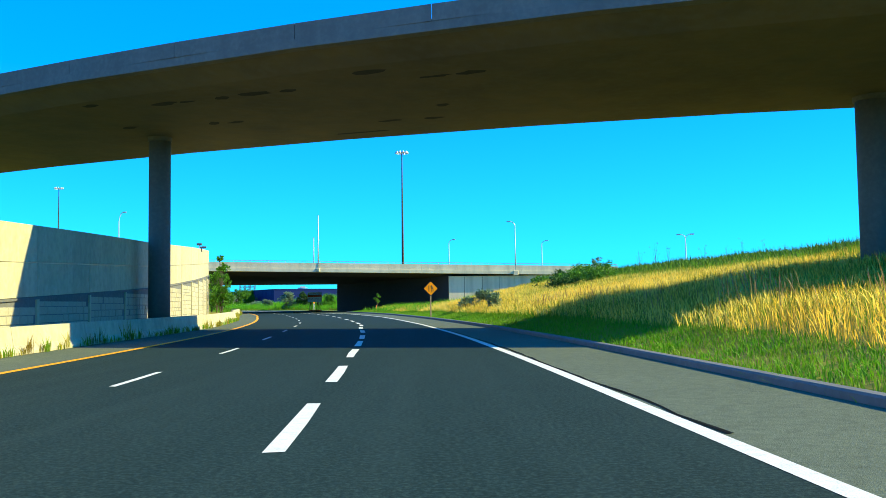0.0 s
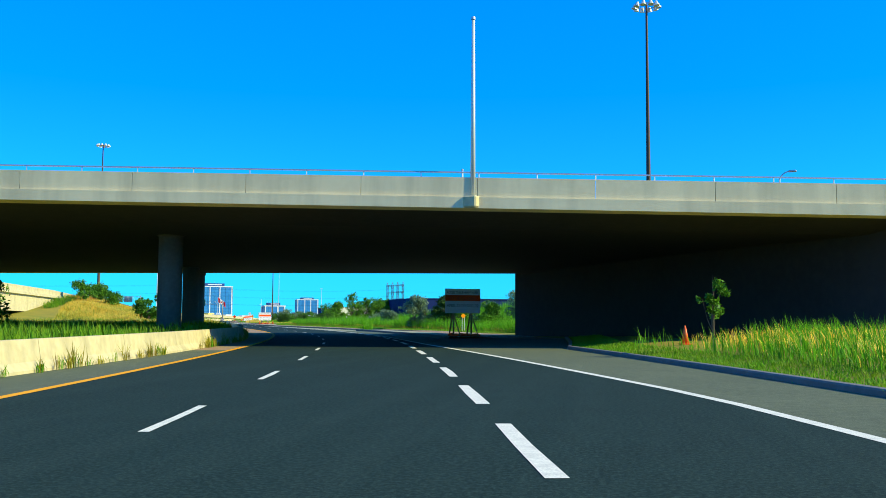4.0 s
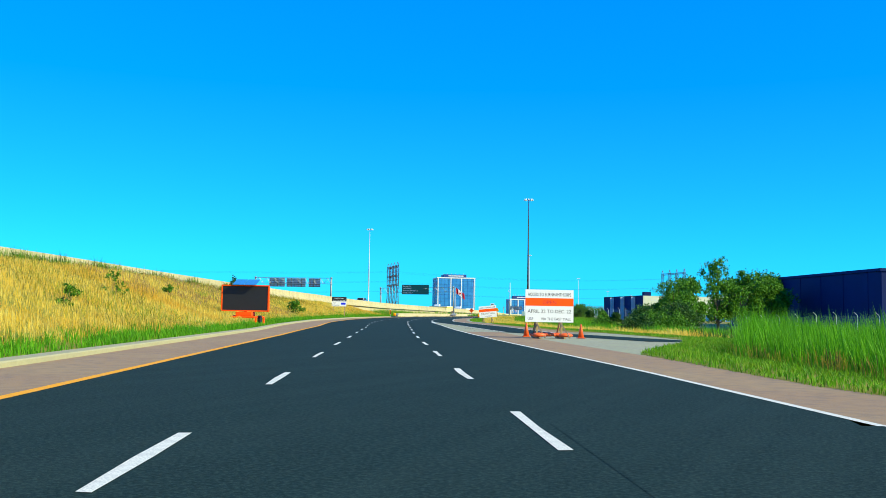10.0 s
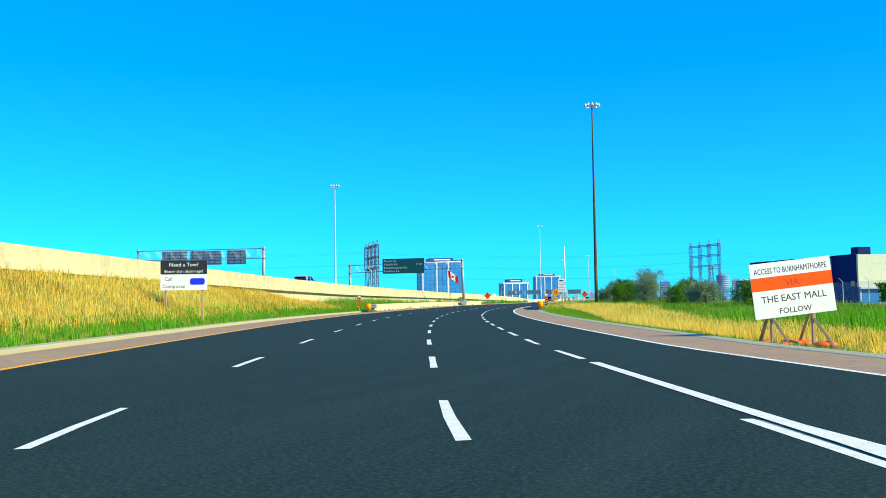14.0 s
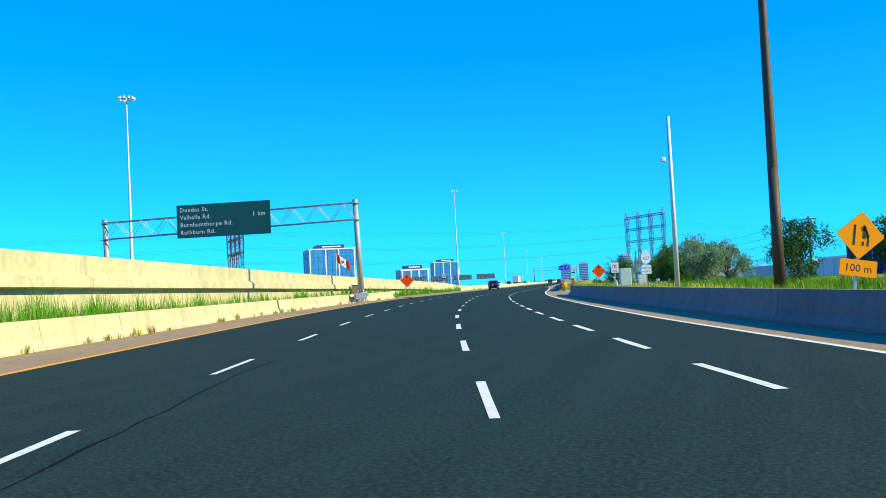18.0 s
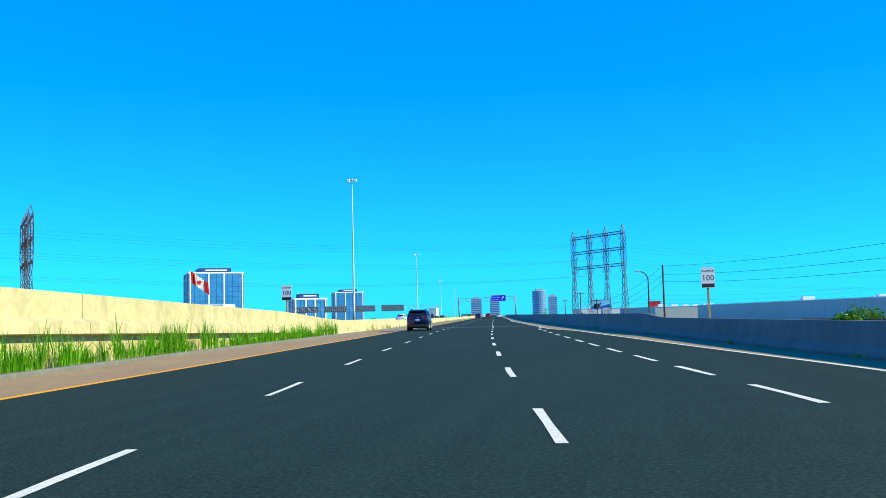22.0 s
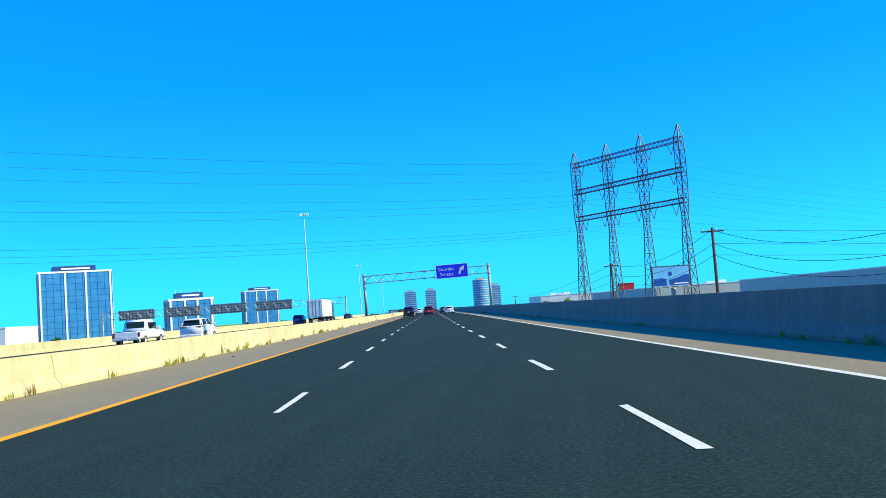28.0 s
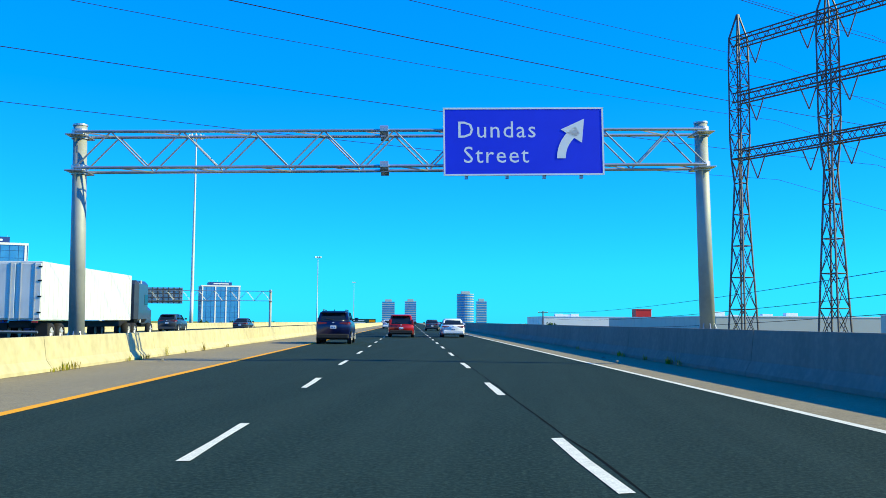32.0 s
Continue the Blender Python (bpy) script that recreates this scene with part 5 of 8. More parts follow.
for s, d, lab in ((546.8, -8.2, "orange construction-ahead diamond on two posts beside the barrier end"), (546.7, 13.5, "orange construction-ahead diamond in front of bushes")):
    z = ground_at(s, d) if d > 0 else 0.0
    ob = sign_thing("construction_sign", s, d, lab, 0, z, group="construction signs")
    for x in (-0.24, 0.24):
        post(ob, x, -0.1, 2.0, STEEL, 0.05)
    part("board", diamond(bmesh.new(), 0.8, 2.0 - z), ORANGE_SIGN, ob)
    lettering("CONSTRUCTION", 0.12, ob, 0, 1.97 - z, -0.0015, BLACK, "CENTER")
    lettering("2 km", 0.17, ob, 0, 1.65 - z, -0.0015, BLACK, "CENTER")
    bm = box(bmesh.new(), -0.05, 0.05, -0.004, 0.001, 2.2 - z, 2.4 - z)
    v = [bm.verts.new((x, -0.004, q - z)) for x, q in ((-0.17, 2.38), (0.17, 2.38), (0, 2.6))]
    bm.faces.new(v)
    part("arrow", bm, BLACK, ob, "black arrow")
    for x in (-0.3, 0.05, 0.35):
        part("sandbag", box(bmesh.new(), x - 0.2, x + 0.2, -0.1, 0.3, 0.0, 0.14, 0.05), CONE, ob, "orange sandbag")


def white_sign(name, s, d, w, h, top, words, label, mat_post=STEEL, group="", z=None, bars=()):
    ob = sign_thing(name, s, d, label, 0, z, group=group)
    g = ob.matrix_basis.translation.z
    post(ob, 0, -0.2, top - g - 0.1, mat_post, 0.09)
    part("board", plate(bmesh.new(), w, h, 0, top - g - h, 0.015, 0.0, 0.04), WHITE_SIGN, ob)
    for txt, hh, z2, *mt in words:
        lettering(txt, hh, ob, 0, top - g - h + z2, -0.0015, mt[0] if mt else BLACK, "CENTER")
    for x0, x1, z0, z1, mt in bars:
        part("symbol", box(bmesh.new(), x0, x1, -0.002, 0.0, top - g - h + z0, top - g - h + z1), mt, ob)
    return ob


white_sign("speed_sign", 602.5, -11.25, 0.62, 0.95, 3.35, [("MAXIMUM", 0.095, 0.74), ("100", 0.27, 0.34)], "white maximum 100 speed sign behind the barrier", WOOD, "speed signs", 0.0, [(-0.29, 0.29, 0.02, 0.2, BLACK)])
white_sign("speed_sign", 589.0, 11.4, 0.62, 0.95, 3.15, [("MAXIMUM", 0.095, 0.74), ("100", 0.27, 0.34)], "white maximum 100 speed sign behind the shaded barrier", WOOD, "speed signs", -1.0, [(-0.29, 0.29, 0.02, 0.2, BLACK)])


def no_parking(s, d, top, lean):
    ob = sign_thing("no_parking_sign", s, d, "white no-parking plate on a thin leaning post", group="no-parking signs")
    g = ob.matrix_basis.translation.z
    ob.matrix_basis = ob.matrix_basis @ pose(0, 0, 0, 0, lean, 0)
    post(ob, 0, -0.2, top - g - 0.1, STEEL, 0.06)
    part("board", plate(bmesh.new(), 0.55, 0.75, 0, top - g - 0.75, 0.015, 0.0, 0.04), WHITE_SIGN, ob)
    bm = bmesh.new()
    for i in range(20):
        a, b = i / 20 * math.tau, (i + 1) / 20 * math.tau
        c = Vector((0, 0.008, top - g - 0.28))
        bar(bm, c + Vector((0.19 * math.cos(a), 0, 0.19 * math.sin(a))), c + Vector((0.19 * math.cos(b), 0, 0.19 * math.sin(b))), 0.03)
    bar(bm, c + Vector((-0.13, 0, 0.13)), c + Vector((0.13, 0, -0.13)), 0.03)
    part("prohibition_ring", bm, RED, ob, "red ring and stroke")
    lettering("P", 0.22, ob, 0, top - g - 0.4, -0.0015, BLACK, "CENTER")
    bm = bmesh.new()
    for k in range(3):
        box(bm, -0.2, 0.2, -0.002, 0, top - g - 0.7 + k * 0.06, top - g - 0.67 + k * 0.06)
    part("writing_bar", bm, BLACK, ob)


no_parking(512.0, 11.6, 2.3, 0)
no_parking(556.9, 13.5, 2.5, 14)
ob = sign_thing("route_sign", 500.5, 11.9, "white crowned route shield over a direction plate on a thin post")
g = ob.matrix_basis.translation.z
post(ob, 0, -0.2, 2.6 - g, STEEL, 0.06)
bm = bmesh.new()
pts = [(-0.27, 0.62), (-0.3, 0.3), (-0.22, 0.1), (0, 0.0), (0.22, 0.1), (0.3, 0.3), (0.27, 0.62)]
f = [bm.verts.new((x, 0, z + 1.95 - g)) for x, z in pts]
b = [bm.verts.new((x, 0.015, z + 1.95 - g)) for x, z in pts]
bm.faces.new(f), bm.faces.new(b[::-1])
for i in range(len(pts)):
    j = (i + 1) % len(pts)
    bm.faces.new((f[j], f[i], b[i], b[j]))
part("shield", bm, WHITE_SIGN, ob)
bm = bmesh.new()
box(bm, -0.17, 0.17, 0.0, 0.015, 2.6 - g, 2.72 - g)
for x in (-0.16, -0.08, 0.0, 0.08, 0.16):
    tube(bm, (x, 0.008, 2.71 - g), (x * 1.1, 0.008, 2.79 - g), 0.022, 0.012, n=6)
part("crown", bm, WHITE_SIGN, ob)
lettering("427", 0.2, ob, 0, 2.2 - g, -0.0015, BLACK, "CENTER")
part("board", plate(bmesh.new(), 0.6, 0.55, 0, 1.32 - g, 0.015, 0.0, 0.04), WHITE_SIGN, ob)
lettering("NORTH", 0.12, ob, 0, 1.64 - g, -0.0015, BLACK, "CENTER")
lettering("NORD", 0.12, ob, 0, 1.42 - g, -0.0015, BLACK, "CENTER")


def hazard_marker(s, d, z, tip):
    ob = thing("hazard_marker", on_road(s, d, z), "black and yellow striped hazard marker on a post", "hazard marker", "hazard markers")
    post(ob, 0, -0.3, 1.0, STEEL, 0.05)
    part("board", plate(bmesh.new(), 0.34, 0.95, 0, 0.45, 0.015, 0.0, 0.02), YELLOW_SIGN, ob)
    for i in range(4):
        q = 0.5 + i * 0.24
        bm = bmesh.new()
        v = [bm.verts.new((x, -0.006, zz)) for x, zz in ((-0.17, q + 0.14 * tip), (-0.17, q + 0.12 + 0.14 * tip), (0.17, q + 0.12 - 0.02), (0.17, q - 0.02))]
        bm.faces.new(v)
        part("stripe", bm, BLACK, ob)
    part("cap", plate(bmesh.new(), 0.3, 0.16, 0, 1.42, 0.01, 0.0, 0.05), WHITE_SIGN, ob, "pale reflector above")


RAIL_GREY = node_mat("dull galvanised guardrail", (0.16, 0.18, 0.19), 0.6, 0.3, grain=[(2, 0.5, (0.1, 0.115, 0.12)), (9, 0.3, (0.24, 0.25, 0.25))])


def guard_end(s, d, side, z=0.0, length=4.2):
    """A steel beam end before a concrete barrier, with a yellow drum at its nose; side: which way the posts stand."""
    ob = thing("guardrail_end", on_road(s, d, z), "galvanised guardrail end with a yellow drum at its nose", "guardrail", "guardrail ends")
    prof = [(0.0, 0.42), (0.07, 0.47), (0.07, 0.53), (0.0, 0.6), (0.0, 0.63), (0.07, 0.69), (0.07, 0.76), (0.0, 0.82)]
    rings = []
    for y in (0.3, length):
        rings.append([(side * -p, y, q) for p, q in prof] + [(side * -p + side * 0.012, y, q) for p, q in reversed(prof)])
    part("beam", loft(rings), RAIL_GREY, ob, "corrugated steel beam")
    rings = [[(a + side * 0.3, y, q) for a, y, q in r] for r in rings]
    part("beam", loft(rings), RAIL_GREY, ob)
    for y in (0.5, 1.3, 2.1, 2.9, 3.7) + ((4.5, 5.3, 6.1, 6.9, 7.7) if length > 5 else ()):
        part("post", box(bmesh.new(), side * 0.15 - 0.06, side * 0.15 + 0.06, y, y + 0.12, -0.1, 0.75), RAIL_GREY, ob)
    bm = tube(bmesh.new(), (side * 0.15, 0.15, 0.3), (side * 0.15, 0.15, 0.9), 0.28, n=16)
    part("drum", bm, YELLOW_SIGN, ob, "yellow plastic drum nose", True)


guard_end(438.7, -9.3, -1)
guard_end(440.5, 8.6, 1)
guard_end(543.7, 9.4, 1, 0.0, 8.0)
hazard_marker(436.4, -10.0, 0.15, 1)
hazard_marker(440.0, 9.4, 0.1, -1)
hazard_marker(542.3, 10.4, 0.0, -1)
ob = thing("guardrail_patch", on_road(529.5, -10.4, 0.0), "battered guardrail section fixed across a barrier gap by the gantry foot", "guardrail")
W_BEAM = [(0.0, 0.0), (0.07, 0.05), (0.07, 0.1), (0.0, 0.155), (0.07, 0.21), (0.07, 0.26), (0.0, 0.31)]
for z, y0, y1 in ((0.3, -2.9, 3.6), (0.58, -3.3, 4.4)):
    part("beam", loft([[(p, y, z + q) for p, q in W_BEAM] + [(p - 0.014, y, z + q) for p, q in reversed(W_BEAM)] for y in (y0, y1)]), STEEL, ob, "corrugated steel beam")
for y in (-2.6, -0.9, 1.7, 3.3):
    part("post", box(bmesh.new(), -0.14, -0.02, y, y + 0.1, 0.0, 0.85), STEEL, ob)
part("plinth", box(bmesh.new(), -0.5, 0.0, -0.6, 1.0, 0.0, 0.5, 0.03), CONCRETE_SHADE_GREY, ob)
ob = thing("concrete_block", on_road(533.6, -11.5, 0.5), "brownish cast concrete block behind the guardrail section", "concrete block")
part("body", box(bmesh.new(), -0.4, 0.4, -0.55, 0.55, 0.0, 1.15, 0.03), node_mat("brownish concrete", (0.3, 0.2, 0.11), 0.9, grain=[(1.5, 0.5, (0.22, 0.15, 0.08)), (12, 0.4, (0.36, 0.25, 0.14))], bump=0.2, bump_scale=25), ob)
part("cap", box(bmesh.new(), -0.44, 0.44, -0.59, 0.59, 1.15, 1.21, 0.015), CONCRETE_SHADE_GREY, ob)
# guardrail of the slip road behind the gravel bay
RAIL_D = [(516, 19.2), (530, 18.2), (547, 17.4), (556.5, 16.95), (590, 15.6)]
ob = tagged(new("guardrail"), "galvanised guardrail with white reflector caps in long grass", "guardrail")
s = 518.7
while s < 586:
    e = s + 4.7
    part("beam", sweep(s, e, RAIL_D, [(p, 0.28 + q) for p, q in W_BEAM] + [(p + 0.014, 0.28 + q) for p, q in reversed(W_BEAM)], ds=4.7, z=0.1), RAIL_GREY, ob)
    for y in (s + 0.3, s + 2.6):
        p = on_road(y, tab(RAIL_D, y) + 0.14, 0.0)
        part("post", box(bmesh.new(), -0.07, 0.07, -0.06, 0.06, -0.6, 0.68, 0.01, p), WOOD_DARK, ob, "dark timber post")
    part("reflector_cap", box(bmesh.new(), -0.08, 0.08, -0.08, 0.08, 0.66, 0.86, 0.02, on_road(s + 0.3, tab(RAIL_D, s + 0.3) + 0.14, 0.0)), WHITE_SIGN, ob, "white reflector cap")
    s = e
for s, d, z in ((559.2, 16.1, 1.2), (572.0, 15.6, 1.25)):
    g = ground_at(s, d)
    ob = thing("marker_sign", on_road(s, d, g), "small bare grey diamond marker on a thin post", "road sign", "diamond markers")
    part("board", diamond(bmesh.new(), 0.17, z - g), STEEL_PALE, ob)
    part("post", tube(bmesh.new(), (0, 0.03, -0.2), (0, 0.03, z - g), 0.02, n=8), STEEL, ob)
ob = thing("cabinet", on_road(518.2, 13.2, ground_at(518.2, 13.2)), "pale green steel roadside control cabinet", "cabinet")
part("body", box(bmesh.new(), -0.45, 0.45, -0.3, 0.3, 0.1, 1.75, 0.03), node_mat("pale green paint", (0.4, 0.55, 0.48), 0.5, grain=[(2, 0.3, (0.33, 0.47, 0.42))]), ob)
part("base", box(bmesh.new(), -0.5, 0.5, -0.35, 0.35, 0.0, 0.1, 0.01), CONCRETE_SHADE_GREY, ob)
part("door", box(bmesh.new(), -0.4, 0.4, -0.325, -0.303, 0.2, 1.65, 0.008), node_mat("pale green door paint", (0.42, 0.57, 0.5), 0.5, grain=[(2, 0.3, (0.35, 0.49, 0.44))]), ob)
ob = thing("cabinet", on_road(518.6, 14.6, ground_at(518.6, 14.6)), "small grey roadside service pedestal", "cabinet")
part("body", box(bmesh.new(), -0.3, 0.3, -0.2, 0.2, 0.0, 1.2, 0.03), STEEL_PALE, ob)
for d in (12.4, 15.6):
    ob = thing("bollard", on_road(517.6, d, ground_at(517.6, d)), "short white steel bollard beside a cabinet", "bollard", "bollards")
    part("pole", tube(bmesh.new(), (0, 0, 0), (0, 0, 0.8), 0.06, n=8), WHITE_SIGN, ob)

# variable-message trailer on the left
ob = thing("message_trailer", on_road(309.0, -11.1, ground_at(309, -11.1) - 0.05, -6), "dark electronic message board on an orange trailer with solar panels", "message sign")
part("screen", box(bmesh.new(), -1.7, 1.7, -0.1, 0.1, 0.95, 2.75, 0.02), BLACK, ob, "unlit black matrix screen")
bm = bmesh.new()
for x0, x1, z0, z1 in ((-1.78, 1.78, 0.88, 0.97), (-1.78, 1.78, 2.73, 2.82), (-1.78, -1.69, 0.88, 2.82), (1.69, 1.78, 0.88, 2.82)):
    box(bm, x0, x1, -0.14, 0.12, z0, z1, 0.01)
part("frame", bm, ORANGE_SIGN, ob, "orange frame")
for i in range(2):
    part("solar_panel", box(bmesh.new(), -0.85 + i * 0.9, 0.02 + i * 0.9, -0.6, 0.6, 0.0, 0.05, 0.01, pose(0, 0, 3.0, 20, 0, 0)), GLASS_BLUE, ob, "blue tilted solar panel")
part("mast", box(bmesh.new(), -0.1, 0.1, 0.0, 0.2, 0.5, 3.0, 0.01), ORANGE_SIGN, ob)
part("chassis", box(bmesh.new(), -0.9, 0.9, -0.6, 1.8, 0.4, 0.55, 0.03), ORANGE_SIGN, ob)
part("battery_box", box(bmesh.new(), -0.6, 0.6, -0.4, 0.6, 0.55, 0.85, 0.03), ORANGE_SIGN, ob)
for x in (-0.95, 0.95):
    part("wheel", tube(bmesh.new(), (x - 0.1, 0.6, 0.3), (x + 0.1, 0.6, 0.3), 0.3, n=16), BLACK, ob)
    for y in (-0.5, 1.7):
        part("jack", box(bmesh.new(), x - 0.06, x + 0.06, y - 0.06, y + 0.06, 0.0, 0.5), ORANGE_SIGN, ob)

# small yellow marker and cones near the first slip road
ob = thing("marker_sign", on_road(178.9, 14.6, ground_at(178.9, 14.6)), "small yellow marker plate on twin thin posts in reeds", "road sign")
for x in (-0.1, 0.12):
    post(ob, x, -0.1, 1.5, STEEL_PALE, 0.05)
part("board", diamond(bmesh.new(), 0.26, 1.55), YELLOW_SIGN, ob)
for s, d in ((126.0, 12.0), (289.5, 7.0), (288.0, 9.6)):
    ob = thing("traffic_cone", on_road(s, d, max(0.0, ground_at(s, d))), "small orange traffic cone on the gravel", "traffic cone", "traffic cones")
    part("cone", tube(bmesh.new(), (0, 0, 0.04), (0, 0, 0.72), 0.16, 0.03, n=14), CONE, ob, smooth=True)
    part("base", box(bmesh.new(), -0.2, 0.2, -0.2, 0.2, 0, 0.04, 0.01), CONE, ob)


# ---- transmission towers and wires ----
def pylon(x, y, z0, z1, ax, label):
    """Four lattice masts in a row along ax, tied by three lattice cross-beams."""
    ob = thing("transmission_tower", pose(x, y, z0, 0, 0, math.degrees(math.atan2(ax[1], ax[0]))), label, "transmission tower", "transmission towers")
    H, L = z1 - z0, 30.6
    xs = [-L / 2 + i * L / 3 for i in range(4)]
    waist = H * 0.56
    for cx in xs:
        bm = bmesh.new()
        def ring(z):
            w = 2.6 - (2.6 - 0.85) * z / waist if z < waist else 0.85 + 0.55 * smooth01((z - waist) / (H * 0.1)) - 1.3 * max(0, (z - H * 0.93) / (H * 0.07))
            return [Vector((cx + a * w, b * w, z)) for a, b in ((-0.5, -0.5), (0.5, -0.5), (0.5, 0.5), (-0.5, 0.5))]
        zs = [waist * i / 7 for i in range(8)] + [waist + (H - waist) * i / 7 for i in range(1, 8)]
        for a, b in zip(zs, zs[1:]):
            p, q = ring(a), ring(b)
            for i in range(4):
                j = (i + 1) % 4
                bar(bm, p[i], q[i], 0.14)
                bar(bm, p[i], q[j], 0.07)
                bar(bm, p[j], q[i], 0.07)
                bar(bm, q[i], q[j], 0.07)
        part("mast", bm, LATTICE, ob)
    for k in range(3):
        z = H * (0.915 - k * 0.147)
        bm = bmesh.new()
        n = 24
        for yy in (-0.5, 0.5):
            for zz in (z, z + 0.95):
                bar(bm, (xs[0] - 0.4, yy, zz), (xs[3] + 0.4, yy, zz), 0.12)
        for i in range(n):
            a, b = xs[0] + L * i / n, xs[0] + L * (i + 1) / n
            for yy in (-0.5, 0.5):
                bar(bm, (a, yy, z), ((a + b) / 2, yy, z + 0.95), 0.06)
                bar(bm, ((a + b) / 2, yy, z + 0.95), (b, yy, z), 0.06)
        part("cross_beam", bm, LATTICE, ob)
        for i in range(3):
            m = (xs[i] + xs[i + 1]) / 2
            for side in (-1, 1):
                bm = bmesh.new()
                tube(bm, (m + side * 3.0 - 0.9, 0, z), (m + side * 3.0, 0, z - 2.2), 0.07, n=5)
                tube(bm, (m + side * 3.0 + 0.9, 0, z), (m + side * 3.0, 0, z - 2.2), 0.07, n=5)
                part("insulator", bm, LATTICE, ob)
    return ob


AX = Vector((0.63, -0.78))
pylon(-186.1, 861.5, -7.0, 33.3, AX, "row of four dark lattice masts carrying power lines")
pylon(-331.0, 723.5, -7.0, 31.3, AX, "row of four dark lattice masts carrying power lines")


def cable(points, sag, r, name, label):
    """Wires hanging between pairs of points, one mesh for a bundle."""
    bm = bmesh.new()
    for a, b in points:
        a, b = Vector(a), Vector(b)
        prev = None
        for i in range(15):
            t = i / 14
            p = a.lerp(b, t) - Vector((0, 0, sag * 4 * t * (1 - t)))
            if prev is not None:
                tube(bm, prev, p, r, n=3, caps=False)
            prev = p
    return tagged(mesh_ob(name, bm, WIRE), label, "power line", "power lines")


def pylon_points(cx, cy, z):
    out = []
    for i in range(3):
        o = -30.6 / 2 + (i + 0.5) * 10.2
        out.append((cx + AX.x * o, cy + AX.y * o, z))
    return out


for k in range(3):
    z = 27.0 - k * 5.85
    a, b = pylon_points(-331, 723.5, z - 1.5), pylon_points(-186.6, 861.5, z)
    c = pylon_points(10, 1050, z - 5)
    e = pylon_points(-560, 505, z - 3)
    cable(list(zip(a, b)) + list(zip(b, c)) + list(zip(e, a)), 3.0, 0.02, "power_line", "bundle of thin dark power lines across the sky")


# ---- utility poles ----
def utility_pole(s, d, z1, arms=1, transformers=False, label="dark timber utility pole with a crossarm"):
    g = ground_at(s, d)
    ob = thing("utility_pole", on_road(s, d, g), label, "utility pole", "utility poles")
    h = z1 - g
    part("pole", tube(bmesh.new(), (0, 0, -0.3), (0, 0, h), 0.17, 0.12, n=10), WOOD_DARK, ob, smooth=True)
    for i in range(arms):
        z = h - 0.4 - i * 1.1
        part("crossarm", box(bmesh.new(), -1.0, 1.0, -0.06, 0.06, z, z + 0.12, 0.01), WOOD_DARK, ob)
        for x in (-0.9, -0.35, 0.35, 0.9):
            part("insulator", tube(bmesh.new(), (x, 0, z + 0.12), (x, 0, z + 0.32), 0.045, n=6), STEEL_PALE, ob)
    if transformers:
        for x in (-0.45, 0.45, 0.0):
            y = -0.35 if x == 0 else 0.0
            part("transformer", tube(bmesh.new(), (x, y, h - 2.1), (x, y, h - 1.0), 0.24, n=14), TRIM_DARK, ob, "dark grey transformer can")
    return at(s, d, z1 - 0.2)


tops = [utility_pole(566.7, 41.8, 7.9), utility_pole(676.5, 26.2, 7.7, 0), utility_pole(749.6, 24.9, 4.1, 1, True, "dark timber utility pole with grey transformers"), utility_pole(787.1, 24.7, 6.5, 1), utility_pole(826, 23.5, 5.4), utility_pole(1000, 27, 3.5)]
for h in (0.0, 1.2, 2.2):
    cable([((a.x, a.y, a.z - h), (b.x, b.y, b.z - h)) for a, b in zip(tops, tops[1:])] + [((tops[3].x, tops[3].y, tops[3].z - h), (-110, 790, 6.5 - h))], 1.3, 0.022, "service_line", "sagging dark service cables between timber poles")

# ---- billboard ----
ob = thing("billboard", pose(-184.6, 815.0, -6.0, 0, 0, 20), "roadside billboard with a blue landscape poster", "billboard")
part("board", box(bmesh.new(), -3.15, 3.15, -0.15, 0.15, 8.0, 11.1, 0.02), STEEL, ob)
poster = node_mat("light blue poster print", (0.1, 0.36, 0.72), 0.5, grain=[(0.25, 0.5, (0.16, 0.46, 0.8)), (1.0, 0.25, (0.24, 0.55, 0.85))])
HILL_BLUE = node_mat("deep blue poster print", (0.01, 0.07, 0.32), 0.5, grain=[(0.6, 0.4, (0.015, 0.1, 0.4))])
for m in (poster, HILL_BLUE):
    m.node_tree.nodes["Principled BSDF"].inputs["Specular IOR Level"].default_value = 0.1
part("poster", box(bmesh.new(), -3.05, 3.05, -0.165, -0.152, 8.1, 11.0), poster, ob, "light blue landscape poster")
for pts in (((-3.0, 8.15), (-0.8, 8.15), (-0.9, 9.2), (-1.6, 9.35), (-3.0, 9.25)), ((-0.4, 8.15), (3.0, 8.15), (3.0, 9.7), (2.3, 9.75), (1.2, 9.35), (-0.5, 9.0))):
    bm = bmesh.new()
    bm.faces.new([bm.verts.new((x, -0.167, z)) for x, z in pts])
    part("printed_hill", bm, HILL_BLUE, ob, "deep blue printed hill")
part("motif", tube(bmesh.new(), (-0.2, -0.166, 9.95), (-0.2, -0.172, 9.95), 0.36, n=20), HILL_BLUE, ob, "round dark motif")
part("writing_bar", box(bmesh.new(), 0.4, 2.8, -0.172, -0.168, 8.35, 8.5), WHITE_SIGN, ob)
part("top_trim", box(bmesh.new(), -3.2, 3.2, -0.2, 0.16, 11.08, 11.2), TRIM_DARK, ob, "dark top trim")
for x in (-3.2, 3.1):
    part("side_trim", box(bmesh.new(), x, x + 0.1, -0.2, 0.16, 8.0, 11.1), TRIM_DARK, ob)
part("catwalk", box(bmesh.new(), -3.3, 3.3, -0.9, -0.2, 7.75, 7.82), STEEL, ob)
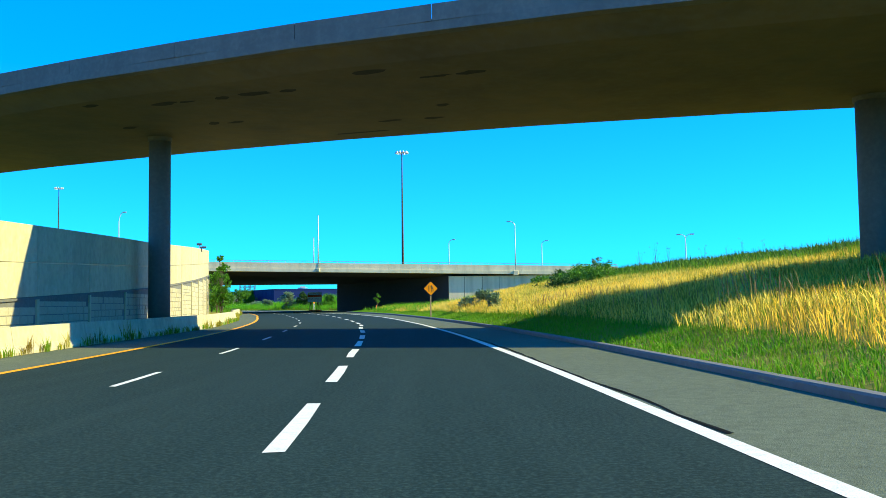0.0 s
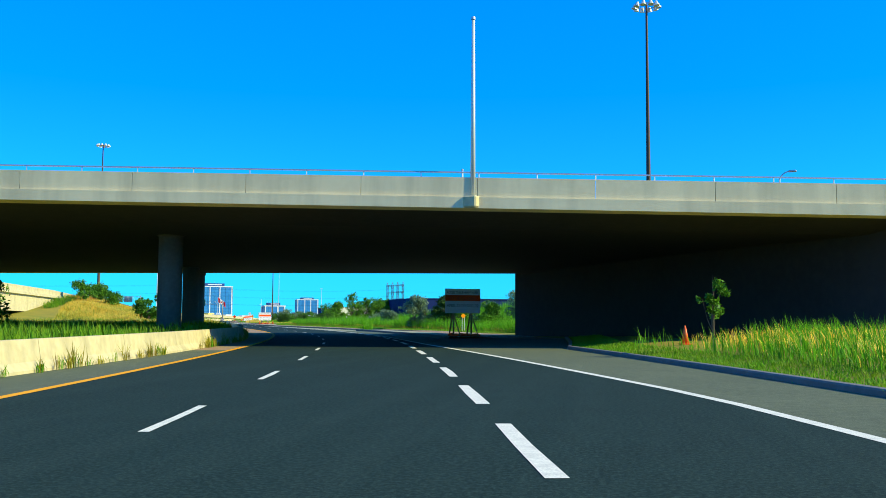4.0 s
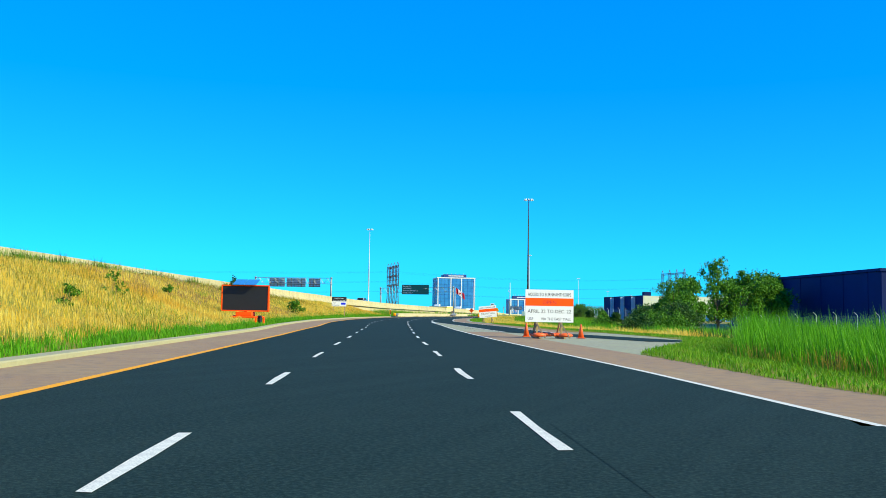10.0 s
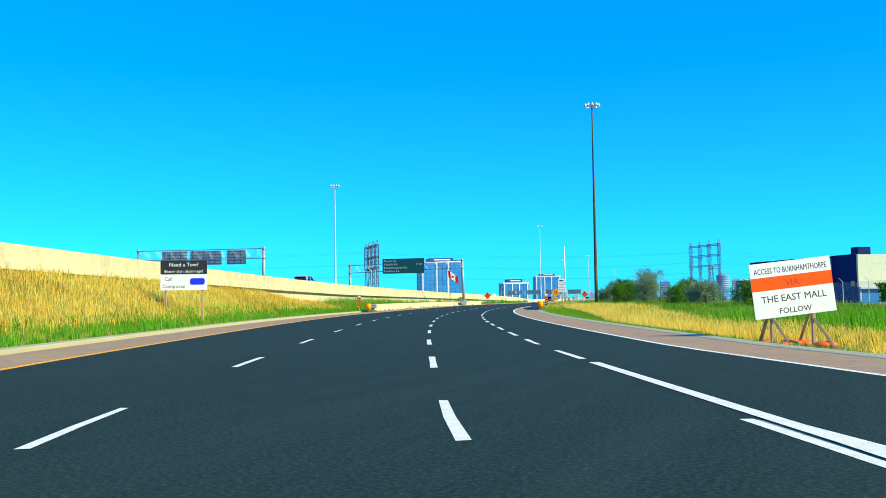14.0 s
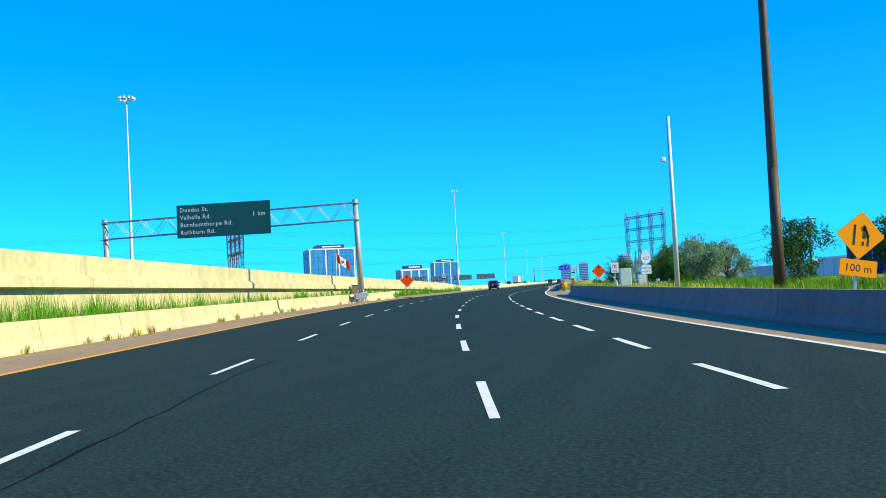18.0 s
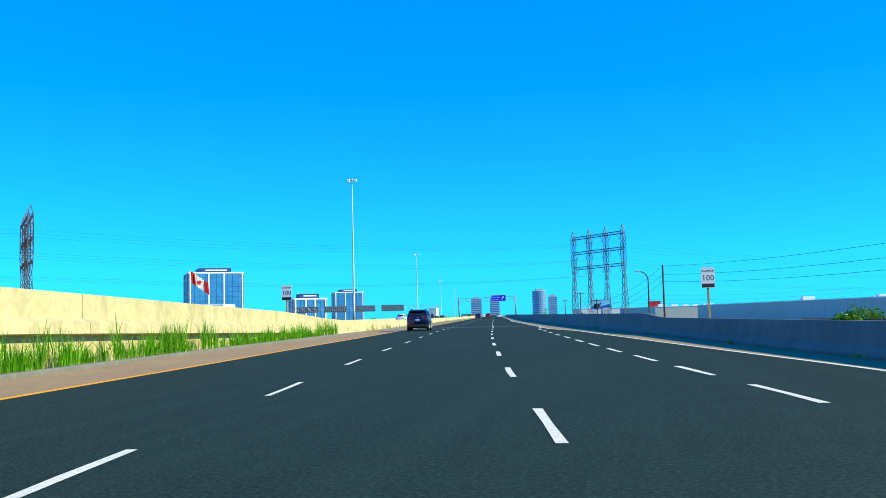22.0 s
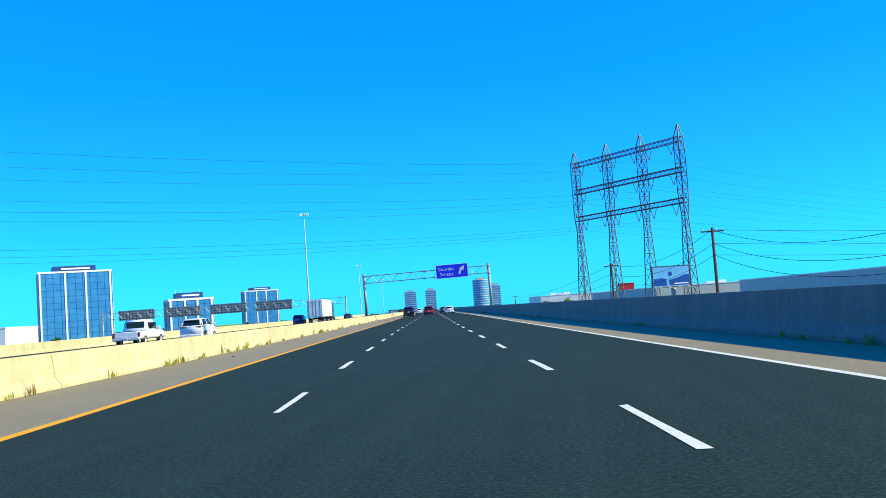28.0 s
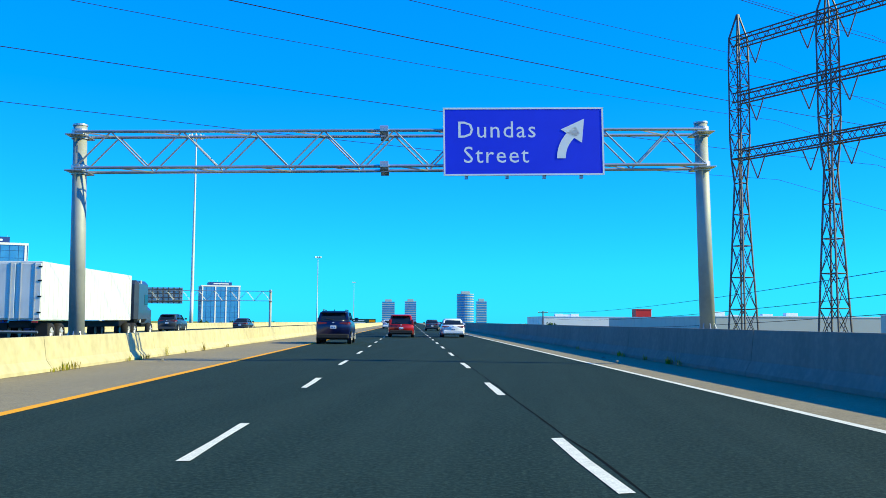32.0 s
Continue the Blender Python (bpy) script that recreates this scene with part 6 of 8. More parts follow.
part("pole", tube(bmesh.new(), (0.4, 0.3, 0), (0.4, 0.3, 8.2), 0.35, n=14), STEEL, ob, smooth=True)
bm = bmesh.new()
for x in (-2.4, -0.8, 0.8, 2.4):
    bar(bm, (x, -0.1, 8.0), (x, -1.0, 7.8), 0.06)
    box(bm, x - 0.2, x + 0.2, -1.1, -0.9, 7.8, 7.95)
part("lamp_arm", bm, STEEL, ob)


# ---- far buildings ----
GLASS_EDGE = node_mat("blue spandrel glass", (0.05, 0.13, 0.24), 0.25, 0.3, grain=[(0.3, 0.3, (0.07, 0.16, 0.28))])


def office_tower(x, y, z1, w1, w2, turn, label, floors=12, cap=4.0):
    """Blue glass block with white fins at its corners, glazing bands and a roof sign box."""
    ob = thing("office_building", pose(x, y, -7.0, 0, 0, turn), label, "office building", "office buildings")
    H = z1 + 7.0
    part("core", box(bmesh.new(), -w1 / 2, w1 / 2, -w2 / 2, w2 / 2, 0, H - 0.6), GLASS_BLUE, ob, "blue glass curtain wall")
    for face, (w, dd) in enumerate(((w1, w2), (w2, w1), (w1, w2), (w2, w1))):
        m = Matrix.Rotation(face * math.pi / 2, 4, "Z")
        for i in range(floors):
            z = H * (i + 1) / floors
            part("floor_band", box(bmesh.new(), -w / 2, w / 2, -dd / 2 - 0.12, -dd / 2 + 0.02, z - 0.25, z - 0.12, 0, m), GLASS_EDGE, ob)
        n = int(w / 4.5)
        for i in range(n + 1):
            xx = -w / 2 + w * i / n
            part("mullion", box(bmesh.new(), xx - 0.07, xx + 0.07, -dd / 2 - 0.16, -dd / 2 + 0.02, 0, H - 1.0, 0, m), GLASS_EDGE, ob)
        for xx in (-w / 2 + 1.0, -w * 0.14, w * 0.14, w / 2 - 1.0):
            part("fin", box(bmesh.new(), xx - 0.6, xx + 0.6, -dd / 2 - 0.4, -dd / 2 + 0.1, 0, H - 0.2, 0, m), WHITE_CLAD, ob, "white vertical fin")
        part("cornice", box(bmesh.new(), -w / 2 - 0.4, w / 2 + 0.4, -dd / 2 - 0.42, -dd / 2 + 0.5, H - 1.3, H, 0, m), WHITE_CLAD, ob)
    part("roof", box(bmesh.new(), -w1 / 2, w1 / 2, -w2 / 2, w2 / 2, H - 0.6, H - 0.4), ROOF_GREY, ob)
    part("penthouse", box(bmesh.new(), -w1 * 0.3, w1 * 0.3, -w2 * 0.3, w2 * 0.3, H - 0.4, H + cap), BLUE_CLAD, ob, "dark blue roof box")
    for sgn in (-1, 1):
        part("roof_sign", box(bmesh.new(), -w1 * 0.18, w1 * 0.22, sgn * w2 * 0.3 - 0.2, sgn * w2 * 0.3 + 0.2, H + cap * 0.4, H + cap * 0.68), WHITE_CLAD, ob)
    bm = bmesh.new()
    for i in range(6):
        xx = -w1 * 0.28 + i * w1 * 0.11
        tube(bm, (xx, 0, H + cap), (xx, 0, H + cap + 2.2), 0.12, n=5)
    part("antenna", bm, STEEL_PALE, ob)
    return ob


office_tower(-547, 1294, 45.5, 48, 50, 32, "tall blue glass office block with white corner fins", 12, 4.2)
office_tower(-424, 1205, 17.8, 26, 26, 30, "lower blue glass office block with white fins", 7, 3.5)
office_tower(-537, 1684, 36.0, 38, 36, 25, "blue glass office block with white fins and a dark roof box", 8, 3.5)


def apartment_tower(x, y, z1, w, round_, label):
    ob = thing("apartment_tower", pose(x, y, -8.0, 0, 0, 10), label, "apartment tower", "distant towers")
    H = z1 + 8
    n = 20 if round_ else 4
    bm = bmesh.new()
    bmesh.ops.create_cone(bm, cap_ends=True, segments=n, radius1=w / 2 * (1 if round_ else 1.3), radius2=w / 2 * (1 if round_ else 1.3), depth=H, matrix=pose(0, 0, H / 2, 0, 0, 45))
    part("core", bm, GLASS_BLUE, ob)
    for i in range(int(H / 3.2)):
        bm = bmesh.new()
        bmesh.ops.create_cone(bm, cap_ends=True, segments=n, radius1=w / 2 * (1.03 if round_ else 1.34), radius2=w / 2 * (1.03 if round_ else 1.34), depth=0.9, matrix=pose(0, 0, 3.2 * (i + 1), 0, 0, 45))
        part("balcony_band", bm, ROOF_GREY, ob)
    part("plant_room", box(bmesh.new(), -w * 0.25, w * 0.25, -w * 0.25, w * 0.25, H, H + 3.5), ROOF_GREY, ob)


apartment_tower(-303, 1959, 37.0, 22, True, "distant rounded glass apartment tower")
apartment_tower(-283, 1975, 28.0, 14, False, "distant square glass apartment tower")
apartment_tower(-430, 2120, 30.0, 20, False, "distant pale apartment tower")
apartment_tower(-398, 2130, 31.0, 18, False, "distant pale apartment tower")

# ---- sheds beyond the right-hand barrier ----
def shed(s, d, w, dep, z1, mat, label, turn=0.0, units=3, band=None):
    z0 = -7.0 if s > 520 else -0.5
    ob = thing("warehouse", on_road(s, d, z0, turn), label, "warehouse", "industrial sheds")
    H = z1 - z0
    part("body", box(bmesh.new(), -w / 2, w / 2, -dep / 2, dep / 2, 0, H, 0.05), mat, ob)
    part("parapet", box(bmesh.new(), -w / 2 - 0.15, w / 2 + 0.15, -dep / 2 - 0.15, dep / 2 + 0.15, H, H + 0.35), band or WHITE_CLAD, ob)
    rr = random.Random(int(s))
    for i in range(units):
        x, y = rr.uniform(-w * 0.4, w * 0.4), rr.uniform(-dep * 0.4, dep * 0.4)
        part("roof_unit", box(bmesh.new(), x - 2.2, x + 2.2, y - 1.5, y + 1.5, H + 0.3, H + 1.9, 0.05), WHITE_CLAD, ob)
    n = int(dep / 6)
    for i in range(n):
        y = -dep / 2 + dep * (i + 0.5) / n
        part("panel_joint", box(bmesh.new(), -w / 2 - 0.06, -w / 2 + 0.02, y - 0.06, y + 0.06, 0, H), band or ROOF_GREY, ob)
    return ob


shed(1012, -162, 16, 20, 6.2, node_mat("yellow shopfront cladding", (0.75, 0.6, 0.12), 0.6, grain=[(0.3, 0.3, (0.66, 0.5, 0.1))]), "low yellow and white commercial building in the distance", 0, 1)
shed(1012, -143, 14, 24, 4.6, WHITE_CLAD, "low white commercial building in the distance", 0, 1)
shed(378, 110.5, 110, 50, 7.0, DARK_CLAD, "long dark navy warehouse behind a chain-link fence", 3, 0, DARK_CLAD)
cream = node_mat("cream wall panels", (0.6, 0.62, 0.46), 0.8, grain=[(0.4, 0.4, (0.52, 0.54, 0.4)), (3, 0.3, (0.45, 0.47, 0.36))])
PALE_STRIP = node_mat("pale blue cladding", (0.5, 0.56, 0.6), 0.6, grain=[(0.8, 0.4, (0.42, 0.48, 0.52))])
# a warehouse with saw-tooth dark bays and a cream front, its corner towards the road
ob = thing("warehouse", pose(-112.1, 433.3, -0.6, 0, 0, 32), "stepped dark warehouse with a cream front and glazed ground floor", "warehouse", "industrial sheds")
for k in range(4):
    bay = part("bay", box(bmesh.new(), -0.1 - 0.95 * k, 22.0, 0.3 + 4.9 * k, 5.2 + 4.9 * k, 0.0, 6.25 - 0.06 * k, 0.03), DARK_CLAD, ob, "dark cladding bay")
    part("bay_parapet", box(bmesh.new(), -0.16 - 0.95 * k, 1.0, 0.25 + 4.9 * k, 5.1 + 4.9 * k, 6.26 - 0.06 * k, 6.38 - 0.06 * k), DARK_CLAD, bay)
    if k:
        # each bay's lit near side is painted in as a pale strip
        part("return_wall", box(bmesh.new(), -0.08 - 0.95 * k, 0.0, 0.24 + 4.9 * k, 0.29 + 4.9 * k, 0.0, 6.2 - 0.06 * k), PALE_STRIP, bay, "narrow return with daylight in its pale colour")
part("front_wall", box(bmesh.new(), 0.0, 48.0, 0.0, 0.28, 2.6, 6.3, 0.02), cream, ob, "cream wall panels")
part("plinth_wall", box(bmesh.new(), 0.0, 48.0, 0.06, 0.29, 0.0, 0.7, 0.02), cream, ob)
part("glazing", box(bmesh.new(), 0.1, 47.9, 0.1, 0.25, 0.7, 2.6), GLASS_BLUE, ob, "dark blue ground-floor glazing")
part("canopy", box(bmesh.new(), 0.0, 48.0, -0.35, 0.05, 2.35, 2.62, 0.02), PALE_STRIP, ob)
for i in range(21):
    part("mullion", box(bmesh.new(), 0.2 + i * 2.38, 0.34 + i * 2.38, 0.04, 0.12, 0.7, 2.4), PALE_STRIP, ob)
for i in range(9):
    part("panel_joint", box(bmesh.new(), 5.3 * i + 5.3, 5.3 * i + 5.36, -0.008, 0.01, 2.65, 6.28), PALE_STRIP, ob)
for i in range(5):
    part("wall_mark", box(bmesh.new(), 1.8 + i * 0.75, 2.15 + i * 0.75, -0.01, 0.01, 5.2, 5.42), PALE_STRIP, ob)
part("notice", box(bmesh.new(), -0.15, -0.1, 0.6, 1.2, 2.7, 3.3), YELLOW_SIGN, ob, "small yellow notice")
for x, y in ((1.2, 1.2), (12, 6), (25, 5)):
    part("roof_unit", box(bmesh.new(), x - 0.8, x + 0.8, y - 0.7, y + 0.7, 6.2, 7.2, 0.03), DARK_CLAD, ob)
ob = shed(562.5, 68, 42, 13, 4.5, DARK_CLAD, "navy blue warehouse with a pale roof edge", 0, 2, WHITE_CLAD)
part("sign_panel", box(bmesh.new(), -14.0, -9.0, -6.7, -6.45, 8.6, 10.4, 0.02), WHITE_CLAD, ob, "pale sign panel")
shed(610, 96, 60, 80, 3.0, PALE_STRIP, "low pale blue warehouse below the road", 5, 4)
shed(900, 150, 90, 230, 3.2, ROOF_GREY, "long pale grey warehouse below the road", 0, 9)
shed(1190, 130, 60, 160, 3.4, ROOF_GREY, "long pale grey warehouse below the road", 0, 6)
shed(1330, 96, 50, 70, 4.0, WHITE_CLAD, "white warehouse with a red stair tower", 0, 4)
ob = thing("red_tower", on_road(1392, 148, -7.0), "small red stair tower on a warehouse roof", "tower")
part("body", box(bmesh.new(), -5, 5, -5, 5, 0, 16.5, 0.1), RED, ob)
part("parapet", box(bmesh.new(), -5.2, 5.2, -5.2, 5.2, 16.5, 17.0), RED, ob)
shed(900, -170, 70, 60, 1.5, WHITE_CLAD, "white and red roadside store below the other carriageway", 0, 3, RED)
shed(760, -165, 50, 40, 1.3, WHITE_CLAD, "white store with a red canopy", 0, 3, RED)

# ---- chain-link fence before the dark warehouse ----
fence = thing("chain_link_fence", pose(0, 0, 0), "chain-link fence with angled barbed-wire arms", "fence")
for i in range(48):
    s = 262 + i * 4.6
    d = 47.5 - 14 * smooth01((s - 330) / 130)
    z = height(s, d)
    bm = tube(bmesh.new(), at(s, d, z - 0.2), at(s, d, z + 2.1), 0.035, n=6)
    tube(bm, at(s, d, z + 2.1), at(s, d - 0.35, z + 2.45), 0.02, n=5)
    part("post", bm, STEEL_PALE, fence)
mesh_mat = node_mat("chain-link mesh", (0.4, 0.42, 0.42), 0.6, 0.6, grain=[(3, 0.3, (0.3, 0.31, 0.31))])
mn, ml = mesh_mat.node_tree.nodes, mesh_mat.node_tree.links
tr, mx = mn.new("ShaderNodeBsdfTransparent"), mn.new("ShaderNodeMixShader")
mx.inputs[0].default_value = 0.22
ml.new(tr.outputs[0], mx.inputs[1])
ml.new(mn["Principled BSDF"].outputs[0], mx.inputs[2])
ml.new(mx.outputs[0], mn["Material Output"].inputs["Surface"])
bm = bmesh.new()
prev = None
for i in range(48):
    s = 262 + i * 4.6
    d = 47.5 - 14 * smooth01((s - 330) / 130)
    z = height(s, d)
    row = [bm.verts.new(at(s, d, z)), bm.verts.new(at(s, d, z + 2.05))]
    if prev:
        bm.faces.new((prev[0], row[0], row[1], prev[1]))
    prev = row
part("wire_mesh", bm, mesh_mat, fence, "fine wire mesh")

# ---- flag ----
ob = thing("flag_pole", pose(-318, 790, -6.0, 0, 0, 25), "white pole flying a red and white leaf flag", "flag")
part("pole", tube(bmesh.new(), (0, 0, 0), (0, 0, 24.4), 0.22, 0.1, n=10), STEEL_PALE, ob, smooth=True)
for i, mt in enumerate((RED, WHITE_SIGN, RED)):
    bm = bmesh.new()
    prev = None
    w = (1.9, 3.8, 1.9)[i]
    x0 = (0, 1.9, 5.7)[i]
    for k in range(9):
        x = x0 + w * k / 8
        y, drop = 0.4 * math.sin(x * 1.4), 0.55 * x
        row = [bm.verts.new((x * 0.75 + 0.12, y, 24.2 - drop)), bm.verts.new((x * 0.75 + 0.12 + 0.4, y + 0.2, 20.1 - drop))]
        if prev:
            bm.faces.new((prev[0], row[0], row[1], prev[1]))
        prev = row
    bmesh.ops.solidify(bm, geom=bm.faces[:], thickness=0.03)
    part("flag_panel", bm, mt, ob, ("red flag panel", "white flag panel", "red flag panel")[i], True)
part("leaf_mark", tube(bmesh.new(), (2.9, -0.3, 20.2), (2.9, 0.5, 20.2), 0.75, n=7), RED, ob)


# ---- litter and clods on the shoulders ----
def clod(s, d, size, mat, name, label, category, group, seed, z=0.0):
    r = random.Random(seed)
    bm = bmesh.new()
    bmesh.ops.create_icosphere(bm, subdivisions=2, radius=1.0)
    for v in bm.verts:
        v.co = v.co * (1 + 0.35 * noise.noise(v.co * 1.7 + Vector((seed, 0, 0))))
        v.co = Vector((v.co.x * size * r.uniform(0.9, 1.1), v.co.y * size * 0.8, max(v.co.z, -0.5) * size * 0.55 + size * 0.25))
    ob = mesh_ob(name, bm, mat)
    ob.matrix_basis = on_road(s, d, z, r.uniform(0, 360))
    return tagged(ob, label, category, group)


STONE_GREY = node_mat("grey broken concrete", (0.2, 0.19, 0.16), 0.9, grain=[(12, 0.5, (0.3, 0.28, 0.23)), (40, 0.5, (0.1, 0.1, 0.09))], bump=0.5, bump_scale=30)
rr = random.Random(51)
for k in range(7):
    clod(302 + rr.uniform(0, 10), rr.uniform(4.9, 6.3), rr.uniform(0.025, 0.06), STONE_GREY, "rubble_stone", "grey chunk of broken concrete on the gravel gore", "rubble", "rubble on the gore", 400 + k, 0.02)
for k in range(10):
    clod(rr.uniform(690, 860), rr.choice((6.3, 6.6, 6.9, -7.0, -7.4)), rr.uniform(0.03, 0.08), STONE_GREY, "rubble_stone", "small grey stone on the dusty shoulder", "rubble", "stones on the shoulder", 430 + k, 0.02)

# ---- plants ----
GRASS_MOWN = leaf_mat("bright mown grass", (0.06, 0.24, 0.004), (0.2, 0.45, 0.012), 0.4, patch=(0.2, 0.33, 0.015), patch_scale=0.7)
GRASS_GREEN = leaf_mat("green grass", (0.045, 0.19, 0.004), (0.17, 0.39, 0.01), 0.4, patch=(0.2, 0.29, 0.015), patch_scale=0.5)
GRASS_DARK = leaf_mat("dark green grass", (0.03, 0.1, 0.008), (0.08, 0.18, 0.015), 0.35)
GRASS_REED = leaf_mat("bright reed grass", (0.04, 0.22, 0.004), (0.2, 0.55, 0.01), 0.45, patch=(0.11, 0.32, 0.008), patch_scale=0.3)
GRASS_GOLD = leaf_mat("golden dry grass", (0.9, 0.6, 0.05), (1.0, 0.82, 0.2), 0.62, patch=(0.86, 0.5, 0.05), patch_scale=0.22)
GRASS_OLIVE = leaf_mat("olive ripening grass", (0.2, 0.24, 0.015), (0.5, 0.42, 0.04), 0.45, patch=(0.24, 0.15, 0.03), patch_scale=0.6)
SEED_BROWN = leaf_mat("brown seed heads", (0.3, 0.17, 0.07), (0.48, 0.3, 0.11), 0.3)
LEAF_GREEN = leaf_mat("green leaves", (0.03, 0.13, 0.006), (0.13, 0.32, 0.015), 0.25)
LEAF_DARK = leaf_mat("dark green leaves", (0.015, 0.06, 0.008), (0.06, 0.15, 0.015), 0.2)
LEAF_SILVER = leaf_mat("silvery blue-green leaves", (0.07, 0.15, 0.07), (0.28, 0.38, 0.2), 0.25)
BARK = node_mat("grey-brown bark", (0.12, 0.09, 0.06), 0.9, grain=[(6, 0.6, (0.06, 0.05, 0.04), (1, 1, 0.2))], bump=0.6, bump_scale=20)

GRID_S = np.array(steps(-150, 1500, 6.0))
GRID_O = np.array([0, 0.25, 1.2, 2.5, 4, 6, 8, 10, 12.5, 15, 18, 22, 26, 30, 36, 44, 54, 68])
RIGHT = np.array([tab(KERB_R, s) for s in GRID_S])
LEFT = np.array([left_edge(s) for s in GRID_S])
Z_RIGHT = np.array([[height(s, r + o + 0.001) for o in GRID_O] for s, r in zip(GRID_S, RIGHT)])
Z_LEFT = np.array([[height(s, l - o - 0.001) for o in GRID_O] for s, l in zip(GRID_S, LEFT)])
REACH = np.array([max(1.0, left_edge(s) - tab(WALL_D, s) - 0.6) for s in GRID_S])


def lie(s, o, side):
    """Places on the ground o metres outside the road's right (1) or left (-1) edge."""
    z = Z_RIGHT if side > 0 else Z_LEFT
    i = np.clip(np.searchsorted(GRID_S, s) - 1, 0, len(GRID_S) - 2)
    j = np.clip(np.searchsorted(GRID_O, o) - 1, 0, len(GRID_O) - 2)
    u = (s - GRID_S[i]) / (GRID_S[i + 1] - GRID_S[i])
    v = (o - GRID_O[j]) / (GRID_O[j + 1] - GRID_O[j])
    zz = (z[i, j] * (1 - u) + z[i + 1, j] * u) * (1 - v) + (z[i, j + 1] * (1 - u) + z[i + 1, j + 1] * u) * v
    edge = np.interp(s, GRID_S, RIGHT if side > 0 else LEFT)
    d = edge + side * o
    tx, ty = np.interp(s, along, tang[:, 0]), np.interp(s, along, tang[:, 1])
    return np.stack([np.interp(s, along, line[:, 0]) + ty * d, np.interp(s, along, line[:, 1]) - tx * d, zz], 1)


def mesh_from(name, verts, faces_n, material):
    """A mesh of separate faces of one size, from arrays."""
    me = bpy.data.meshes.new(name)
    nv = len(verts)
    nf = nv // faces_n
    me.vertices.add(nv)
    me.vertices.foreach_set("co", verts.astype(np.float32).ravel())
    me.loops.add(nv)
    me.loops.foreach_set("vertex_index", np.arange(nv, dtype=np.int32))
    me.polygons.add(nf)
    me.polygons.foreach_set("loop_start", np.arange(nf, dtype=np.int32) * faces_n)
    me.materials.append(material)
    me.update(calc_edges=True)
    return me


def blades(p, rng, tall, wide, lean, full=0.45):
    """Bent grass blades at the places p: four corners each, a narrow kite from foot to tip, widest at full of its height."""
    n = len(p)
    a = rng.uniform(0, 2 * math.pi, n)
    swell = 1 + 0.28 * np.sin(p[:, 0] * 0.9 + 1.7 * np.sin(p[:, 1] * 0.5)) * np.sin(p[:, 1] * 0.8 + 0.6) + 0.14 * np.sin(p[:, 0] * 2.7) * np.sin(p[:, 1] * 2.3 + 1.1)
    h = tall * swell * rng.uniform(0.45, 1.2, n)
    side = np.stack([np.cos(a), np.sin(a), np.zeros(n)], 1)
    tip = np.stack([-np.sin(a), np.cos(a), np.zeros(n)], 1) * (h * lean * rng.normal(0, 1, n))[:, None] + np.array([-0.1, 0.05, 0]) * h[:, None]
    up = np.zeros((n, 3))
    up[:, 2] = h
    w = (wide * rng.uniform(0.6, 1.3, n))[:, None]
    foot = p - np.array([0, 0, 0.05])
    midp = p + up * full + tip * full ** 1.7
    return np.stack([foot, midp + side * w, p + up + tip, midp - side * w], 1).reshape(-1, 3)


def patchy(s, o, scale):
    return 0.5 + 0.25 * (np.sin(s / scale + 1.3 * np.sin(o / scale * 1.7)) + np.sin(o / scale * 1.9 + 2.1 * np.sin(s / scale * 0.6 + 0.7)))


CLEAR = [(524.0, 10.5, 4.0), (530.0, 10.5, 4.0), (536.0, 10.5, 4.0), (542.0, 10.5, 4.0), (369.6, 10.9, 2.4), (287.0, 7.8, 3.0), (518.3, 14.0, 2.2), (543.0, 10.2, 2.5), (309.0, -11.1, 2.4), (546.7, 13.5, 1.2), (67.5, 6.9, 0.6)]


def meadow(name, label, mat, side, s0, s1, o0, o1, per_m2, tall, wide, seed, lean=0.3, patch=None, clump=0.0, full=0.45):
    """Grass over a stretch; o1 may be 'wall'. patch: (scale, low, high) keeps only places whose patch value lies between."""
    rng = np.random.default_rng(seed)
    top = 20.0 if o1 == "wall" else o1
    n = int((s1 - s0) * (top - o0) * per_m2)
    s, o = rng.uniform(s0, s1, n), o0 + (top - o0) * rng.uniform(0, 1, n)
    if clump:
        k = max(1, n // 12)
        c = rng.integers(0, k, n)
        s, o = s[c] + rng.normal(0, clump, n), o[c] + rng.normal(0, clump, n)
    keep = (o > o0) & (o < top)
    edge = np.interp(s, GRID_S, RIGHT if side > 0 else LEFT)
    for cs, cd, cr in CLEAR:
        keep &= (np.abs(s - cs) > cr) | (np.abs(edge + side * o - cd) > cr * 0.8)
    if o1 == "wall":
        keep &= o < np.interp(s, GRID_S, REACH)
    if patch:
        v = patchy(s, o, patch[0]) + rng.normal(0, 0.12, n)
        keep &= (v > patch[1]) & (v < patch[2])
    s, o = s[keep], o[keep]
    me = mesh_from(name, blades(lie(s, o, side), rng, tall, wide, lean, full), 4, mat)
    return tagged(new(name, me), label, "grass", kind="stuff")


# bank by the flyover
meadow("grass", "mown green grass strip along the kerb", GRASS_MOWN, 1, -12, 150, 0.02, 2.3, 190, 0.15, 0.01, 1, 0.7)
meadow("tall_grass", "golden dry grass on the bank", GRASS_GOLD, 1, -12, 118, 2.0, 19, 64, 0.42, 0.0105, 2, 0.45, (7, 0.28, 2), 0, 0.7)
meadow("tall_grass", "olive seeding grass on the bank", GRASS_OLIVE, 1, -12, 118, 2.2, 22, 22, 0.5, 0.009, 9, 0.4, (5, 0.35, 2), 0.35, 0.7)
meadow("tall_grass", "green grass on the bank", GRASS_GREEN, 1, -12, 118, 1.7, 16, 36, 0.36, 0.011, 3, 0.45, (7, -1, 0.6))
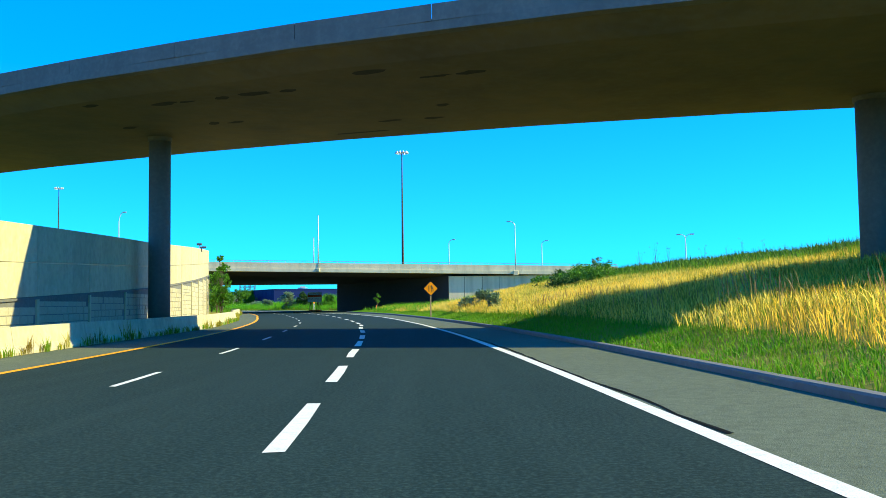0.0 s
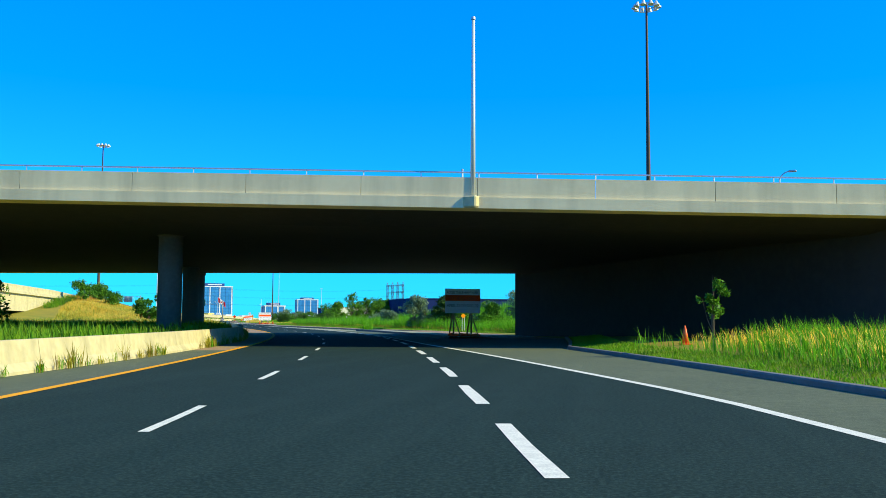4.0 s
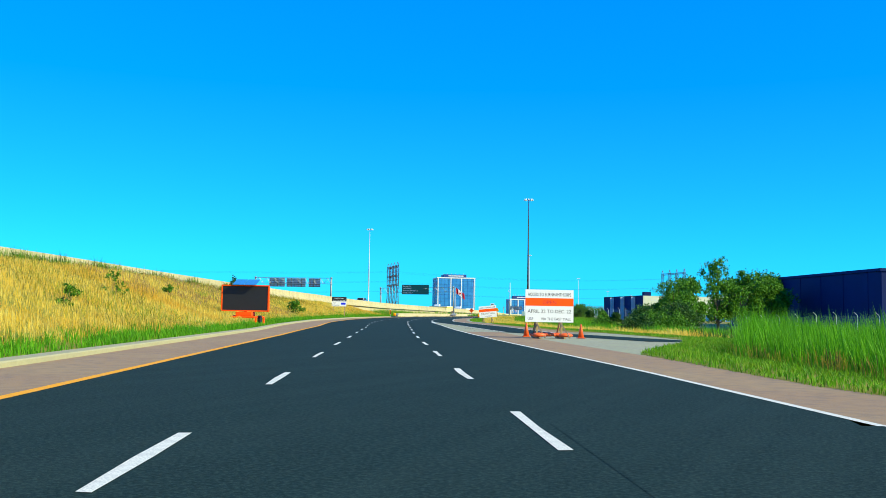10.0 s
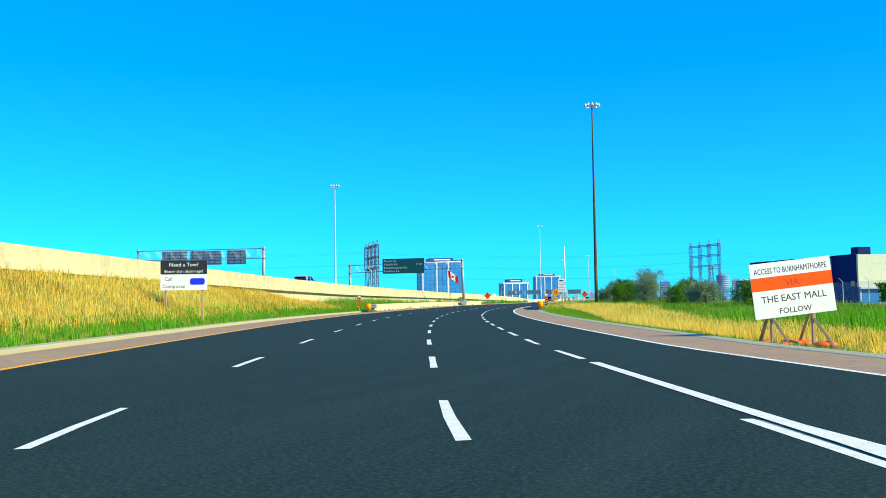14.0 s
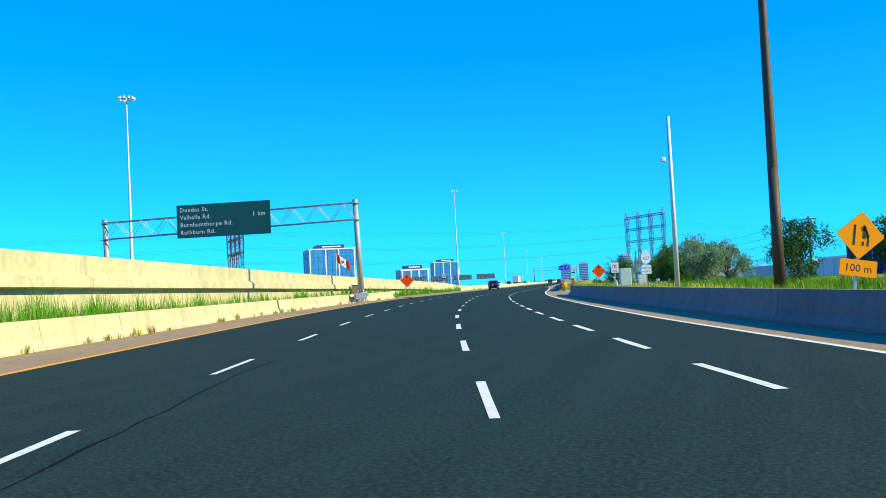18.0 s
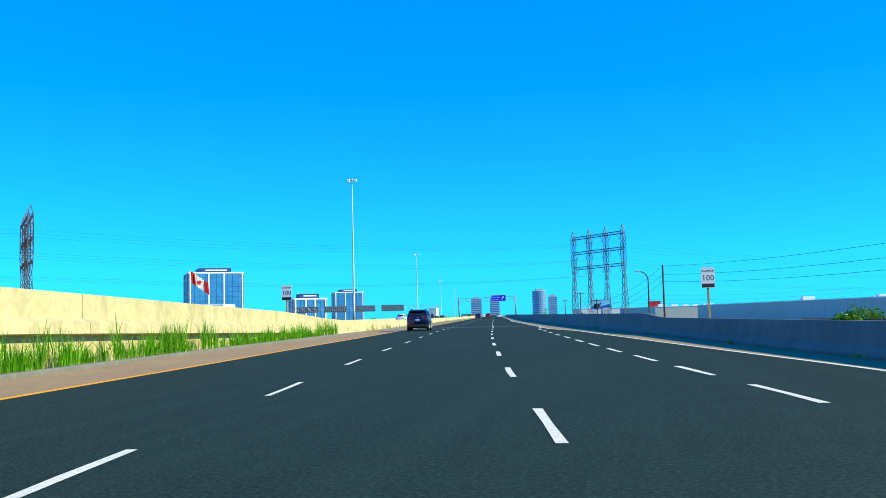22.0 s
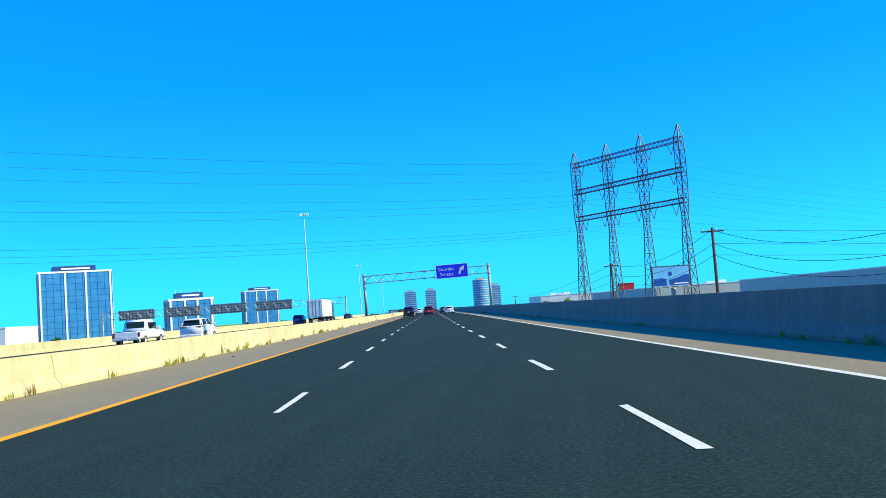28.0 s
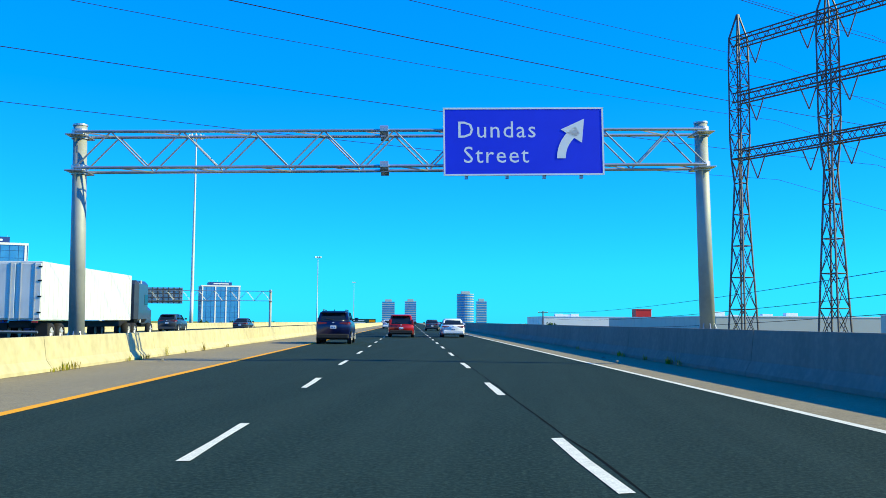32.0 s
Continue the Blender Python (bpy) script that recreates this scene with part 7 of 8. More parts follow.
meadow("tall_grass", "green grass high on the bank", GRASS_GREEN, 1, -12, 130, 16, 44, 15, 0.45, 0.026, 4, 0.4)
meadow("tall_grass", "dark green grass along the ridge", GRASS_DARK, 1, -12, 125, 22, 50, 8, 0.7, 0.035, 5, 0.45, (9, -1, 0.75))
meadow("seed_heads", "brown seed heads over the long grass", SEED_BROWN, 1, 8, 52, 3.0, 5.4, 6, 0.8, 0.01, 6, 0.2, None, 0.5, 0.85)
meadow("tall_grass", "long green grass before the abutment", GRASS_REED, 1, 88, 128, 1.8, 9, 40, 0.7, 0.014, 7, 0.35, (5, -1, 0.75))
meadow("tall_grass", "golden grass before the abutment", GRASS_GOLD, 1, 66, 124, 3.0, 13, 34, 0.5, 0.013, 8, 0.4, (6, 0.3, 2), 0, 0.7)
# reeds beyond the overpass
meadow("grass", "mown green grass strip along the slip road", GRASS_MOWN, 1, 172, 289, 0.15, 4.6, 110, 0.15, 0.012, 11, 0.6)
meadow("reeds", "tall bright green reeds beside the slip road", GRASS_REED, 1, 168, 286, 3.2, 10, 130, 1.35, 0.0095, 12, 0.22, None, 0.16)
meadow("reeds", "tall bright green reeds in the hollow", GRASS_REED, 1, 168, 282, 9, 22, 34, 1.95, 0.02, 16, 0.2, None, 0.3)
meadow("reeds", "tall bright green reeds further back", GRASS_REED, 1, 168, 300, 21, 42, 9, 2.2, 0.045, 13, 0.2)
meadow("reeds", "darker reeds among the green ones", GRASS_DARK, 1, 168, 300, 3.5, 30, 9, 0.95, 0.024, 14, 0.3, (8, 0.3, 2))
meadow("tall_grass", "pale seeding grass between mown strip and reeds", GRASS_OLIVE, 1, 172, 268, 2.3, 4.4, 26, 0.5, 0.009, 15, 0.35, None, 0.3, 0.7)
# beyond the second slip road
meadow("grass", "mown green grass along the second slip road", GRASS_MOWN, 1, 292, 441, 0.45, 3.5, 90, 0.14, 0.014, 21, 0.6)
meadow("tall_grass", "golden grass strip along the second slip road", GRASS_GOLD, 1, 296, 452, 3.0, 8.5, 60, 0.5, 0.011, 22, 0.4, (6, 0.22, 2), 0, 0.7)
meadow("tall_grass", "green grass behind the golden strip", GRASS_GREEN, 1, 286, 452, 5.0, 24, 20, 0.45, 0.02, 23, 0.4)
meadow("reeds", "tall bright green grass behind the golden strip", GRASS_REED, 1, 300, 400, 8, 20, 24, 0.9, 0.016, 26, 0.25, None, 0.25)
meadow("tall_grass", "golden grass behind the concrete barrier", GRASS_GOLD, 1, 441, 560, 0.8, 5, 14, 0.5, 0.011, 24, 0.4, (6, 0.25, 2), 0, 0.7)
meadow("tall_grass", "green grass behind the concrete barrier", GRASS_GREEN, 1, 441, 565, 0.6, 16, 20, 0.5, 0.018, 25, 0.4)
# bank of the raised road
meadow("grass", "green grass along the left kerb", GRASS_REED, -1, 244, 446, 0.1, 2.3, 120, 0.34, 0.011, 31, 0.4, None, 0.12)
meadow("tall_grass", "golden dry grass on the raised road's bank", GRASS_GOLD, -1, 222, 446, 1.4, "wall", 70, 0.44, 0.012, 32, 0.45, None, 0, 0.7)
meadow("tall_grass", "olive weeds on the raised road's bank", GRASS_OLIVE, -1, 222, 446, 1.2, "wall", 16, 0.55, 0.01, 33, 0.4, (5, 0.5, 2), 0.4, 0.7)
meadow("tall_grass", "green weeds on the raised road's bank", GRASS_GREEN, -1, 216, 446, 2.0, "wall", 14, 0.5, 0.014, 34, 0.45, (6, -1, 0.33), 0.4)
meadow("tall_grass", "long green grass between barrier and raised wall", GRASS_REED, -1, 438, 545, 0.9, "wall", 110, 0.9, 0.011, 35, 0.3, None, 0.15)
meadow("seed_heads", "brown seed heads over the long grass", SEED_BROWN, -1, 438, 545, 0.9, "wall", 9, 1.05, 0.009, 36, 0.25, None, 0, 0.85)
meadow("tall_grass", "green grass beyond the left barrier", GRASS_GREEN, -1, 100, 250, 0.9, 20, 20, 0.5, 0.022, 37, 0.4)
meadow("tall_grass", "golden grass beyond the left barrier", GRASS_GOLD, -1, 168, 250, 1.5, 20, 26, 0.5, 0.018, 38, 0.4, (6, 0.3, 2), 0, 0.7)


def verge(name, label, mat, s0, s1, off0, off1, n, tall, wide, seed, clump=0.5, full=0.45):
    """Weeds in clumps on the bank, at a distance before the raised road's wall."""
    rng = np.random.default_rng(seed)
    k = max(4, n // 40)
    c = rng.integers(0, k, n)
    s = rng.uniform(s0, s1, k)[c] + rng.normal(0, clump, n)
    off = np.clip(rng.uniform(off0, off1, k)[c] + rng.normal(0, clump * 0.6, n), 0.35, None)
    size = rng.uniform(0.5, 1.15, k)[c]
    o = np.interp(s, GRID_S, LEFT) - np.interp(s, [r[0] for r in WALL_D], [r[1] for r in WALL_D]) - off
    keep = o > 1.5
    s, o, size = s[keep], o[keep], size[keep]
    me = mesh_from(name, blades(lie(s, o, -1), rng, tall * size, wide, 0.4, full), 4, mat)
    return tagged(new(name, me), label, "weeds", kind="stuff")


verge("weeds", "green weeds along the parapet's foot", GRASS_GREEN, 240, 336, 0.4, 2.2, 9000, 1.0, 0.02, 61)
verge("weeds", "dark leafy weeds along the parapet's foot", GRASS_DARK, 246, 338, 0.4, 2.4, 5500, 1.0, 0.024, 62)
verge("weeds", "orange-brown dry weeds on the bank's crest", leaf_mat("orange-brown dry weeds", (0.5, 0.22, 0.03), (0.75, 0.42, 0.07), 0.4), 258, 292, 0.5, 5.0, 8000, 0.8, 0.014, 63, 0.7, 0.75)
verge("weeds", "olive seeding weeds on the bank", GRASS_OLIVE, 330, 378, 0.5, 4.0, 9000, 0.75, 0.012, 64, 0.8, 0.75)
verge("weeds", "brownish dock weeds among the golden grass", SEED_BROWN, 300, 345, 4.0, 11.0, 5000, 0.7, 0.012, 65, 0.7, 0.8)


def weed_row(name, label, mat, table, s0, s1, off, n, tall, seed, z=0.0, wide=0.012):
    """Weeds along the foot of a barrier or wall, in tufts."""
    rng = np.random.default_rng(seed)
    k = max(4, n // 14)
    cs, cw = rng.uniform(s0, s1, k), rng.uniform(0.3, 1.0, k) ** 2
    c = rng.integers(0, k, n)
    s = cs[c] + rng.normal(0, 0.13, n)
    d = np.interp(s, [r[0] for r in table], [r[1] for r in table]) + off + np.abs(rng.normal(0, 0.05, n))
    tx, ty = np.interp(s, along, tang[:, 0]), np.interp(s, along, tang[:, 1])
    p = np.stack([np.interp(s, along, line[:, 0]) + ty * d, np.interp(s, along, line[:, 1]) - tx * d, np.full(n, z)], 1)
    me = mesh_from(name, blades(p, rng, tall * (0.4 + 0.8 * cw[c]), wide, 0.35), 4, mat)
    return tagged(new(name, me), label, "weeds", kind="stuff")


weed_row("weeds", "thin weeds at the left barrier's foot", GRASS_OLIVE, BAR_L, -10, 246, 0.04, 5200, 0.42, 41)
weed_row("weeds", "green weeds at the left barrier's foot", GRASS_GREEN, BAR_L, -10, 246, 0.04, 2600, 0.34, 42)
weed_row("weeds", "tall green weeds under the raised parapet", GRASS_REED, WALL_D, 446, 556, 0.35, 4200, 1.0, 49, 0.5, 0.014)
weed_row("weeds", "olive weeds at the barrier's foot", GRASS_OLIVE, BAR_L2, 444, 545, 0.04, 900, 0.3, 43)
weed_row("weeds", "tall grass tufts at the wall's foot", GRASS_REED, WALL_D, 554, 611, 0.45, 5200, 1.0, 44, 0.0, 0.016)
weed_row("weeds", "dry seeding weeds at the wall's foot", GRASS_OLIVE, WALL_D, 552, 660, 0.12, 1100, 0.6, 45, 0.0, 0.007)
weed_row("weeds", "sparse weeds along the median barrier", GRASS_OLIVE, WALL_D, 640, 860, 0.05, 1500, 0.3, 46)
weed_row("weeds", "sparse weeds along the parapet", GRASS_OLIVE, BAR_R2, 560, 860, -0.12, 900, 0.22, 47)
tuft = np.random.default_rng(48)
cc = at(184.2, 6.0, 0.1)
pp = np.array([[cc.x, cc.y, 0.1]]) + np.c_[tuft.normal(0, 0.3, (420, 2)), np.zeros(420)]
tagged(new("weeds", mesh_from("weeds", blades(pp, tuft, 0.6, 0.014, 0.4), 4, GRASS_REED)), "bushy green weed tuft on the island kerb", "weeds", kind="stuff")


def foliage(rng, blobs, count, size, flat=0.75):
    """Leaf quads in clumps that cluster round the given balls (x, y, z, r)."""
    b = np.array(blobs, float)
    vol = b[:, 3] ** 2
    nc = max(10, count // 26)
    which = rng.choice(len(b), nc, p=vol / vol.sum())
    v = rng.normal(0, 1, (nc, 3))
    v /= np.linalg.norm(v, axis=1)[:, None]
    r = b[which, 3] * rng.uniform(0.45, 1.08, nc)
    c = b[which, :3] + v * r[:, None] * np.array([1, 1, flat])
    k = rng.integers(0, nc, count)
    p = c[k] + rng.normal(0, 1, (count, 3)) * (b[which[k], 3] * 0.17)[:, None]
    a = rng.normal(0, 1, (count, 3))
    a /= np.linalg.norm(a, axis=1)[:, None]
    q = np.cross(a, rng.normal(0, 1, (count, 3)))
    q /= np.linalg.norm(q, axis=1)[:, None]
    w = (size * rng.uniform(0.6, 1.4, count))[:, None]
    return np.stack([p - a * w, p + q * w * 0.45, p + a * w, p - q * w * 0.45], 1).reshape(-1, 3)


def limbs(rng, blobs, base_r, lean=0.0, stems=1):
    bm = bmesh.new()
    for k in range(stems):
        foot = Vector((rng.uniform(-0.25, 0.25) * (stems > 1), rng.uniform(-0.25, 0.25) * (stems > 1), -0.15))
        top = max(b[2] for b in blobs)
        prev, pr = foot, base_r
        for i in range(1, 5):
            q = foot + Vector((lean * i / 4 + rng.normal(0, 0.05 * top / 4), rng.normal(0, 0.05 * top / 4), top * 0.95 * i / 4 + 0.15))
            r = base_r * (1 - 0.2 * i)
            tube(bm, prev, q, pr, r, 7, False)
            prev, pr = q, r
        for b in blobs:
            h = min(b[2], top) * rng.uniform(0.35, 0.6)
            a = foot + Vector((lean * h / top, 0, h))
            m = Vector(b[:3]) * 0.55 + a * 0.45 + Vector((0, 0, -0.1))
            tube(bm, a, m, base_r * 0.45, base_r * 0.3, 5, False)
            tube(bm, m, Vector(b[:3]) + Vector((0, 0, b[3] * 0.4)), base_r * 0.3, base_r * 0.08, 5, False)
    return bm


def plant(name, s, d, blobs, leaf, count, size, label, category, seed, trunk=0.12, stems=1, z=None, group=""):
    rng = np.random.default_rng(seed)
    p = at(s, d)
    ob = thing(name, pose(p.x, p.y, height(s, d) if z is None else z, 0, 0, float(rng.uniform(0, 360))), label, category, group)
    for k in range(min(stems, 2)):
        part("trunk" if stems == 1 else "stem", limbs(rng, blobs, trunk * (1.0 if k == 0 else 0.7), 0.0 if stems == 1 else 0.25 - 0.5 * k), BARK, ob, "", True)
    me = mesh_from("crown", foliage(rng, blobs, count, size), 4, leaf)
    cr = new("crown", me)
    cr.parent = ob
    return ob


def crown_blobs(seed, top, low, spread, n):
    """Balls of unlike size that fill a rough crown."""
    r = random.Random(seed)
    out = []
    for i in range(n):
        u = r.random()
        z = low + (top - low) * (0.12 + 0.75 * u)
        reach = spread * (1 - 0.75 * abs(u - 0.4))
        a = r.uniform(0, 6.28)
        k = r.uniform(0.15, 0.85)
        out.append((math.cos(a) * reach * k, math.sin(a) * reach * k, z, r.uniform(0.28, 0.5) * spread))
    return out + [(0, 0, top - 0.3 * spread, 0.32 * spread)]


# saplings growing by the end of the retaining wall
for i, (s, d, top, sp) in enumerate(((88.5, -9.4, 4.6, 1.1), (91, -9.6, 5.8, 1.2), (93.5, -9.6, 5.4, 1.2), (96.5, -10.0, 4.2, 1.4), (100, -10.6, 3.0, 1.6), (105, -11.6, 2.8, 1.9), (111, -11.4, 2.2, 1.5))):
    plant("sapling", s, d, crown_blobs(60 + i, top, 0.3, sp, 9), LEAF_GREEN, 2600, 0.085, "leafy green sapling growing wild behind the barrier", "tree", 60 + i, 0.05, 2, group="wild saplings by the wall")
for i, (s, d, top, sp) in enumerate(((150, -22, 3.5, 2.5), (165, -30, 4.0, 3.0), (185, -34, 4.5, 3.2), (262, -23.5, 3.0, 2.5), (268, -25.5, 3.2, 2.5), (274, -25.0, 3.4, 2.4), (254, -21.5, 2.6, 2.2), (206, -33, 5.0, 3.0), (256, -26, 3.4, 2.2), (218, -14.3, 4.0, 1.7), (221.5, -15.8, 3.2, 1.5), (226, -16.8, 3.4, 1.2))):
    plant("bush", s, d, crown_blobs(70 + i, top, 0.1, sp, 9), LEAF_GREEN, 2600, 0.14, "leafy green bush on the bank by the raised road", "bush", 70 + i, 0.07, 3)
# bank's ridge by the flyover
for i, (s, d) in enumerate(((113.8, 46.2), (113.3, 48.4), (112.9, 50.1), (111.7, 54.9), (111.0, 57.8), (110.5, 60.0), (109.9, 62.7), (109.2, 65.6), (108.5, 68.5), (107.9, 71.4))):
    top = 3.4 + 0.35 * (i * 7 % 4)
    plant("young_tree", s, d, [(0.3 * math.cos(k * 2.4) * (1 + k % 2), 0.3 * math.sin(k * 2.4) * (1 + k % 2), top * (0.45 + 0.13 * k), 0.28) for k in range(5)], LEAF_SILVER, 40, 0.05, "thin, nearly bare young tree on the ridge", "tree", 80 + i, 0.04, group="young trees on the ridge")
plant("tree", 112.1, 39.3, crown_blobs(91, 2.7, 0.5, 1.1, 8), LEAF_SILVER, 1200, 0.085, "small grey-green tree on the bank's crest", "tree", 91, 0.06)
for i, (s, d, top, sp) in enumerate(((80, 21, 1.0, 2.2), (83, 23.5, 1.2, 2.4), (86, 26.5, 1.2, 2.4), (90, 28, 1.0, 2.3), (95, 29.5, 1.1, 2.2), (100, 31, 0.9, 2.0), (106, 31.5, 0.9, 2.0), (111, 31, 0.8, 1.8), (78, 25, 1.2, 2.4))):
    plant("bush", s, d, crown_blobs(250 + i, top, 0.0, sp, 11), LEAF_GREEN if i % 3 else LEAF_DARK, 2600, 0.1, "low spreading green bush high on the grassy bank", "bush", 250 + i, 0.04, 3, group="bushes on the bank's crest")
for i, (s, d, top, sp) in enumerate(((58.4, 9.4, 1.2, 0.85), (67.7, 10.6, 1.5, 1.05), (69.8, 9.9, 0.9, 0.7))):
    plant("bush", s, d, crown_blobs(94 + i, top, 0.1, sp, 8), LEAF_SILVER, 3000, 0.055, "grey-green shrub in the golden grass", "bush", 94 + i, 0.03, 4)
plant("sapling", 121.5, 11.2, crown_blobs(99, 2.6, 0.4, 0.8, 6), LEAF_GREEN, 500, 0.1, "small wild sapling before the abutment", "tree", 99, 0.04)
# silvery bushes and trees beyond the reeds
for i, (s, d, top, sp, lm) in enumerate(((200.5, 15.2, 4.3, 1.9, LEAF_SILVER), (203.5, 17.2, 3.3, 1.7, LEAF_SILVER), (198.8, 18.4, 4.6, 1.8, LEAF_DARK), (197.2, 19.8, 4.1, 1.7, LEAF_GREEN), (199.5, 21.8, 3.9, 1.8, LEAF_SILVER), (195.9, 27.6, 5.4, 2.4, LEAF_SILVER), (264, 26, 2.6, 2.6, LEAF_SILVER), (227.6, 19.0, 3.1, 1.7, LEAF_SILVER), (202.5, 19.5, 3.4, 1.8, LEAF_SILVER), (196.5, 23.5, 4.0, 1.9, LEAF_GREEN))):
    plant("bush", s, d, crown_blobs(100 + i, top, 0.1, sp, 12), lm, 9500, 0.095, "big silvery-green bush behind the reeds" if lm is LEAF_SILVER else "big green bush behind the reeds", "bush", 100 + i, 0.08, 3, group="bushes behind the reeds")
for i, (s, d, top, sp) in enumerate(((362, 41, 9.8, 3.6), (367, 46, 8.6, 3.8), (371, 51, 8.2, 3.6), (358, 36, 7.2, 2.9), (379, 55, 7.6, 3.4), (352, 33, 5.0, 2.6))):
    plant("tree", s, d, crown_blobs(120 + i, top, 0.6, sp, 18), LEAF_GREEN, 7500, 0.17, "broad leafy green tree by the fence", "tree", 120 + i, 0.2, group="trees by the fence")
for i, (s, d, top, sp) in enumerate(((330, 23, 1.6, 2.2), (352, 24, 1.5, 2.0), (338, 28, 2.2, 2.6))):
    plant("bush", s, d, crown_blobs(130 + i, top, 0.05, sp, 11), LEAF_DARK if i % 3 == 0 else LEAF_GREEN, 4200, 0.11, "dense dark green bush in rough grass" if i % 3 == 0 else "dense green bush in rough grass", "bush", 130 + i, 0.06, 4)
for i, (s, d, top, sp) in enumerate(((352, 30, 3.0, 3.0), (359, 32, 3.0, 3.0), (367, 32.5, 2.8, 2.8), (346, 31, 6.0, 2.9), (341, 30, 3.0, 3.0), (374, 34, 2.6, 2.6), (396, 33.5, 2.0, 1.0), (410, 33, 1.9, 1.2), (428, 32, 1.8, 1.3))):
    plant("tree", s, d, crown_blobs(240 + i, top, 0.3, sp, 16), LEAF_GREEN if i % 2 else LEAF_DARK, 5200, 0.12, "leafy tree along the chain-link fence", "tree", 240 + i, 0.12, group="trees along the fence")
plant("bush", 369.7, 21.4, crown_blobs(139, 2.75, 0.0, 2.2, 16), LEAF_DARK, 9000, 0.09, "dense round dark green bush in rough grass", "bush", 139, 0.05, 3, z=-0.25)
# left bank
plant("bush", 348.5, -12.9, crown_blobs(140, 2.0, 0.05, 1.25, 9), LEAF_GREEN, 2600, 0.07, "young green shrub in golden grass", "bush", 140, 0.03, 5)
plant("tree", 349.5, -20.4, [(0.05, 0, 0.5, 0.75), (-0.1, 0.1, 1.05, 0.62), (0.1, -0.05, 1.55, 0.46), (0, 0, 2.0, 0.3), (0.02, 0, 2.35, 0.16)], LEAF_DARK, 3400, 0.065, "small dark tree below the raised road's parapet", "tree", 142, 0.06)
for i, (s, d) in enumerate(((268, -14.5), (281, -13.8), (292, -15.2), (306, -15.8), (318, -12.8), (330, -17.0), (257, -16.5), (249, -18.0))):
    plant("shrub", s, d, crown_blobs(150 + i, 0.9 + 0.3 * (i % 3), 0.05, 0.8, 6), LEAF_GREEN, 650, 0.06, "low green shrub in golden grass", "bush", 150 + i, 0.02, 3, group="low shrubs on the bank")
# trees behind the right-hand barrier
for i, (s, d, top, sp, lm) in enumerate(((462, 22, 4.0, 2.4, LEAF_SILVER), (470, 20, 3.4, 2.2, LEAF_GREEN), (477, 24, 5.2, 2.8, LEAF_SILVER), (486, 21, 3.2, 2.2, LEAF_DARK), (526, 20.5, 4.3, 2.6, LEAF_SILVER), (530, 24, 4.0, 2.6, LEAF_SILVER), (521, 18.6, 2.6, 1.8, LEAF_GREEN), (517, 19.5, 2.8, 2.0, LEAF_SILVER), (538, 20, 3.6, 2.4, LEAF_DARK), (501, 21.4, 4.2, 2.4, LEAF_DARK), (546, 24, 5.0, 2.9, LEAF_SILVER), (551, 22, 4.3, 2.5, LEAF_GREEN), (557, 27, 4.9, 2.8, LEAF_GREEN), (566, 23, 3.4, 2.2, LEAF_GREEN), (446, 24, 2.6, 2.2, LEAF_GREEN), (430, 24, 2.5, 2.2, LEAF_SILVER), (418, 26, 2.3, 2.2, LEAF_GREEN), (583, 15.3, 1.1, 0.7, LEAF_GREEN), (541, 23, 3.3, 2.6, LEAF_GREEN), (553.5, 22.5, 3.2, 2.7, LEAF_DARK), (560, 22, 3.2, 2.7, LEAF_GREEN), (566, 22.5, 3.3, 2.7, LEAF_DARK), (572, 24.5, 3.3, 2.6, LEAF_GREEN), (578, 25.5, 3.6, 2.6, LEAF_DARK), (535, 22, 3.2, 2.5, LEAF_DARK), (478, 30, 3.3, 2.8, LEAF_DARK), (486, 31, 3.4, 3.0, LEAF_GREEN), (494, 32, 3.4, 3.0, LEAF_DARK), (502, 34, 3.3, 3.0, LEAF_GREEN), (510, 36, 3.2, 2.8, LEAF_DARK))):
    plant("tree", s, d, crown_blobs(170 + i, top, 0.2, sp, 13), lm, 8500, 0.075, "bushy silvery-green tree behind the barrier" if lm is LEAF_SILVER else "bushy green tree behind the barrier", "tree", 170 + i, 0.09, 2, group="trees behind the barrier")
for i, (s, d, top, sp) in enumerate(((822, 16.5, 1.4, 2.4), (826, 18, 1.2, 2.0), (640, 40, 1.2, 3), (660, 46, 1.0, 3))):
    plant("tree", s, d, crown_blobs(200 + i, top + 6.5, 2.5, sp, 10), LEAF_GREEN, 2400, 0.16, "leafy green tree below the raised road", "tree", 200 + i, 0.14, z=-6.5)
for i, (s, d, top, sp) in enumerate(((569, 17.6, 4.2, 2.8), (575, 19.2, 3.9, 2.6), (581, 24, 4.0, 2.4), (565, 23, 4.3, 2.2), (588, 27, 3.6, 2.4))):
    plant("tree", s, d, crown_blobs(220 + i, top - height(s, d), -0.5 - height(s, d), sp, 14), LEAF_SILVER if i == 1 else LEAF_GREEN if i % 2 else LEAF_DARK, 5200, 0.085, "round bushy tree beyond the guardrail end", "tree", 220 + i, 0.12)
# woods on the skyline
far = []
wood = np.random.default_rng(9)
for k in range(150):
    a = wood.uniform(-1.0, 0.9)
    r = wood.uniform(900, 1500)
    c = at(300 + r * math.cos(a), r * math.sin(a) * 0.9)
    t = wood.uniform(4, 8)
    far.append((c.x, c.y, -7 + t * 0.55, t * 0.6))
me = mesh_from("far_woods", foliage(wood, far, 24000, 1.1), 4, LEAF_DARK)
tagged(new("far_woods", me), "distant dark green woods on the horizon", "woods", kind="stuff")

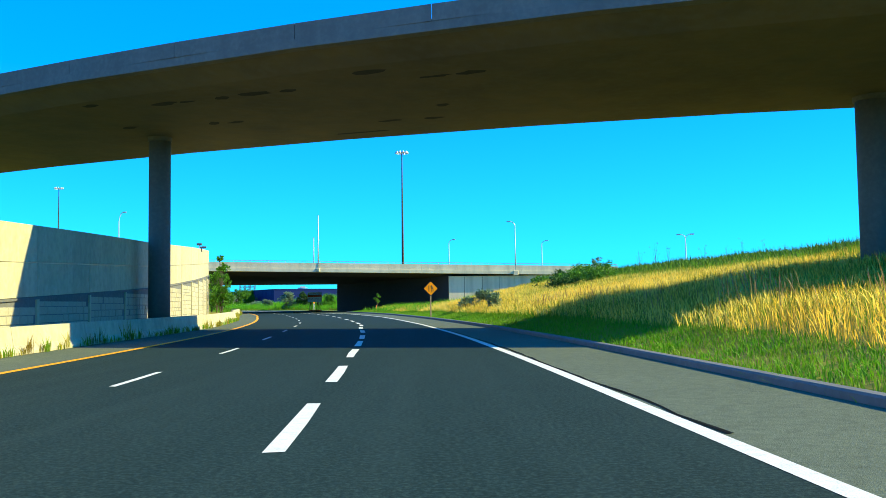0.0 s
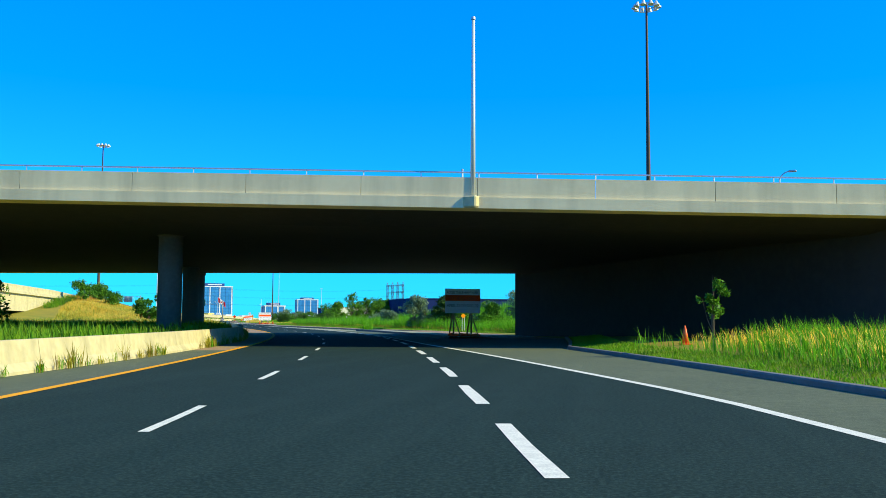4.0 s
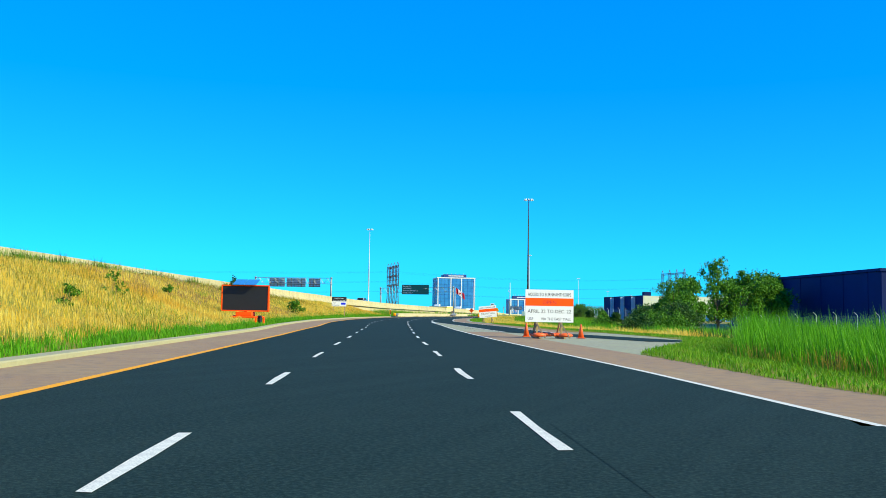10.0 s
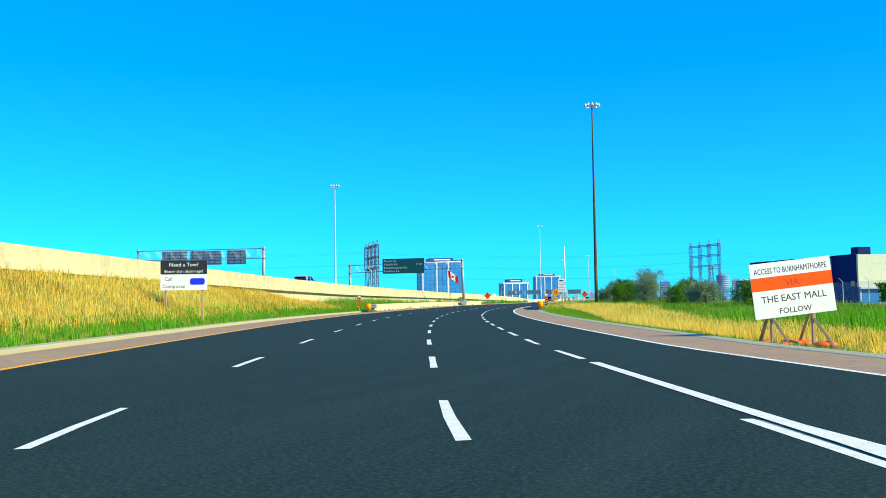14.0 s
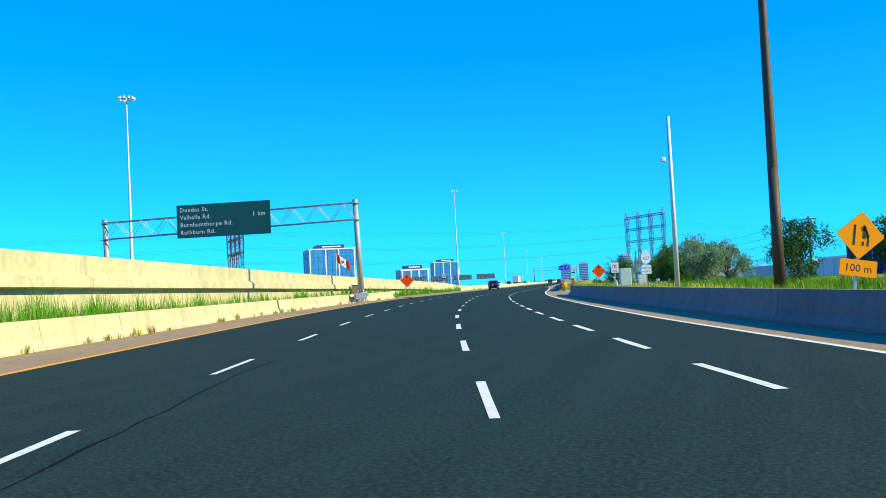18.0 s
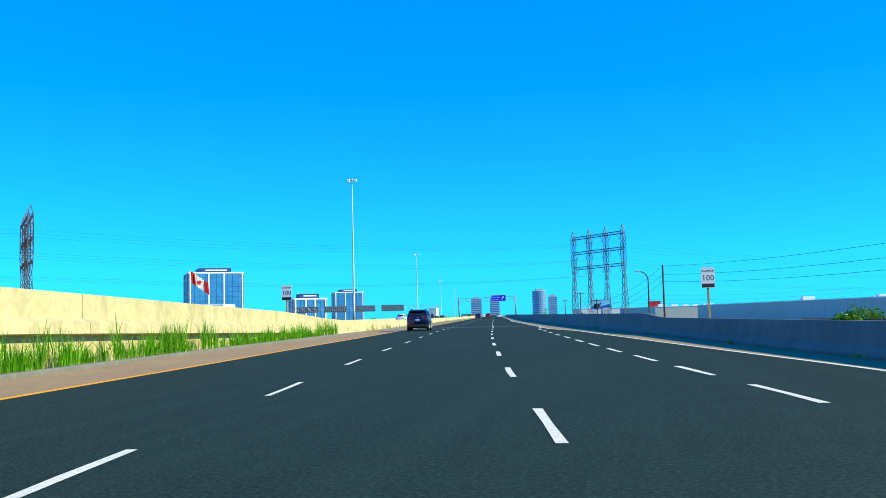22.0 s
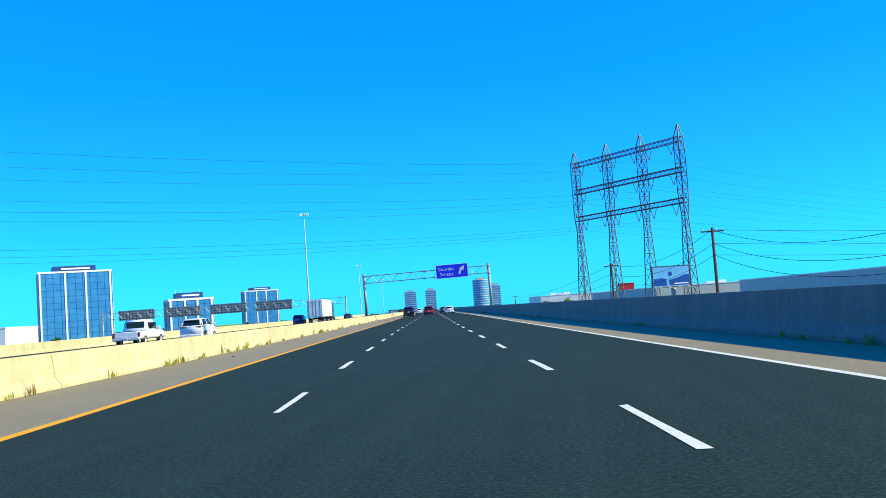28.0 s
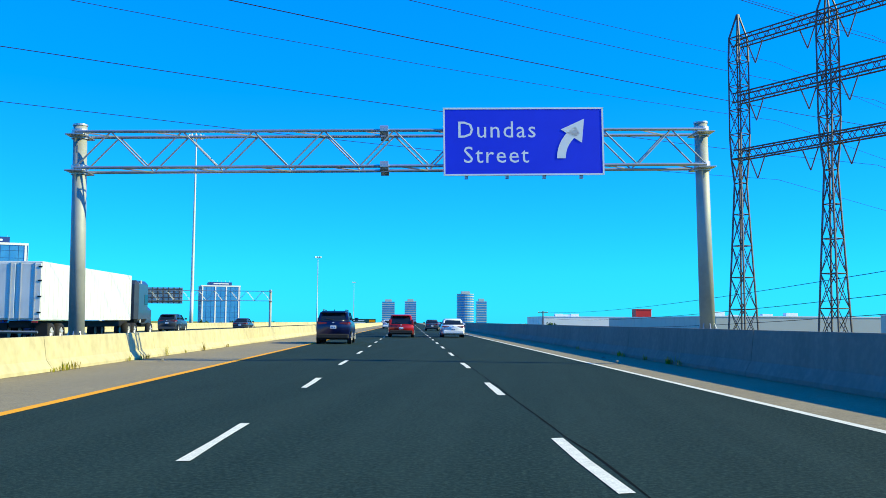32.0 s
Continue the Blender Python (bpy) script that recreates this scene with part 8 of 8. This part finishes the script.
# ---- vehicles ----
def paint_mat(name, base, metal=0.3):
    m = node_mat(name, base, 0.3, metal, grain=[(1.5, 0.25, tuple(c * 0.8 for c in base))])
    m.node_tree.nodes["Principled BSDF"].inputs["Coat Weight"].default_value = 0.35
    return m


CAR_NAVY, CAR_WHITE, CAR_RED, CAR_GREY = paint_mat("navy car paint", (0.002, 0.006, 0.055)), paint_mat("white car paint", (0.75, 0.77, 0.8), 0.0), paint_mat("red car paint", (0.5, 0.012, 0.012)), paint_mat("dark grey car paint", (0.05, 0.06, 0.075))
CAR_SILVER, CAR_BLUE = paint_mat("silver car paint", (0.4, 0.45, 0.5)), paint_mat("blue car paint", (0.01, 0.05, 0.25))
CAR_GLASS = node_mat("dark car glass", (0.01, 0.014, 0.02), 0.08, 0.0)
TRIM = node_mat("black plastic trim", (0.008, 0.008, 0.009), 0.7, grain=[(20, 0.4, (0.013, 0.013, 0.014))])
TYRE = node_mat("black tyre rubber", (0.012, 0.012, 0.013), 0.85, grain=[(15, 0.4, (0.03, 0.03, 0.028))])
RIM = node_mat("alloy wheel metal", (0.5, 0.51, 0.52), 0.4, 0.3, grain=[(8, 0.3, (0.38, 0.38, 0.39))])
LAMP_RED = node_mat("red lamp lens", (0.22, 0.006, 0.01), 0.2, 0.0)
LAMP_CLEAR = node_mat("clear lamp lens", (0.6, 0.62, 0.65), 0.15, 0.2)
PLATE_WHITE = node_mat("white number plate", (0.7, 0.72, 0.75), 0.5)
PLATE_INK = node_mat("blue plate ink", (0.03, 0.08, 0.3), 0.5)


def wheel(owner, x, y, r, w, side):
    bm = bmesh.new()
    rings = []
    for k, (rr, xx) in enumerate(((r * 0.62, -w / 2), (r * 0.9, -w / 2), (r, -w * 0.36), (r, w * 0.36), (r * 0.9, w / 2), (r * 0.62, w / 2))):
        rings.append([Vector((x + xx, y + rr * math.cos(a), r + rr * math.sin(a))) for a in (i / 22 * math.tau for i in range(22))])
    bm.free()
    ty = part("wheel", loft(rings, caps=False), TYRE, owner, "black tyre", True)
    bm = bmesh.new()
    tube(bm, (x - w * 0.4, y, r), (x + w * 0.4, y, r), r * 0.63, n=22)
    xo = x + side * w * 0.42
    for i in range(5):
        a = i / 5 * math.tau + 0.3
        bar(bm, (xo, y, r), (xo, y + r * 0.56 * math.cos(a), r + r * 0.56 * math.sin(a)), 0.06)
    part("rim", bm, RIM, ty, "alloy rim")
    return ty


def number_plate(owner, y, z):
    pl = part("number_plate", box(bmesh.new(), -0.16, 0.16, y - 0.02, y, z - 0.08, z + 0.08, 0.008), PLATE_WHITE, owner, "white number plate")
    bm = bmesh.new()
    for k in range(7):
        if k != 4:
            box(bm, -0.125 + k * 0.037, -0.1 + k * 0.037, y - 0.024, y - 0.019, z - 0.04, z + 0.03)
    part("plate_marks", bm, PLATE_INK, pl)


def car(s, d, name, dims, cab, paint, label, category, tail, z=0.0, rails=False, turn=0.0, hood=0.92):
    """A car standing on the road, its tail towards the camera's side; cab: y of rear glass foot, roof's rear, roof's front, windscreen foot."""
    L, W, H, belt, r = dims
    y0, y1, y2, y3 = cab
    w = W / 2
    ob = thing(name, on_road(s, d, z, turn), label, category, "vehicles on the highway")
    rings = []
    for y in (0.0, 0.05, 0.16, 0.5, y0 + 0.1, L * 0.5, y3, L - 0.9, L - 0.35, L - 0.08, L):
        u = min(1, y / 0.5, (L - y) / 0.6)
        k = 0.92 + 0.08 * math.sqrt(max(0, u))
        zb = 0.22 + 0.1 * (1 - min(1, u * 2))
        zt = belt if y < y3 else belt - (belt - hood * belt / 1.0) * 1.0 - 0.22 * ((y - y3) / (L - y3)) ** 2
        if y < 0.12:
            zt -= 0.1 - 0.5 * y
        ww = w * k
        half = [(ww * 0.92, zb), (ww * 0.985, zb + 0.12), (ww * 0.975, zb + 0.3), (ww, (zb + zt) / 2 + 0.05), (ww * 0.985, zt - 0.2), (ww * 0.955, zt - 0.07), (ww * 0.9, zt)]
        rings.append([Vector((x, y, q)) for x, q in half] + [Vector((-x, y, q)) for x, q in half[::-1]])
    body = part("body", loft(rings), paint, ob, "", True)
    # glasshouse
    def cabin(wb, wt, dz, a0, a1, a2, a3, roof):
        rr = []
        for y, zz, q in ((a0, belt - 0.02, wb), (a1, roof - 0.1, wt * 1.06), (a1 + 0.12, roof - 0.02, wt), ((a1 + a2) / 2, roof, wt), (a2 - 0.1, roof - 0.03, wt), (a2, roof - 0.08, wt * 1.04), (a3, belt - 0.02, wb)):
            rr.append([Vector((-wb * 0.97, y, belt - 0.05)), Vector((-q, y, zz)), Vector((-q * 0.8, y, zz + dz)), Vector((q * 0.8, y, zz + dz)), Vector((q, y, zz)), Vector((wb * 0.97, y, belt - 0.05))])
        return loft(rr)
    part("glasshouse", cabin(w * 0.9, w * 0.74, 0.015, y0, y1, y2, y3, H - 0.05), CAR_GLASS, ob, "dark tinted glass", True)
    rr = []
    for y, zz, q in ((y1 - 0.08, H - 0.1, w * 0.72), (y1 + 0.1, H - 0.035, w * 0.74), ((y1 + y2) / 2, H, w * 0.75), (y2 - 0.1, H - 0.05, w * 0.74), (y2 + 0.02, H - 0.1, w * 0.73)):
        rr.append([Vector((-q, y, zz - 0.05)), Vector((-q * 0.9, y, zz)), Vector((q * 0.9, y, zz)), Vector((q, y, zz - 0.05))])
    part("roof", loft(rr), paint, ob, "", True)
    xb, xt, zt = w * 0.885, w * 0.775, H - 0.13
    for sx in (-1, 1):
        # pillars lie along the glass: (y at the belt, y at the roof, width)
        for yb, yt, wide, rear in ((y0, y1, 0.3, True), (y3 - 0.1, y2 - 0.1, 0.1, False), ((y0 + y3) / 2, (y1 + y2) / 2, 0.12, False)):
            rr = []
            for k in (0.0, 0.5, 1.0):
                x, y, z, q = xb + (xt - xb) * k, yb + (yt - yb) * k, belt - 0.06 + (zt - belt + 0.09) * k, wide * (1 - 0.25 * k)
                if rear:
                    ring = [(x + 0.012, y + q), (x + 0.012, y + 0.03), (x - 0.03, y - 0.025), (x - 0.13, y - 0.03), (x - 0.13, y + 0.05), (x - 0.04, y + q)]
                else:
                    ring = [(x + 0.012, y + q), (x + 0.012, y), (x - 0.05, y), (x - 0.05, y + q)]
                rr.append([Vector((sx * px, py, z)) for px, py in ring])
            part("pillar", loft(rr), paint, ob)
        if tail == "tall":
            bm = box(bmesh.new(), sx * w * 0.86 - 0.08, sx * w * 0.86 + 0.08, 0.01, 0.3, belt - 0.25, belt + 0.28, 0.04)
        else:
            bm = bmesh.new()
            for x, y, z in ((0.36, 0.0, belt - 0.17), (0.36, 0.0, belt - 0.12), (0.8, -0.01, belt - 0.22), (0.84, -0.01, belt - 0.09), (0.93, 0.05, belt - 0.24), (0.93, 0.05, belt - 0.08), (0.985, 0.38, belt - 0.16), (0.978, 0.38, belt - 0.11), (0.5, 0.1, belt - 0.17), (0.5, 0.1, belt - 0.12)):
                bm.verts.new((sx * w * x, y, z))
            bmesh.ops.convex_hull(bm, input=bm.verts[:])
        part("tail_light", bm, LAMP_RED, ob, "red tail light")
        part("headlight", box(bmesh.new(), sx * w * 0.72 - 0.2, sx * w * 0.72 + 0.2, L - 0.3, L - 0.02, 0.62, 0.76, 0.04), LAMP_CLEAR, ob)
        part("mirror", box(bmesh.new(), sx * (w + 0.1) - 0.11, sx * (w + 0.1) + 0.11, y3 - 0.35, y3 - 0.2, belt - 0.02, belt + 0.15, 0.04), paint if paint is not CAR_RED else TRIM, ob)
        part("reflector", box(bmesh.new(), sx * w * 0.74 - 0.1, sx * w * 0.74 + 0.1, 0.03, 0.12, 0.44, 0.5, 0.01), LAMP_RED, ob)
        for yy in (L * 0.2, L * 0.8):
            bm = bmesh.new()
            tube(bm, (sx * (w - 0.2), yy, r + 0.02), (sx * (w - 0.012), yy, r + 0.02), r + 0.06, n=24)
            part("wheel_arch", bm, TRIM, ob)
            wheel(ob, sx * (w - 0.125), yy, r, 0.24, sx)
        part("door_handle", box(bmesh.new(), sx * (w + 0.005) - 0.015, sx * (w + 0.005) + 0.015, L * 0.34, L * 0.34 + 0.2, belt - 0.17, belt - 0.13, 0.008), paint, ob)
        if rails:
            bm = tube(bmesh.new(), (sx * w * 0.64, y1 + 0.3, H + 0.04), (sx * w * 0.64, y2 - 0.2, H + 0.03), 0.022, n=8)
            for yy in (y1 + 0.2, y2 - 0.1):
                tube(bm, (sx * w * 0.64, yy, H - 0.06), (sx * w * 0.64, yy + (0.12 if yy < y2 - 0.2 else -0.12), H + 0.04), 0.022, n=8)
            part("roof_rail", bm, TRIM, ob, "raised roof rail", True)
    if rails:
        part("antenna_fin", loft([[Vector((-0.03, y1 + 0.35, H - 0.04)), Vector((0.03, y1 + 0.35, H - 0.04)), Vector((0.03, y1 + 0.6, H - 0.02)), Vector((-0.03, y1 + 0.6, H - 0.02))], [Vector((-0.01, y1 + 0.34, H + 0.07)), Vector((0.01, y1 + 0.34, H + 0.07)), Vector((0.01, y1 + 0.42, H + 0.07)), Vector((-0.01, y1 + 0.42, H + 0.07))]]), paint, ob)
    if tail != "low" and y0 < 0.3:
        part("spoiler", box(bmesh.new(), -w * 0.66, w * 0.66, y1 - 0.2, y1 + 0.1, H - 0.13, H - 0.08, 0.02), paint, ob)
        part("wiper", bar(bmesh.new(), (0.02, y0 - 0.015, belt + 0.03), (-0.4, y0 + 0.02, belt + 0.09), 0.02), TRIM, ob)
    part("rear_bumper", box(bmesh.new(), -w * 0.9, w * 0.9, -0.05, 0.3, 0.27, 0.56, 0.07), TRIM if tail == "tall" or rails else paint, ob)
    part("front_bumper", box(bmesh.new(), -w * 0.8, w * 0.8, L - 0.3, L + 0.03, 0.3, 0.55, 0.06), paint, ob)
    part("badge", box(bmesh.new(), -0.06, 0.06, -0.012, 0.05, belt - 0.16, belt - 0.09, 0.02), RIM, ob)
    number_plate(ob, -0.005 if tail != "low" else -0.05, belt - 0.36 if tail != "low" else 0.62)
    return ob


SUV, SEDAN, VAN = (4.6, 1.88, 1.77, 1.25, 0.36), (4.65, 1.8, 1.46, 0.98, 0.33), (5.1, 1.98, 1.75, 1.06, 0.34)
SUV_CAB, SEDAN_CAB, VAN_CAB = (0.1, 0.42, 2.75, 3.5), (0.45, 1.35, 2.7, 3.55), (0.06, 0.3, 3.3, 4.15)
car(622.0, -4.6, "suv", SUV, SUV_CAB, CAR_NAVY, "dark navy SUV with roof rails on the highway", "car", "wide", rails=True)
car(864.5, -4.1, "suv", SUV, SUV_CAB, CAR_NAVY, "dark navy SUV driving ahead beside the barrier", "car", "wide", rails=True)
car(886.0, 3.3, "sedan", SEDAN, SEDAN_CAB, CAR_WHITE, "white sedan driving ahead in the outer lane", "car", "wide")
car(935.0, 2.9, "sedan", SEDAN, SEDAN_CAB, CAR_GREY, "dark grey sedan with tinted glass far ahead", "car", "wide")
car(885.0, -0.7, "minivan", VAN, VAN_CAB, CAR_RED, "bright red minivan driving in the middle lane", "minivan", "tall")
car(868.0, -23.6, "suv", SUV, SUV_CAB, CAR_BLUE, "dark blue SUV on the far carriageway", "car", "wide")
car(780.5, -19.0, "suv", SUV, SUV_CAB, CAR_WHITE, "white SUV behind a trailer on the far carriageway", "car", "wide")
car(905.0, -23.5, "suv", SUV, SUV_CAB, CAR_GREY, "dark SUV far along the other carriageway", "car", "wide")
car(925.0, -20.2, "sedan", SEDAN, SEDAN_CAB, CAR_GREY, "dark sedan far along the other carriageway", "car", "wide")
car(965.0, -3.6, "sedan", SEDAN, SEDAN_CAB, CAR_WHITE, "white sedan small in the distance on the highway", "car", "wide")
car(445.0, -18.5, "suv", SUV, SUV_CAB, CAR_SILVER, "silver SUV on the raised road behind its parapet", "car", "wide", z=2.45)


def pickup(s, d, label):
    ob = thing("pickup_truck", on_road(s, d), label, "pickup truck", "vehicles on the highway")
    rr = []
    for y, zt in ((0, 1.05), (0.1, 1.08), (2.0, 1.1), (4.4, 1.12), (5.5, 1.08), (5.78, 0.95), (5.85, 0.8)):
        rr.append([Vector((x, y, q)) for x, q in ((-0.9, 0.5), (-1.0, 0.65), (-1.0, zt - 0.1), (-0.95, zt), (0.95, zt), (1.0, zt - 0.1), (1.0, 0.65), (0.9, 0.5))])
    part("body", loft(rr), CAR_WHITE, ob, "", True)
    rr = []
    for y, zt in ((2.0, 1.2), (2.15, 1.85), (2.4, 1.93), (3.5, 1.93), (3.75, 1.85), (4.5, 1.15)):
        rr.append([Vector((x, y, q)) for x, q in ((-0.93, 1.08), (-0.75, zt), (0.75, zt), (0.93, 1.08))])
    part("cab", loft(rr), CAR_WHITE, ob, "", True)
    part("rear_window", box(bmesh.new(), -0.66, 0.66, 2.02, 2.1, 1.3, 1.78, 0.03, Matrix.Shear("XY", 4, (0, 0))), CAR_GLASS, ob)
    part("tailgate", box(bmesh.new(), -0.78, 0.78, -0.04, 0.02, 0.68, 1.06, 0.02), CAR_WHITE, ob)
    part("bed_liner", box(bmesh.new(), -0.85, 0.85, 0.12, 1.95, 1.09, 1.12, 0.01), TRIM, ob)
    part("bumper", box(bmesh.new(), -0.95, 0.95, -0.16, 0.06, 0.46, 0.64, 0.04), RIM, ob, "chrome rear bumper")
    for sx in (-1, 1):
        part("tail_light", box(bmesh.new(), sx * 0.9 - 0.08, sx * 0.9 + 0.08, -0.03, 0.1, 0.72, 1.02, 0.02), LAMP_RED, ob)
        part("side_window", box(bmesh.new(), sx * 0.86 - 0.06, sx * 0.86 + 0.06, 2.3, 4.0, 1.2, 1.7, 0.04), CAR_GLASS, ob)
        part("mirror", box(bmesh.new(), sx * 1.1 - 0.1, sx * 1.1 + 0.1, 4.0, 4.15, 1.15, 1.4, 0.03), CAR_WHITE, ob)
        for yy in (1.15, 4.8):
            wheel(ob, sx * 0.88, yy, 0.4, 0.26, sx)
    number_plate(ob, -0.17, 0.56)
    return ob


def semi_truck(s, d, label):
    ob = thing("semi_trailer_truck", on_road(s, d), label, "truck", "vehicles on the highway")
    box_paint = node_mat("dirty white trailer panels", (0.72, 0.73, 0.72), 0.5, 0.1, grain=[(0.6, 0.4, (0.6, 0.6, 0.58)), (3, 0.3, (0.45, 0.42, 0.38), (1, 1, 0.2))])
    part("trailer_box", box(bmesh.new(), -1.3, 1.3, 0.0, 14.6, 1.15, 4.1, 0.03), box_paint, ob)
    for sx in (-1, 1):
        part("trailer_door", box(bmesh.new(), sx * 0.64 - 0.61, sx * 0.64 + 0.61, -0.05, 0.01, 1.22, 4.0, 0.02), box_paint, ob)
        for x in (0.25, 0.95):
            part("lock_rod", tube(bmesh.new(), (sx * x, -0.07, 1.15), (sx * x, -0.07, 4.05), 0.025, n=6), STEEL, ob)
        for z in (1.5, 2.3, 3.1, 3.8):
            part("hinge", box(bmesh.new(), sx * 1.2 - 0.1, sx * 1.2 + 0.1, -0.08, -0.04, z, z + 0.07, 0.01), TRIM, ob)
        part("tail_light", box(bmesh.new(), sx * 1.0 - 0.15, sx * 1.0 + 0.15, -0.06, 0.02, 1.0, 1.1, 0.02), LAMP_RED, ob)
        for yy in (1.5, 2.8, 14.4, 15.7, 19.6):
            wheel(ob, sx * 1.08, yy, 0.5, 0.42 if yy < 19 else 0.3, sx)
        part("mud_flap", box(bmesh.new(), sx * 1.0 - 0.3, sx * 1.0 + 0.3, 0.85, 0.88, 0.25, 1.0), TRIM, ob)
        part("exhaust_stack", tube(bmesh.new(), (sx * 1.1, 17.3, 1.0), (sx * 1.1, 17.3, 3.9), 0.08, n=10), RIM, ob)
    bm = bmesh.new()
    for k in range(24):
        box(bm, 1.295, 1.312, 0.3 + k * 0.6, 0.34 + k * 0.6, 1.25, 4.0)
    part("rivet_seams", bm, box_paint, ob)
    part("underride_bar", bar(bmesh.new(), (-1.15, 0.05, 0.55), (1.15, 0.05, 0.55), 0.1), STEEL, ob)
    part("chassis", box(bmesh.new(), -0.5, 0.5, 0.5, 20.2, 0.75, 1.1, 0.03), TRIM, ob)
    part("cab", box(bmesh.new(), -1.2, 1.2, 16.4, 19.0, 1.0, 3.9, 0.25), CAR_GREY, ob, "dark truck cab")
    part("hood", box(bmesh.new(), -0.95, 0.95, 18.9, 20.8, 0.7, 2.1, 0.22), CAR_GREY, ob)
    part("cab_windows", box(bmesh.new(), -1.215, 1.215, 17.9, 18.8, 2.2, 3.0, 0.06), CAR_GLASS, ob)
    return ob


def light_truck(s, d, label):
    ob = thing("panel_truck", on_road(s, d), label, "truck", "vehicles on the highway")
    part("cargo_box", box(bmesh.new(), -1.15, 1.15, 0, 4.5, 0.8, 3.0, 0.04), CAR_WHITE, ob)
    part("cab", box(bmesh.new(), -0.98, 0.98, 4.5, 6.0, 0.5, 2.3, 0.2), CAR_WHITE, ob)
    for sx in (-1, 1):
        part("tail_light", box(bmesh.new(), sx * 0.95 - 0.1, sx * 0.95 + 0.1, -0.04, 0.02, 0.85, 1.0, 0.02), LAMP_RED, ob)
        for yy in (1.0, 5.0):
            wheel(ob, sx * 0.9, yy, 0.4, 0.26, sx)
    return ob


pickup(773.5, -21.7, "white four-door pickup truck on the far carriageway")
semi_truck(862.5, -19.8, "dirty white box semi-trailer behind a dark truck cab")
light_truck(640.0, -27.5, "white box truck on the raised carriageway")
